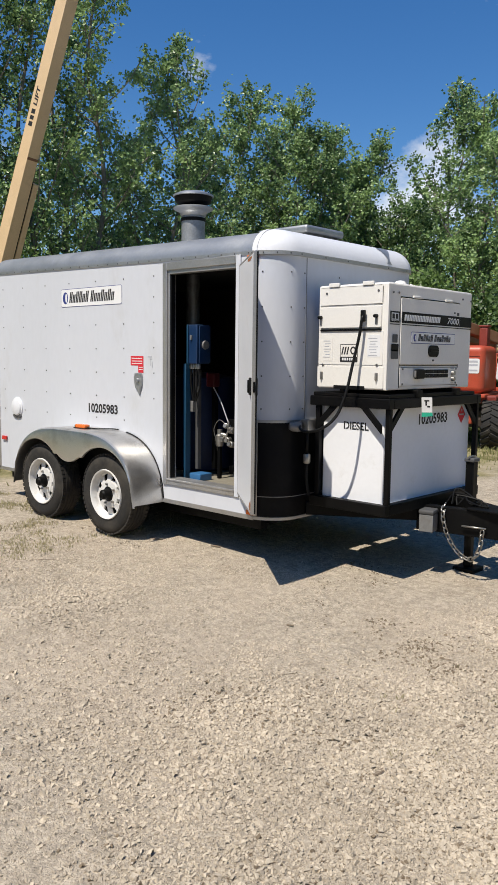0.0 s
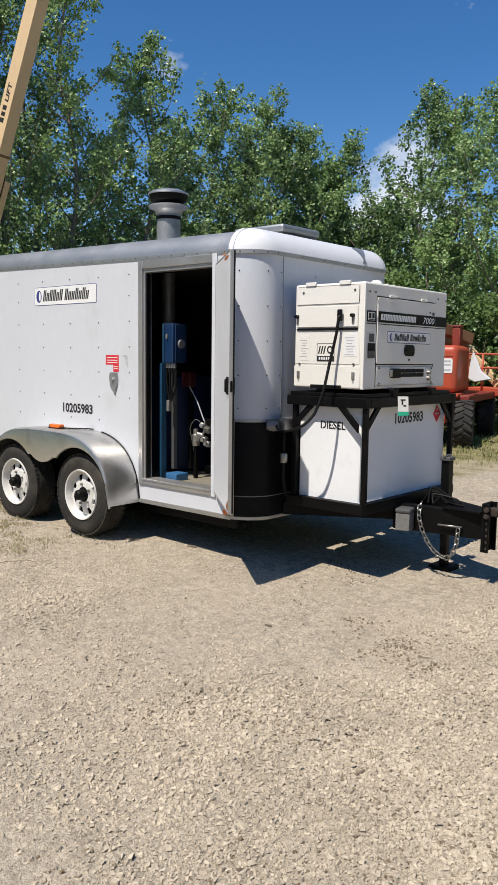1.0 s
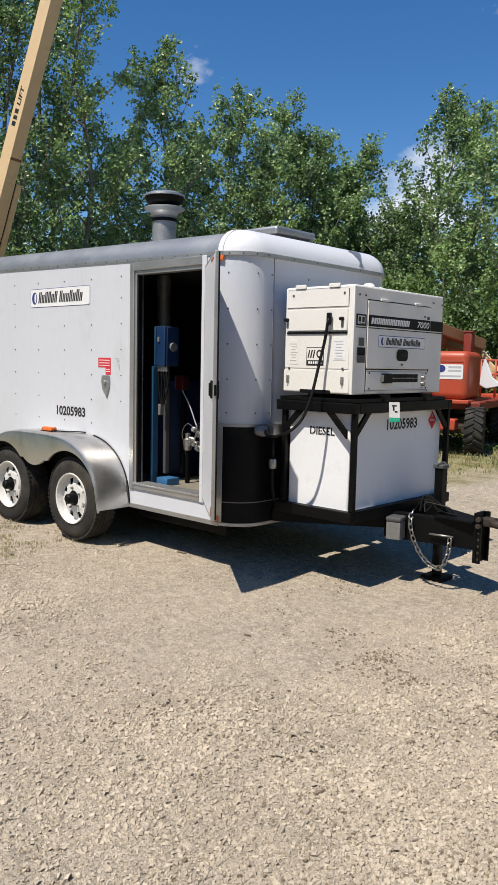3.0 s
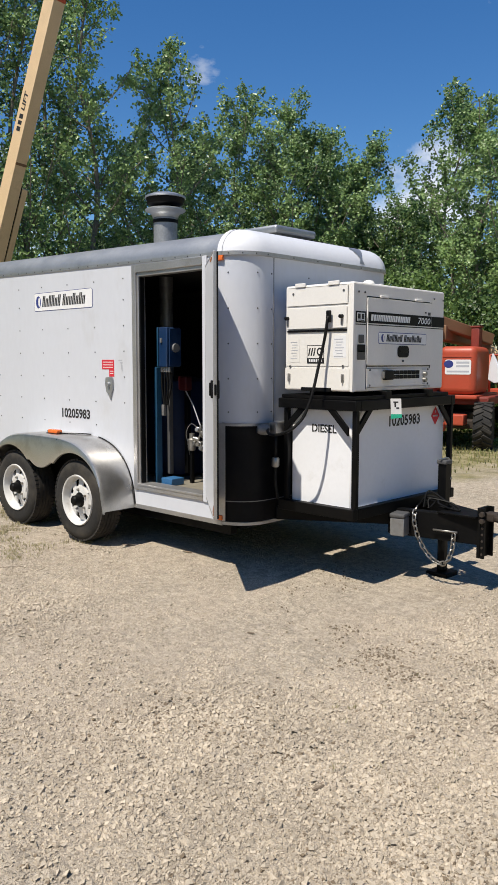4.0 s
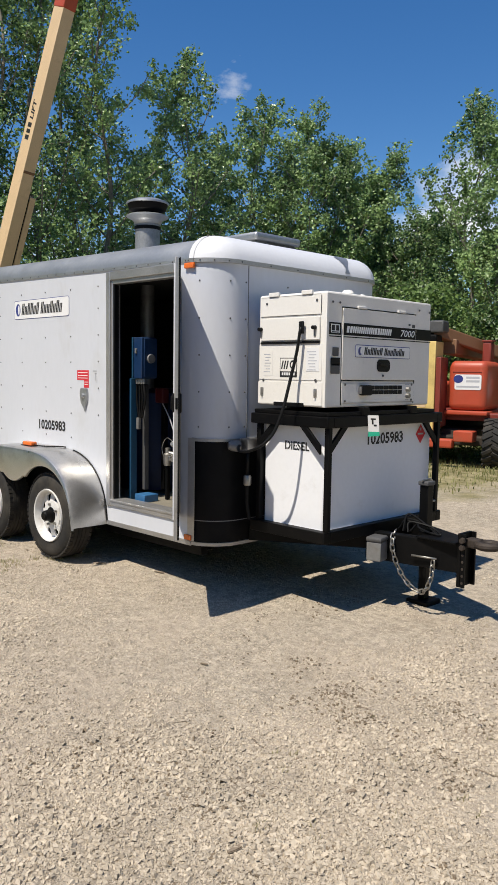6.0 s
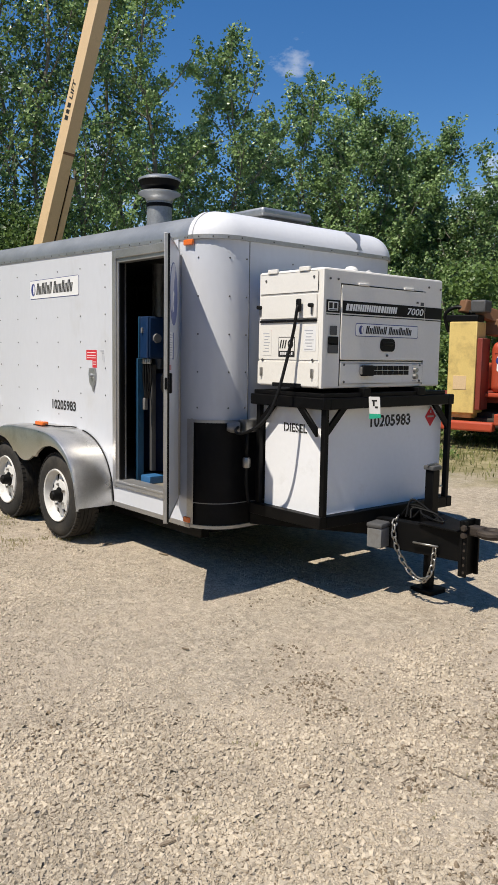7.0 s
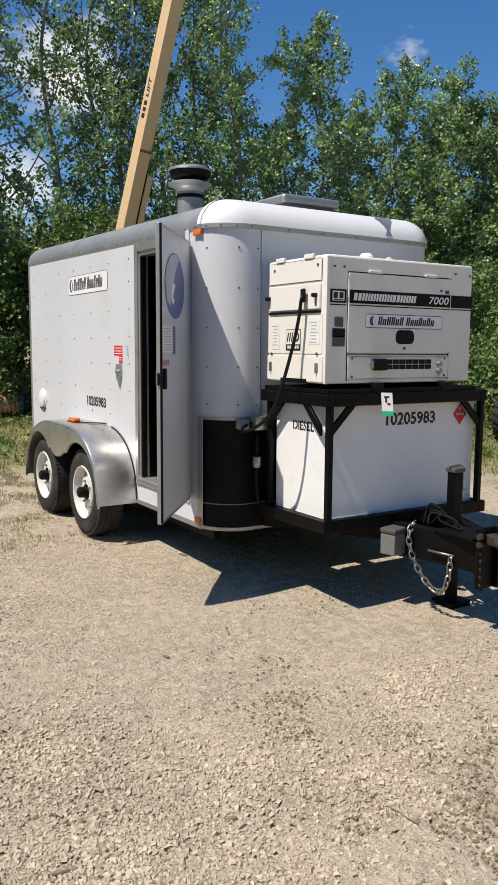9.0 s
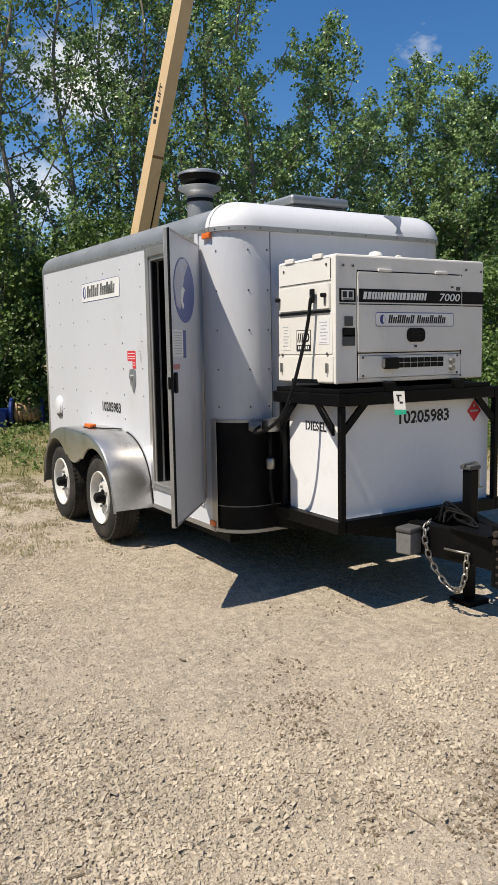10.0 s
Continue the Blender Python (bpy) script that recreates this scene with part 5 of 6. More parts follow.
for u, v, w_, h_ in ((0.155, 0.615, 0.085, 0.17), (0.82, 0.585, 0.105, 0.15)):
    q = up(gs(u, v), 0.0035)
    part("paper_label", slab(rounded(w_, h_, 0.004, 2), 0.001, q), "cream" if u < 0.5 else "label", gen)
    part("label_print", bars([(-0.008 + 0.008 * (i % 2), h_ * 0.33 - i * 0.019, w_ * (0.7 - 0.12 * (i % 3)), 0.005) for i in range(7)], up(q, 0.001)), "pale_print", gen)
part("label_head", bars([(0, 0, 0.085, 0.012)], up(gs(0.155, 0.515), 0.0035)), "red_label", gen)
for u in (0.24, 0.73):
    part("hinge", box((-0.045, -0.016, -0.004), (0.045, 0.012, 0.014), 0.004, None, gs(u, 0.0)), "cream", gen)
part("foot_gap", plate_on(gs(0.48, 0.985), W * 0.45, H * 0.035, 0.006, 0.0), "black_plastic", gen)

# the long face: service door, stripe, signs, louvre
part("corner_post", box((GX1 - 0.02, GY0 - 0.004, GZ0), (GX1 + 0.003, GY0 + 0.02, GZ1 - 0.01), 0.004), "cream", gen)
service = part("service_door", plate_on(gf(0.48, 0.445), L * 0.70, H * 0.62, 0.008, 0.0015), "cream", gen, "cream service door")
part("door_gap", plate_on(gf(0.48, 0.765), L * 0.70, 0.006, 0.002, 0.0), "black_plastic", gen)
part("door_gap", plate_on(gf(0.475, 0.125), L * 0.68, 0.006, 0.003, 0.0), "black_plastic", gen)
for u in (0.13, 0.83):
    part("door_gap", plate_on(gf(u, 0.55), 0.004, H * 0.86, 0.0015, 0.0), "dark_grey", gen)
for u in (0.30, 0.68):
    part("door_hinge", box((-0.05, -0.008, 0), (0.05, 0.008, 0.012), 0.004, None, gf(u, 0.115)), "cream", gen)
part("lower_plate", plate_on(gf(0.48, 0.875), L * 0.70, H * 0.18, 0.006), "cream", gen)
for u0, u1 in ((0.02, 0.12), (0.135, 0.825), (0.838, 0.998)):
    q = gf((u0 + u1) / 2, 0.315)
    d = 0.0085 if 0.1 < u0 < 0.5 else 0.001
    part("stripe", slab([(-(u1 - u0) * L / 2, -0.038), ((u1 - u0) * L / 2, -0.038), ((u1 - u0) * L / 2, 0.038), (-(u1 - u0) * L / 2, 0.038)], 0.001, up(q, d)), "black_plastic", gen, "black stripe")
    part("stripe_line", slab([(-(u1 - u0) * L / 2, -0.052), ((u1 - u0) * L / 2, -0.052), ((u1 - u0) * L / 2, -0.046), (-(u1 - u0) * L / 2, -0.046)], 0.001, up(q, d)), "black_plastic", gen)
# model name as bars, the number as it is
name_rows, x = [], -0.37
for w_ in (0.062, 0.042, 0.022, 0.042, 0.042, 0.042, 0.042, 0.062, 0.045, 0.042, 0.042):
    name_rows += letter_bars(x, -0.021, w_ - 0.004, 0.042)
    x += w_
bm = bars(name_rows, Matrix.Identity(4))
for v in bm.verts:
    v.co.x += v.co.y * 0.2
bm.transform(up(gf(0.48, 0.315), 0.0098))
part("model_print", bm, "label", gen)
part("model_number", letters("7000", 0.046, up(gf(0.74, 0.315), 0.0105), 0.17, 0.012, 0.18), "label", gen, "white number on the stripe")
part("logo_field", slab(rounded(0.085, 0.055, 0.003, 2), 0.001, up(gf(0.07, 0.315), 0.0022)), "label", gen)
part("logo_mark", bars([(-0.022, 0.004, 0.03, 0.034), (0.02, 0.004, 0.028, 0.034), (0.0, -0.022, 0.07, 0.006)], up(gf(0.07, 0.315), 0.0034)), "ink", gen)
company_sign(gen, up(gf(0.505, 0.50), 0.0085), L * 0.53, 0.082)
hw = up(gf(0.505, 0.625), 0.0085)
part("pull_handle", slab(rounded(0.145, 0.082, 0.03), 0.006, hw, None, 0.002), "black_plastic", service, "black recessed pull handle")
part("handle_bar", box((-0.05, -0.004, 0.004), (0.05, 0.02, 0.012), 0.004, None, hw), "black_plastic", service)
part("key_lock", box((-0.007, -0.008, 0), (0.012, 0.006, 0.008), 0.003, None, up(gf(0.50, 0.715), 0.0085)), "dark_grey", gen)
for u, v, w_, h_, mt in ((0.075, 0.515, 0.06, 0.055, "dark_grey"), (0.075, 0.60, 0.09, 0.05, "black_plastic"), (0.075, 0.665, 0.09, 0.06, "dark_grey")):
    part("side_label", slab(rounded(w_, h_, 0.005, 2), 0.001, up(gf(u, v), 0.0035)), mt, gen)
lv = up(gf(0.53, 0.85), 0.0065)
part("louvre_box", box((-0.285, -0.034, 0), (-0.18, 0.034, 0.032), 0.008, None, lv), "black_plastic", gen, "black louvre housing")
# bright steel strip stands in for a highlight on the housing's end
part("louvre_shine", box((-0.292, -0.024, 0.004), (-0.276, 0.024, 0.024), 0.004, None, lv), "steel", gen)
lo = bmesh.new()
for i in range(7):
    for j in range(2):
        box((-0.172 + i * 0.0535, -0.028 + j * 0.031, -0.001), (-0.123 + i * 0.0535, -0.0005 + j * 0.031, 0.003), 0.002, lo, lv)
part("louvre", lo, "black_plastic", gen, "black louvre slots")
for v in (0.845, 0.905):
    part("knob", lathe([(0, 0.026), (0.016, 0.024), (0.019, 0.0)], gf(0.755, v) @ Vector((0, 0, 0.006)), (1, 0, 0), 14), "steel", gen, "chrome knob")
part("knob_print", bars([(0, 0.03, 0.05, 0.006), (0, -0.075, 0.04, 0.006)], up(gf(0.755, 0.84), 0.0065)), "pale_print", gen)
part("corner_print", bars([(0.0, 0, 0.035, 0.022)], up(gf(0.80, 0.24), 0.009)), "dark_grey", gen)
part("corner_print", bars([(-0.05, 0.008, 0.022, 0.012)], up(gf(0.80, 0.24), 0.009)), "dark_grey", gen)
for u, v in ((0.16, 0.80), (0.80, 0.80), (0.16, 0.945), (0.80, 0.945), (0.04, 0.09), (0.10, 0.09), (0.86, 0.08), (0.97, 0.09)):
    part("screw", lathe([(0, 0.006), (0.007, 0.005), (0.008, 0.0)], gf(u, v) @ Vector((0, 0, 0.006)), (1, 0, 0), 8), "dark_grey", gen)
dome = lathe([(0.045, 0.0), (0.045, 0.03), (0.03, 0.05), (0, 0.056)], (GX1 - 0.2, GY0 + 0.45, GZ1 - 0.002), (0, 0, 1), 18)
part("radiator_cap", dome, "cream", gen)
part("lifting_eye", tube([(GX1 - 0.25, GY0 + 0.68 + 0.03 * math.cos(a), GZ1 + 0.012 + 0.028 * math.sin(a)) for a in np.linspace(0, math.pi, 9)], 0.008, 8), "cream", gen)

# cable from the generator to the socket on the nose
cable = thing("power_cable", (-3.3, 4.45, 1.3), "thick black power cable from generator to trailer socket", "cable")
part("cable_core", tube(smooth_path([(-3.14, 4.488, 1.80), (-3.142, 4.47, 1.77), (-3.153, 4.463, 1.67), (-3.17, 4.45, 1.56), (-3.182, 4.43, 1.46), (-3.186, 4.385, 1.31), (-3.2, 4.36, 1.22), (-3.222, 4.33, 1.13), (-3.255, 4.297, 1.07), (-3.3, 4.27, 1.03), (-3.38, 4.262, 1.0), (-3.47, 4.28, 0.99), (-3.56, 4.34, 1.0), (-3.61, 4.4, 1.01)], 7), 0.0105, 9), "black_plastic", cable)
part("cable_plug", box((-3.16, 4.472, 1.755), (-3.12, 4.488, 1.835), 0.008), "black_plastic", cable)
sock = thing("power_inlet", (-3.6, 4.46, 1.0), "grey metal power inlet box with conduit on the trailer nose", "inlet")
part("junction_box", box((-3.64, 4.435, 0.975), (-3.565, 4.53, 1.06), 0.008), "steel", sock)
part("inlet_cup", lathe([(0, 0.085), (0.025, 0.085), (0.037, 0.06), (0.04, 0.025), (0.035, 0.0)], (-3.63, 4.43, 1.005), (-0.55, -0.8, 0.05), 20), "grey_box", sock, "round hinged inlet cover")
part("conduit", tube([(-3.60, 4.47, 0.98), (-3.60, 4.47, 0.80)], 0.012, 8), "black_plastic", sock)
part("coupling", lathe([(0.022, 0), (0.028, 0.01), (0.028, 0.06), (0.022, 0.07)], (-3.60, 4.47, 0.735), (0, 0, 1), 14), "steel", sock)
part("conduit", tube(smooth_path([(-3.60, 4.47, 0.74), (-3.60, 4.47, 0.62), (-3.585, 4.48, 0.50)], 5), 0.012, 8), "black_plastic", sock)

tag = thing("rental_tag", (-2.91, 4.93, 1.12), "white and green paper tag hanging from the rack", "tag")
tm = on_front(4.905, 1.185, -2.872) @ pose(0, 0, 0, 4, -72, 4)
part("tag_sheet", slab(rounded(0.075, 0.11, 0.004, 2), 0.0015, tm), "label", tag)
part("tag_foot", slab([(-0.04, -0.088), (0.04, -0.08), (0.0375, -0.054), (-0.0375, -0.054)], 0.0015, tm), "green_tag", tag)
part("tag_print", bars([(0.0, 0.03, 0.035, 0.01), (-0.005, 0.01, 0.012, 0.03), (0.012, -0.012, 0.02, 0.012)], up(tm, 0.0016)), "ink", tag)
part("tag_wire", tube([(-2.912, 4.905, 1.238), (-2.872, 4.905, 1.236)], 0.002, 5), "steel", tag)


# ---- boom lifts ----
def lift_wheel(parent, m, r=0.41, width=0.36):
    """A lugged off-road wheel, its axle along local x, its outer face at local x = 0."""
    c = m @ Vector((0, 0, r))
    ax = (m.to_3x3() @ Vector((-1, 0, 0))).normalized()
    w = part("wheel", lathe([(r * 0.5, 0.03), (r * 0.72, 0.0), (r * 0.9, 0.01), (r * 0.955, 0.04), (r * 0.955, width - 0.04), (r * 0.9, width - 0.01), (r * 0.5, width)], c, ax, 40), "rubber", parent, "lugged black tyre")
    lug = bmesh.new()
    q = frame_along(ax).to_4x4()
    for k in range(20):
        for s in (0, 1):
            a = 2 * math.pi * (k + 0.5 * s) / 20
            mm = Matrix.Translation(c) @ q @ Matrix.Rotation(a, 4, "Z") @ Matrix.Translation((r * 0.965, 0, width * (0.27 + 0.46 * s))) @ Matrix.Rotation(0.5 if s else -0.5, 4, "X")
            box((-0.02, -0.028, -width * 0.27), (0.016, 0.028, width * 0.27), 0.006, lug, mm, 1)
    part("tread", lug, "rubber", w)
    part("rim", lathe([(r * 0.5, 0.03), (r * 0.46, 0.05), (r * 0.42, 0.12), (r * 0.2, 0.12), (r * 0.18, 0.06), (0, 0.06)], c, ax, 28), "boom_tan", w)
    return w


def lift_base(name, at, turn, label):
    """Chassis, wheels and turntable of a boom lift; local -y is its front."""
    t = thing(name, at, label, "boom lift", "boom lifts", turn)
    m = AT[t]
    part("chassis", box((-0.62, -1.2, 0.38), (0.62, 1.2, 0.62), 0.04, None, m), "rust", t, "dark brown steel chassis")
    part("axle_beam", box((-0.95, -1.36, 0.36), (0.95, -1.1, 0.52), 0.03, None, m), "rust", t)
    part("axle_beam", box((-0.95, 1.1, 0.36), (0.95, 1.36, 0.52), 0.03, None, m), "rust", t)
    for sx in (1, -1):
        for y in (-1.23, 1.23):
            lift_wheel(t, m @ (pose(1.1 if y < 0 else 0.98, y, 0.0, 0, 0, 10) if sx > 0 else pose(-1.1, y, 0.0, 0, 0, 190)), 0.41, 0.32)
    part("slew_ring", lathe([(0.5, 0.6), (0.52, 0.62), (0.52, 0.74), (0.5, 0.76), (0, 0.76)], m @ Vector((0, 0, 0)), (0, 0, 1), 30), "black_steel", t)
    part("turntable", box((-1.0, -1.2, 0.76), (1.0, 1.25, 0.9), 0.03, None, m), "dark_red", t, "red turntable")
    return t, m


far_lift, fm = lift_base("boom_lift", (-7.28, 13.5, 0.0), 13.4, "orange-red boom lift with darkened orange folded boom, parked on grass")
# rounded engine cover with the company sign
cover = box((0.16, -1.32, 0.93), (0.8, -0.35, 1.75), 0.11, None, fm, 5)
hood = part("engine_cover", cover, "orange", far_lift, "orange-red rounded engine cover")
part("cover_groove", box((0.24, -1.326, 1.56), (0.72, -1.30, 1.572), 0.004, None, fm), "dark_red", hood)
part("cover_lip", box((0.1, -1.36, 0.86), (0.84, 0.38, 0.93), 0.02, None, fm), "orange", far_lift)
sm = fm @ on_side(0.5, 1.4, -1.322)
part("sign_board", slab(rounded(0.44, 0.25, 0.03), 0.003, sm), "label", hood, "white sign, print shown as bars")
part("emblem", slab(oval(0.16, 0.13), 0.002, sm @ Matrix.Translation((-0.16, 0.05, 0.003))), "navy", hood)
part("sign_print", bars([(0.08, 0.075, 0.22, 0.035), (0.08, 0.015, 0.22, 0.035), (0.0, -0.075, 0.38, 0.03)], up(sm, 0.003)), "pale_print", hood)
part("control_stand", box((0.55, -0.75, 1.7), (0.7, -0.52, 2.08), 0.03, None, fm), "dark_red", far_lift)
part("stand_top", box((0.54, -0.76, 2.08), (0.71, -0.51, 2.11), 0.01, None, fm), "dark_red", far_lift)
part("tank_cover", box((-0.95, 0.2, 0.9), (-0.4, 1.15, 1.4), 0.08, None, fm, 3), "orange", far_lift)
# upright riser at the front and folded boom above
part("riser", box((-0.42, -1.62, 0.60), (0.04, -1.22, 2.06), 0.015, None, fm), "yellow", far_lift, "cream-yellow riser box")
# dark red box holds the shade of the riser's right side in its colour
part("riser_side", box((0.045, -1.60, 0.66), (0.13, -1.24, 1.8), 0.012, None, fm), "dark_red", far_lift)
part("riser_hatch", box((-0.32, -1.626, 0.98), (-0.1, -1.618, 1.2), 0.003, None, fm), "boom_tan", far_lift)
part("riser_foot", box((-0.36, -1.56, 0.52), (-0.02, -1.26, 0.66), 0.02, None, fm), "yellow", far_lift)
part("riser_head", box((-0.50, -1.6, 2.06), (0.04, -1.3, 2.17), 0.02, None, fm), "black_steel", far_lift)
part("hose_loop", tube([fm @ Vector(p) for p in smooth_path([(-0.5, -1.45, 1.9), (-0.55, -1.5, 2.18), (-0.35, -1.5, 2.3), (-0.1, -1.5, 2.2), (0.0, -1.5, 2.05)], 6)], 0.03, 8), "black_plastic", far_lift)
part("bumper", box((-0.5, -1.74, 0.33), (0.4, -1.58, 0.48), 0.03, None, fm), "orange", far_lift, "orange-red front bumper")
part("bumper_box", box((0.40, -1.70, 0.44), (0.72, -1.45, 0.62), 0.02, None, fm), "orange", far_lift)
boom = beam(fm @ Vector((-0.25, -1.5, 2.42)), fm @ Vector((0.75, -0.1, 1.98)), 0.2, 0.2, None, 0.02)
part("folded_boom", boom, "boom_rust", far_lift, "orange folded boom arm, colour darkened for shade")
part("boom_pad", box((-0.1, -1.6, 2.2), (0.15, -1.3, 2.4), 0.03, None, fm), "dark_grey", far_lift)
part("main_boom", beam(fm @ Vector((0.1, -1.1, 2.12)), fm @ Vector((0.2, 1.9, 2.0)), 0.24, 0.26, None, 0.02), "boom_rust", far_lift)
part("boom_rest", box((0.05, 0.9, 0.9), (0.3, 1.15, 1.75), 0.02, None, fm), "dark_red", far_lift)


def basket(parent, m, w=0.95, d=0.75, h=0.95):
    """A work platform of bent tube with a floor pan."""
    p = part("platform_pan", box((-w / 2, -d / 2, 0), (w / 2, d / 2, 0.17), 0.02, None, m), "orange", parent, "orange-red work platform")
    for z in (0.55, h):
        part("rail", tube([m @ Vector(q) for q in ((-w / 2, -d / 2, z), (w / 2, -d / 2, z), (w / 2, d / 2, z), (-w / 2, d / 2, z), (-w / 2, -d / 2, z))], 0.022, 8), "orange", p)
    for x, y in ((-1, -1), (1, -1), (1, 1), (-1, 1), (-0.35, -1)):
        part("rail_post", tube([m @ Vector((x * w / 2, y * d / 2, 0.1)), m @ Vector((x * w / 2, y * d / 2, h))], 0.022, 8), "orange", p)
    return p


pm = pose(-6.74, 15.1, 0.80, 0, 0, 13)
basket(far_lift, pm, 0.86, 0.72, 0.82)
part("jib_arm", beam((-6.5, 15.1, 1.0), fm @ Vector((0.2, 1.8, 1.95)), 0.14, 0.16, None, 0.01), "boom_tan", far_lift)
part("white_shroud", slab([(-0.05, 0.3), (0.02, 0.18), (0.1, -0.02), (0.3, -0.16), (0.0, -0.22), (-0.12, -0.16), (-0.1, 0.1)], 0.05, on_side(-6.18, 1.32, 12.95) @ Matrix.Translation((0.07, 0.02, 0)), None, 0.01), "cap_white", far_lift, "white plastic shroud")

tall_lift, bm_ = lift_base("boom_lift", (-14.3, 8.9, 0.0), 30.0, "boom lift with its tan boom raised behind the trailer")
BA, BB = Vector((-14.47, 7.80, 1.9)), Vector((-11.976, 8.41, 8.462))
ax = (BB - BA).normalized()
# the boom's lettered face looks towards the sun
face = Vector((0.03, -1.0, 0.0))
face = (face - ax * face.dot(ax)).normalized()
sidev = ax.cross(face)
BM = Matrix.Identity(4)
BM.col[0][:3], BM.col[1][:3], BM.col[2][:3], BM.col[3][:3] = sidev, ax, face, BA
part("main_boom", box((-0.16, 0, -0.115), (0.16, 6.28, 0.115), 0.005, None, BM), "boom_tan", tall_lift, "tan raised telescopic boom")
part("boom_head", box((-0.17, 6.26, -0.125), (0.17, 7.1, 0.125), 0.02, None, BM), "orange", tall_lift, "orange boom head")
part("boom_collar", box((-0.165, 3.43, -0.12), (0.165, 3.48, 0.114), 0.006, None, BM), "boom_rust", tall_lift)
part("lower_link", box((-0.1, 0.2, -0.29), (0.12, 3.04, -0.17), 0.008, None, BM), "boom_tan", tall_lift)
part("link_strip", box((-0.08, 0.2, -0.169), (0.10, 3.1, -0.117), 0.0, None, BM), "black_steel", tall_lift)
part("boom_word", letters("LIFT", 0.12, BM @ Matrix.Translation((-0.01, 4.53, 0.117)) @ pose(0, 0, 0, 0, 0, 90), 0.34, 0.03, 0.15), "ink", tall_lift, "black word on the boom")
part("brand_bars", bars([(-0.16, 0, 0.08, 0.12), (-0.05, 0, 0.07, 0.12), (0.06, 0, 0.08, 0.12)], BM @ Matrix.Translation((-0.01, 4.2, 0.1162)) @ pose(0, 0, 0, 0, 0, 90)), "ink", tall_lift)
part("boom_foot", box((-14.85, 7.4, 0.85), (-14.2, 8.5, 2.1), 0.06), "dark_red", tall_lift)
part("engine_cover", box((-0.9, -1.2, 0.9), (-0.2, 0.6, 1.6), 0.08, None, bm_, 3), "orange", tall_lift)

# ---- odds and ends in the yard ----
reel = thing("hose_reel", (-15.3, 6.05, 0.0), "blue hose reel wound with tan hose below the bushes", "reel")
rm = pose(-15.3, 6.05, 0.06, 0, 0, 70)
for o in (-0.33, 0.27):
    part("flange", lathe([(0, 0), (0.27, 0), (0.29, 0.02), (0.29, 0.05), (0.27, 0.07), (0, 0.07)], rm @ Vector((o, 0, 0.29)), rm.to_3x3() @ Vector((1, 0, 0)), 30), "blue_plastic", reel, "blue reel flange")
for k in range(6):
    o = -0.21 + 0.085 * k
    part("hose_turn", lathe([(0.15 + 0.044 * math.cos(a), 0.044 * math.sin(a)) for a in np.linspace(0, 2 * math.pi, 9)], rm @ Vector((o, 0, 0.29)), rm.to_3x3() @ Vector((1, 0, 0)), 26), "rope", reel)
part("stand", box((-0.95, -0.3, 0.0), (-0.38, 0.3, 0.36), 0.05, None, rm), "blue_plastic", reel)

pal = thing("timber_stack", (-5.72, 14.6, 0.0), "stack of weathered timber skids on the gravel", "timber")
for k in range(3):
    for j in range(4):
        part("plank", box((-0.9, -0.5 + 0.26 * j, 0.14 * k + 0.06), (0.9, -0.3 + 0.26 * j, 0.14 * k + 0.10), 0.008, None, pose(-5.2, 14.7, 0, 0, 0, 12)), "wood_chip", pal)
    for x in (-0.8, 0.0, 0.7):
        part("bearer", box((x, -0.5, 0.14 * k), (x + 0.1, 0.5, 0.14 * k + 0.06), 0.006, None, pose(-5.2, 14.7, 0, 0, 0, 12)), "wood_chip", pal)


def chip(x, y, l, w, turn, seed):
    z = bumpy_z(x, y)
    rg = random.Random(seed)
    o = [(-l / 2, -w * 0.3), (-l * 0.2, -w / 2 * rg.uniform(0.7, 1)), (l * 0.3, -w / 2), (l / 2, -w * 0.1), (l * 0.35, w / 2), (-l * 0.25, w / 2 * rg.uniform(0.6, 1)), (-l * 0.48, w * 0.2)]
    solo("wood_chip", slab(o, 0.007, Matrix.Translation((x, y, z + 0.004)) @ pose(0, 0, 0, rg.uniform(-5, 5), rg.uniform(-4, 4), turn), None, 0.003), "wood_chip", (x, y, z), "grey-brown flat wood chip on the gravel", "wood chip", "wood chips on the gravel")


for i, (x, y, l, w, a) in enumerate(((-1.612, 2.495, 0.085, 0.024, 88), (-2.903, 3.480, 0.05, 0.02, 20), (-1.571, 3.068, 0.05, 0.022, 60), (-4.96, 4.18, 0.12, 0.03, 30), (-4.46, 4.385, 0.1, 0.03, 10), (-5.35, 7.6, 0.2, 0.1, 20), (-5.1, 8.6, 0.12, 0.06, 70))):
    chip(x, y, l, w, a, 900 + i)


def twig(x, y, l, turn, seed):
    rg = random.Random(seed)
    c, s_ = math.cos(radians(turn)), math.sin(radians(turn))
    pts = []
    for k in range(6):
        d, o = l * (k / 5 - 0.5), rg.uniform(-0.06, 0.06) * l
        px, py = x + d * c - o * s_, y + d * s_ + o * c
        pts.append((px, py, bumpy_z(px, py) + 0.007 + rg.uniform(0, 0.003)))
    solo("twig", tube(smooth_path(pts, 3), 0.0022, 5), "wood_chip", (x, y, bumpy_z(x, y)), "thin dry brown twig on the gravel", "twig", "twigs on the gravel")


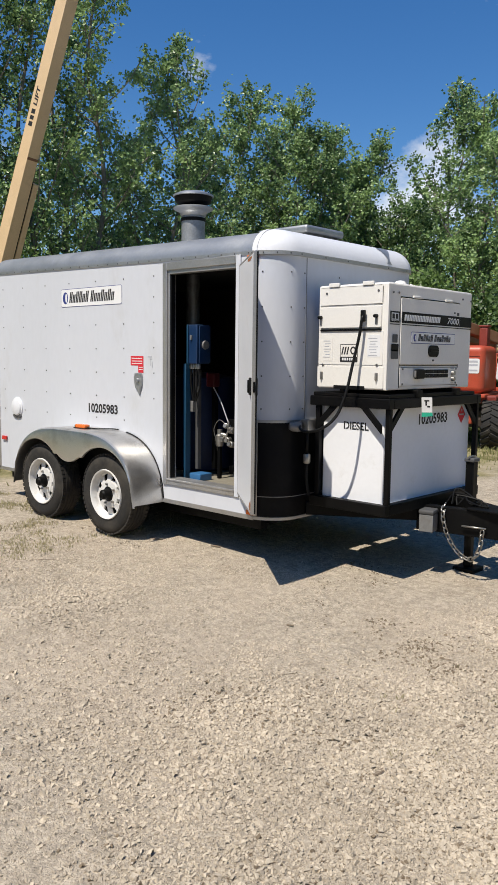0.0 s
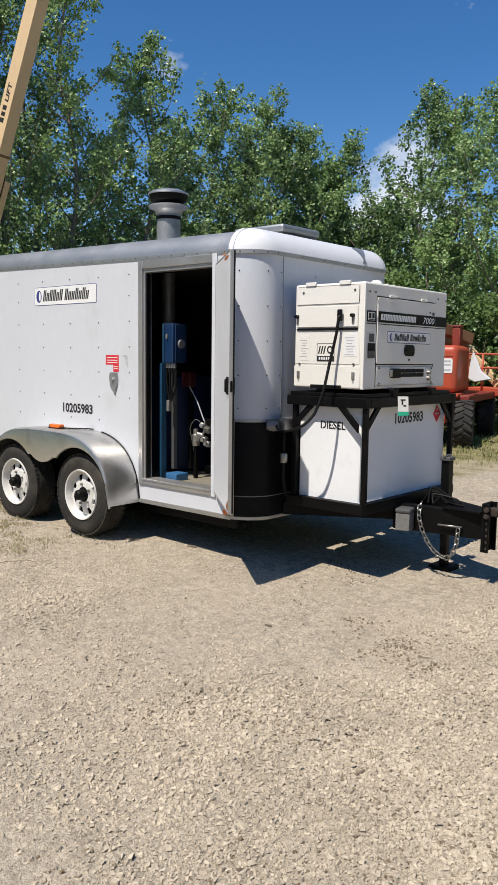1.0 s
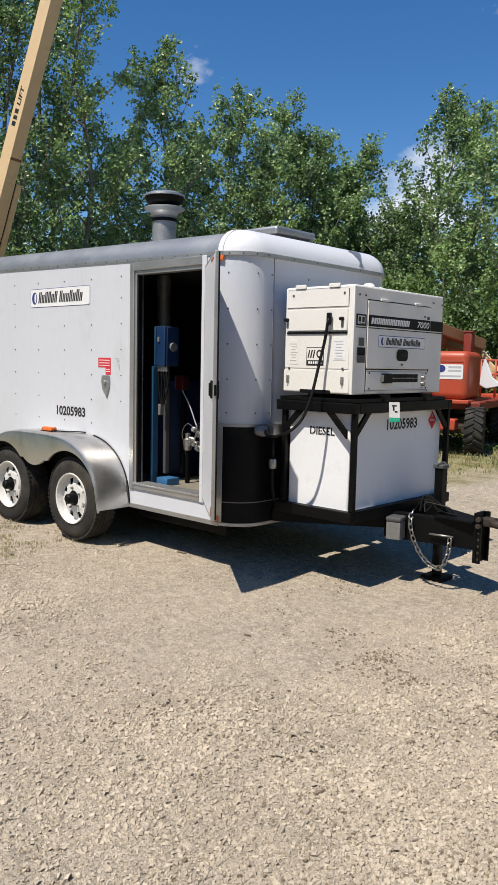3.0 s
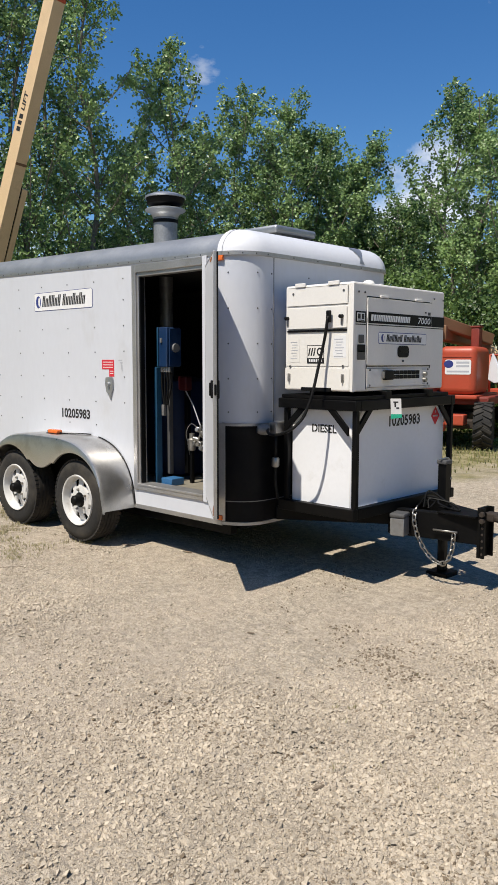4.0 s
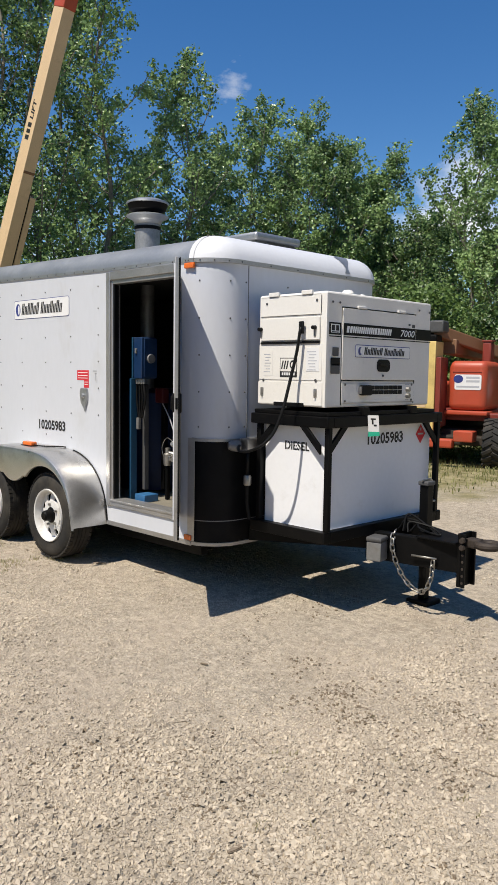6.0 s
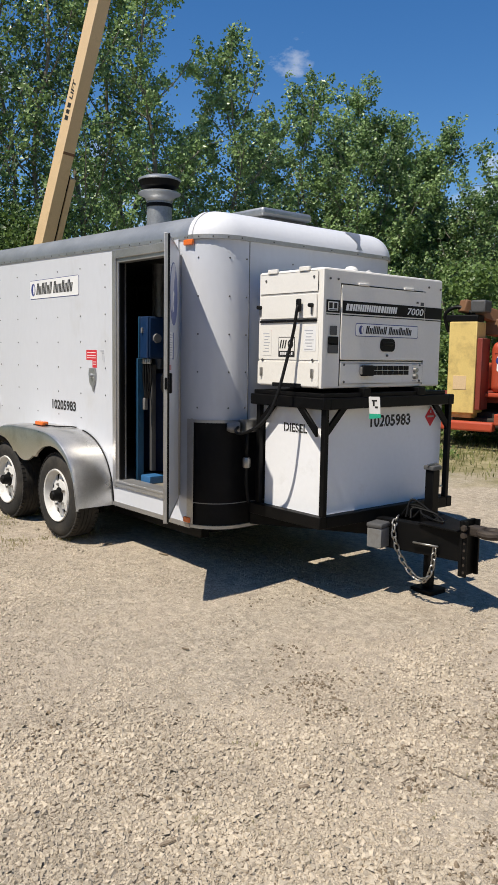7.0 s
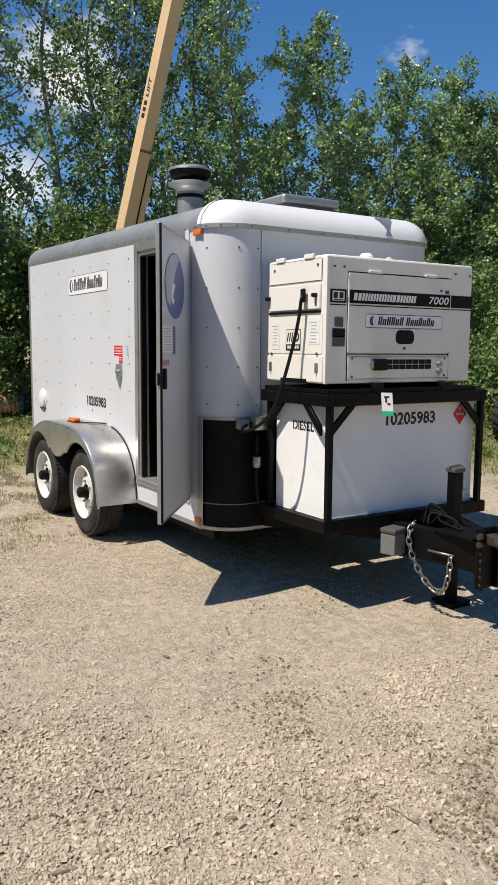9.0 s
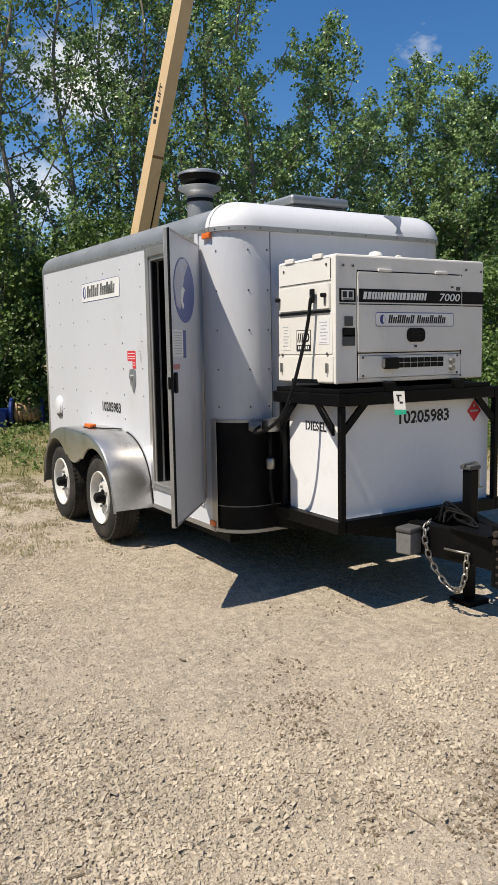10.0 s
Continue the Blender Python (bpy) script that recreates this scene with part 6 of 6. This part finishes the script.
for i, (x, y, l, a) in enumerate(((-2.094, 3.07, 0.075, -20), (-1.277, 3.585, 0.13, 15), (-1.36, 3.42, 0.08, 80), (-1.99, 3.68, 0.06, 40), (-1.2, 3.9, 0.09, -35), (-2.02, 4.19, 0.07, 10), (-5.06, 3.16, 0.2, 50))):
    twig(x, y, l, a, 950 + i)
bz = bumpy_z(-1.518, 3.94)
solo("wrapper", slab([(-0.016, -0.008), (0.0, -0.012), (0.015, -0.005), (0.017, 0.007), (0.003, 0.012), (-0.014, 0.008)], 0.01, Matrix.Translation((-1.51, 3.94, bz + 0.004)) @ pose(0, 0, 0, 8, -6, 40) @ Matrix.Diagonal((0.55, 0.55, 0.6, 1)), None, 0.001), "deep_blue", (-1.518, 3.94, bz), "small crumpled dark blue wrapper on the gravel", "wrapper")


# ---- trees, bushes and grass ----
def blades(c, size, rng, droop=0.3, face=(0.5, -1.3, 0.45)):
    """Corners and faces of folded, diamond-shaped leaves about the centres c."""
    n = len(c)
    s = size * rng.uniform(0.55, 1.3, n)
    d = rng.normal(0, 1, (n, 3))
    d[:, 2] = d[:, 2] * 0.7 - droop
    d /= np.linalg.norm(d, axis=1)[:, None]
    u = rng.normal(0, 1, (n, 3)) + np.array(face)
    e = np.cross(u, d)
    e /= np.linalg.norm(e, axis=1)[:, None] + 1e-9
    nn = np.cross(d, e)
    d, e, nn = d * s[:, None] * 0.55, e * s[:, None] * 0.44, nn * s[:, None] * 0.1
    v = np.stack([c - d, c - d * 0.1 + e + nn, c + d, c - d * 0.1 - e + nn], 1).reshape(-1, 3)
    i = 4 * np.arange(n)[:, None]
    return v, np.concatenate([i + np.array([0, 1, 2]), i + np.array([0, 2, 3])], 0)


def leaves(name, centres, spread, count, size, seed, droop=0.3):
    """Leaf blades in round clumps about the centres, in one mesh."""
    rng = np.random.default_rng(seed)
    n = len(centres) * count
    q = rng.normal(0, 1, (n, 3))
    q /= np.linalg.norm(q, axis=1)[:, None]
    c = np.repeat(np.asarray(centres), count, 0) + q * (np.repeat(np.asarray(spread), count) * 1.9 * rng.random(n) ** 0.5)[:, None]
    return raw_mesh(name, *blades(c, size, rng, droop))


def spray_leaves(name, sprays, count, width, size, seed):
    """Leaf blades strung along twigs, denser towards their ends."""
    rng = np.random.default_rng(seed)
    a, b = np.array([q[0] for q in sprays]), np.array([q[1] for q in sprays])
    n = len(a) * count
    u = rng.random(n) ** 0.7
    c = np.repeat(a, count, 0) * (1 - u)[:, None] + np.repeat(b, count, 0) * u[:, None]
    c += rng.normal(0, 1, (n, 3)) * (width * (1.15 - 0.6 * u))[:, None]
    return raw_mesh(name, *blades(c, size, rng))


def polar(yaw, r):
    return -math.sin(radians(yaw)) * r, math.cos(radians(yaw)) * r


def tree(yaw, r, height, radius, seed, limbs=28, twigs=9, per=56, low=0.08, size=0.088):
    """A poplar: a swaying trunk, steeply rising limbs, and leafy twigs all along them."""
    rng = random.Random(seed)
    x0, y0 = polar(yaw, r)
    z0 = ground_z(x0, y0) - 0.05
    base = Vector((x0, y0, z0))
    t = thing("poplar_tree", base, "tall green poplar tree with a loose upright crown", "tree", "trees behind the yard")
    spine = smooth_path([base + Vector((0.03 * k * math.sin(k * 1.7 + seed), 0.03 * k * math.cos(k * 1.3 + seed), height * 0.95 * k / 9)) for k in range(10)], 4)
    n = len(spine)
    wood = tube(spine, 0.1, 8, None, True, [0.012 + 0.0066 * height * (1 - k / n) ** 1.1 for k in range(n)])
    sprays = []
    for k in range(limbs):
        h = low + (0.95 - low) * ((k + rng.random()) / limbs) ** 0.9
        p = spine[int(h * (n - 1))]
        wide = radius * (1.0 if h < 0.42 else ((1 - h) / 0.58) ** 0.7) * rng.uniform(0.55, 1.2) + 0.12
        rise = wide * rng.uniform(0.5, 1.5) + 0.25 * h
        a = k * 2.4 + rng.uniform(-0.6, 0.6)
        way = Vector((math.cos(a), math.sin(a), 0))
        pts = smooth_path([p, p + way * wide * 0.4 + Vector((0, 0, rise * 0.25)), p + way * wide * 0.75 + Vector((0, 0, rise * 0.6)), p + way * wide + Vector((0, 0, rise))], 3)
        tube(pts, 0.03, 5, wood, False, [0.009 + 0.028 * (1 - h) * (1 - j / len(pts)) for j in range(len(pts))])
        m = max(3, round(twigs * (0.35 + 0.75 * wide / radius)))
        for j in range(m):
            q = pts[min(len(pts) - 1, int((0.22 + 0.78 * (j + rng.random()) / m) * len(pts)))]
            ln = 0.4 + 0.25 * wide
            b = q + Vector((rng.uniform(-1, 1), rng.uniform(-1, 1), rng.uniform(-0.3, 1.2))) * ln
            sprays.append((q, b))
            if j % 2:
                tube([q, b], 0.01, 4, wood, False, [0.009, 0.004])
    for k in range(12):
        q = spine[int(rng.uniform(0.8, 1.0) * (n - 1))]
        sprays.append((q, q + Vector((rng.uniform(-0.3, 0.3), rng.uniform(-0.3, 0.3), rng.uniform(0.1, 0.5)))))
    part("trunk", wood, "bark", t, "grey-brown trunk and limbs")
    me = spray_leaves("crown", [(q - base, b - base) for q, b in sprays], per, 0.085 + 0.3 * size, size, seed)
    me.materials.append(M["leaf"])
    c = new("crown", me)
    c.parent = t
    tagged(c, "bright green leaves with gaps of sky")
    return t


TREES = [(48.5, 22, 10.3, 1.75), (46.4, 25, 8.9, 1.5), (43.6, 26, 10.6, 1.5), (41.9, 27, 9.4, 1.3), (40.2, 25.5, 10.2, 1.5), (38.7, 26, 9.1, 1.2), (37.2, 27, 9.4, 1.15), (35.9, 28, 8.4, 1.1), (34.8, 28, 9.5, 1.2),
         (32.4, 27, 7.0, 1.3), (29.0, 26, 10.5, 1.5), (26.9, 25, 9.6, 1.4), (23.6, 24, 10.0, 1.5), (20.0, 24, 10.0, 1.6),
         (51.3, 24, 8.4, 1.5), (53.9, 20.5, 13.0, 1.35), (56.4, 21.5, 13.2, 1.5), (58.6, 20, 13.0, 1.5), (61.0, 19.5, 12.8, 1.5)]
for i, spec in enumerate(TREES):
    tree(*spec, 11 + i, per=42 if spec[0] > 50 else 56)
# thinner crowns, through which the sky shows
for i, spec in enumerate(((63.4, 21, 12.6, 1.5), (66.0, 19.5, 13.0, 1.6), (69.6, 19, 12.4, 1.6), (73.5, 19.5, 12.4, 1.7), (78.0, 19.5, 12.0, 1.6))):
    tree(*spec, 51 + i, 26, 7, 42)
# tall trees added out of view to put the undergrowth in shade
for i, spec in enumerate(((80.5, 17.6, 12.0, 1.9), (85.0, 18.5, 12.5, 1.9), (90.0, 18.0, 12.0, 2.0), (95.5, 19.0, 12.0, 2.0))):
    tree(*spec, 61 + i, 24, 7, 32, 0.16, 0.12)
# a further row behind
for i, yaw in enumerate((18, 22, 25.5, 28, 31, 33.5, 36.3, 39, 42, 44.7, 47.3, 50, 53, 56, 59)):
    tree(yaw, 31 + (i % 3), 6.6 + 0.8 * math.sin(i * 2.1) + (3.5 if yaw > 54 else 0), 1.8, 71 + i, 22, 7, 26, 0.05, 0.15)
for i, yaw in enumerate((62.5, 66, 69.5, 73, 76.5, 80)):
    tree(yaw, 24 + (i % 2), 5.0 + 0.6 * math.sin(i * 1.7), 1.6, 171 + i, 18, 6, 24, 0.05, 0.12)


def far_woods():
    """Unseen ring of leaves, added to hold back low skylight round the yard."""
    rng = np.random.default_rng(88)
    n = 9000
    yaw, r = np.radians(rng.uniform(92, 375, n)), rng.uniform(24, 31, n)
    top = 11.0 + 2.2 * np.sin(yaw * 9.0) + 1.2 * np.sin(yaw * 23.0 + 1.0)
    c = np.stack([-np.sin(yaw) * r, np.cos(yaw) * r, top * rng.random(n) ** 0.8], 1)
    me = raw_mesh("far_woods", *blades(c, 1.0, rng, 0.1, (0, 0, 0.6)))
    me.materials.append(M["leaf_bush"])
    tagged(new("far_woods", me), "unseen ring of large green leaves that cuts low skylight", "woods", kind="stuff")


far_woods()


def bush(yaw, r, height, radius, seed, clumps=75, per=85):
    rng = random.Random(seed)
    x0, y0 = polar(yaw, r)
    z0 = ground_z(x0, y0) - 0.03
    t = thing("bush", (x0, y0, z0), "dense dark green undergrowth below the trees", "bush", "undergrowth")
    wood, centres, spread = bmesh.new(), [], []
    for k in range(9):
        a = rng.uniform(0, 2 * math.pi)
        tip = Vector((x0 + math.cos(a) * radius * rng.uniform(0.2, 0.8), y0 + math.sin(a) * radius * rng.uniform(0.2, 0.8), z0 + height * rng.uniform(0.5, 0.95)))
        tube([(x0, y0, z0), Vector((x0, y0, z0)).lerp(tip, 0.5) + Vector((0, 0, 0.1)), tip], 0.02, 5, wood, False, [0.03, 0.018, 0.008])
    for k in range(clumps):
        a, q, h = rng.uniform(0, 2 * math.pi), math.sqrt(rng.random()), rng.random() ** 0.8
        w = radius * q * math.sqrt(max(1 - h * h * 0.8, 0.1))
        centres.append((math.cos(a) * w, math.sin(a) * w, 0.1 + h * height * 0.95))
        spread.append(rng.uniform(0.1, 0.24))
    part("stems", wood, "bark", t)
    me = leaves("foliage", centres, spread, per, 0.085, seed, 0.1)
    me.materials.append(M["leaf_bush"])
    c = new("foliage", me)
    c.parent = t


for i in range(24):
    yaw = 17 + 2.85 * i
    tall = 1.5 if yaw > 58 else 0.0
    bush(yaw, 18.2 + 1.2 * math.sin(i * 1.9), 2.6 + tall + 0.9 * math.sin(i * 2.7 + 1), 1.15 + 0.2 * tall, 300 + i, 75 + round(40 * tall))


def grass(name, places, height, seed, label, material="grass", thin=1.0):
    rng = np.random.default_rng(seed)
    n = len(places)
    h = height * rng.uniform(0.4, 1.3, n)
    a = rng.uniform(0, 2 * np.pi, n)
    w = (0.004 + 0.006 * rng.random(n)) * thin
    side = np.stack([np.cos(a) * w, np.sin(a) * w, np.zeros(n)], 1)
    b = a + np.pi / 2 + rng.normal(0, 0.6, n)
    bend = np.stack([np.cos(b), np.sin(b), np.zeros(n)], 1) * (h * rng.uniform(0.1, 0.9, n))[:, None]
    mid = places + bend * 0.35 + np.stack([0 * h, 0 * h, h * 0.6], 1)
    tip = places + bend + np.stack([0 * h, 0 * h, h], 1)
    v = np.stack([places - side, places + side, mid + side * 0.7, mid - side * 0.7, tip], 1).reshape(-1, 3)
    i = 5 * np.arange(n)[:, None]
    f = np.concatenate([i + np.array(q) for q in ([0, 1, 2], [0, 2, 3], [3, 2, 4])], 0)
    me = raw_mesh(name, v, f)
    me.materials.append(M[material])
    return tagged(new(name, me), label, "grass", kind="stuff")


rng = np.random.default_rng(5)
gp = []
for _ in range(100000):
    x, y = rng.uniform(-20, -3), rng.uniform(1.5, 22)
    edge_n = noise.noise((x * 0.9, y * 0.9, 3.1)) * 0.5 + noise.noise((x * 2.7, y * 2.7, 1.1)) * 0.3
    d = -1.55 * x + y + 5.0 * edge_n
    if d > 17.4 + rng.uniform(0, 4.0) and math.hypot(x, y) < 19.5 and rng.random() < 0.85:
        gp.append((x, y, bumpy_z(x, y)))
grass("grass", np.array(gp), 0.075, 6, "thin yellow-green grass at the edge of the gravel")
tufts, wide = [], []
for q in gp[::9]:
    if noise.noise((q[0] * 0.8, q[1] * 0.8, 9.0)) > (-0.12 if q[0] < -8 else 0.3):
        tufts.append((q[0], q[1], q[2] + 0.03 + 0.05 * rng.random()))
        wide.append(0.03 + 0.06 * rng.random())
me = leaves("weed_cover", tufts, wide, 14, 0.055, 77, -0.2)
me.materials.append(M["weed_leaf"])
tagged(new("weed_cover", me), "low leafy weeds in the grass behind the gravel", "weeds", kind="stuff")

# ---- gravel ----
def packed(x, y):
    """How far the fine, driven-over ground beside the trailer takes over from loose stones: 0 to 1."""
    u, v = (x + 3.5) / 1.7, (y - 3.65) / 0.85
    d = math.sqrt(u * u + v * v) + 0.45 * noise.noise((x * 1.1, y * 1.1, 6.0)) + 0.2 * noise.noise((x * 3.3, y * 3.3, 8.0))
    under = 1.0 if SIDE - 0.25 < y < FAR and x < -2.2 else 0.0
    return max(under, min(1.0, max(0.0, (1.25 - d) / 0.45)))


rng = np.random.default_rng(9)
pl, sz = [], []
while len(pl) < 140000:
    k = rng.random()
    r, yaw = 1.95 + 5.2 * rng.random() ** 1.45, radians(43 + 16 * k + rng.uniform(-21, 21))
    x, y = 0.6 * k - math.sin(yaw) * r, 1.8 * k + math.cos(yaw) * r
    p = noise.noise((x * 0.8, y * 0.8, 0.0)) + 0.6 * noise.noise((x * 2.3, y * 2.3, 2.0))
    g = packed(x, y)
    shaded = SIDE + 0.1 < y < FAR and x < -2.4
    if rng.random() > (0.78 + 0.35 * p) * (1 - 0.3 * g) * (0.12 if shaded else 1.0):
        continue
    s = (0.0049 + 0.0022 * p) * (1 - 0.2 * g) * math.exp(0.6 * rng.normal())
    s = min(max(s, 0.003), 0.018 - 0.008 * g)
    pl.append((x, y, bumpy_z(x, y) + s * 0.16))
    sz.append(s)
me = stone_mesh("gravel", np.array(pl), np.array(sz), 12)
me.materials.append(M["stone"])
tagged(new("gravel", me), "loose crushed limestone gravel over the yard", "gravel", kind="stuff")

# dark clods and bits of dead leaf among the stones
rng = np.random.default_rng(21)
pl, sz = [], []
while len(pl) < 8200:
    r, yaw = 1.9 + 5.0 * rng.random(), radians(rng.uniform(12, 62))
    x, y = -math.sin(yaw) * r + rng.uniform(-0.3, 1.5), math.cos(yaw) * r + rng.uniform(-0.3, 1.1)
    if len(pl) > 3600:
        x, y = -1.5 + 0.65 * rng.normal(), 3.65 + 0.6 * rng.normal()
    p = noise.noise((x * 1.1, y * 1.1, 7.0)) + 0.7 * noise.noise((x * 4.1, y * 4.1, 3.0)) + 0.25 * (x + 2.0)
    if p < (0.22 if len(pl) <= 3600 else -0.1) + 0.4 * rng.random():
        continue
    s = 0.0036 + 0.0095 * rng.random() ** 2.2
    pl.append((x, y, bumpy_z(x, y) + s * 0.3))
    sz.append(s)
me = stone_mesh("dirt_clods", np.array(pl), np.array(sz), 33)
me.materials.append(M["clod"])
tagged(new("dirt_clods", me), "small dark clods and dead leaf bits on the gravel", "clods", kind="stuff")
# a few sprigs of weed in the gravel
gp = []
for _ in range(45):
    x, y = rng.uniform(-2.0, -0.2), rng.uniform(2.6, 4.6)
    for _k in range(int(rng.integers(5, 14))):
        u, v = x + rng.normal(0, 0.012), y + rng.normal(0, 0.012)
        gp.append((u, v, bumpy_z(u, v)))
verge = []
for _ in range(1500):
    x, y = -5.2 - 3.6 * rng.random() ** 0.8, rng.uniform(2.5, 4.3)
    if noise.noise((x * 1.6, y * 1.6, 4.0)) + 0.4 * noise.noise((x * 5.0, y * 5.0, 2.0)) < 0.15 - 0.16 * (-5.6 - x):
        continue
    for _k in range(int(rng.integers(6, 20))):
        u, v = x + rng.normal(0, 0.035), y + rng.normal(0, 0.035)
        verge.append((u, v, bumpy_z(u, v)))
grass("verge_grass", np.array(verge), 0.026, 46, "low patchy dry grass beside the trailer wheels", "dry_weed", 0.5)
grass("weeds", np.array(gp), 0.02, 44, "small dry sprigs of weed in the gravel", "dry_weed", 0.3)
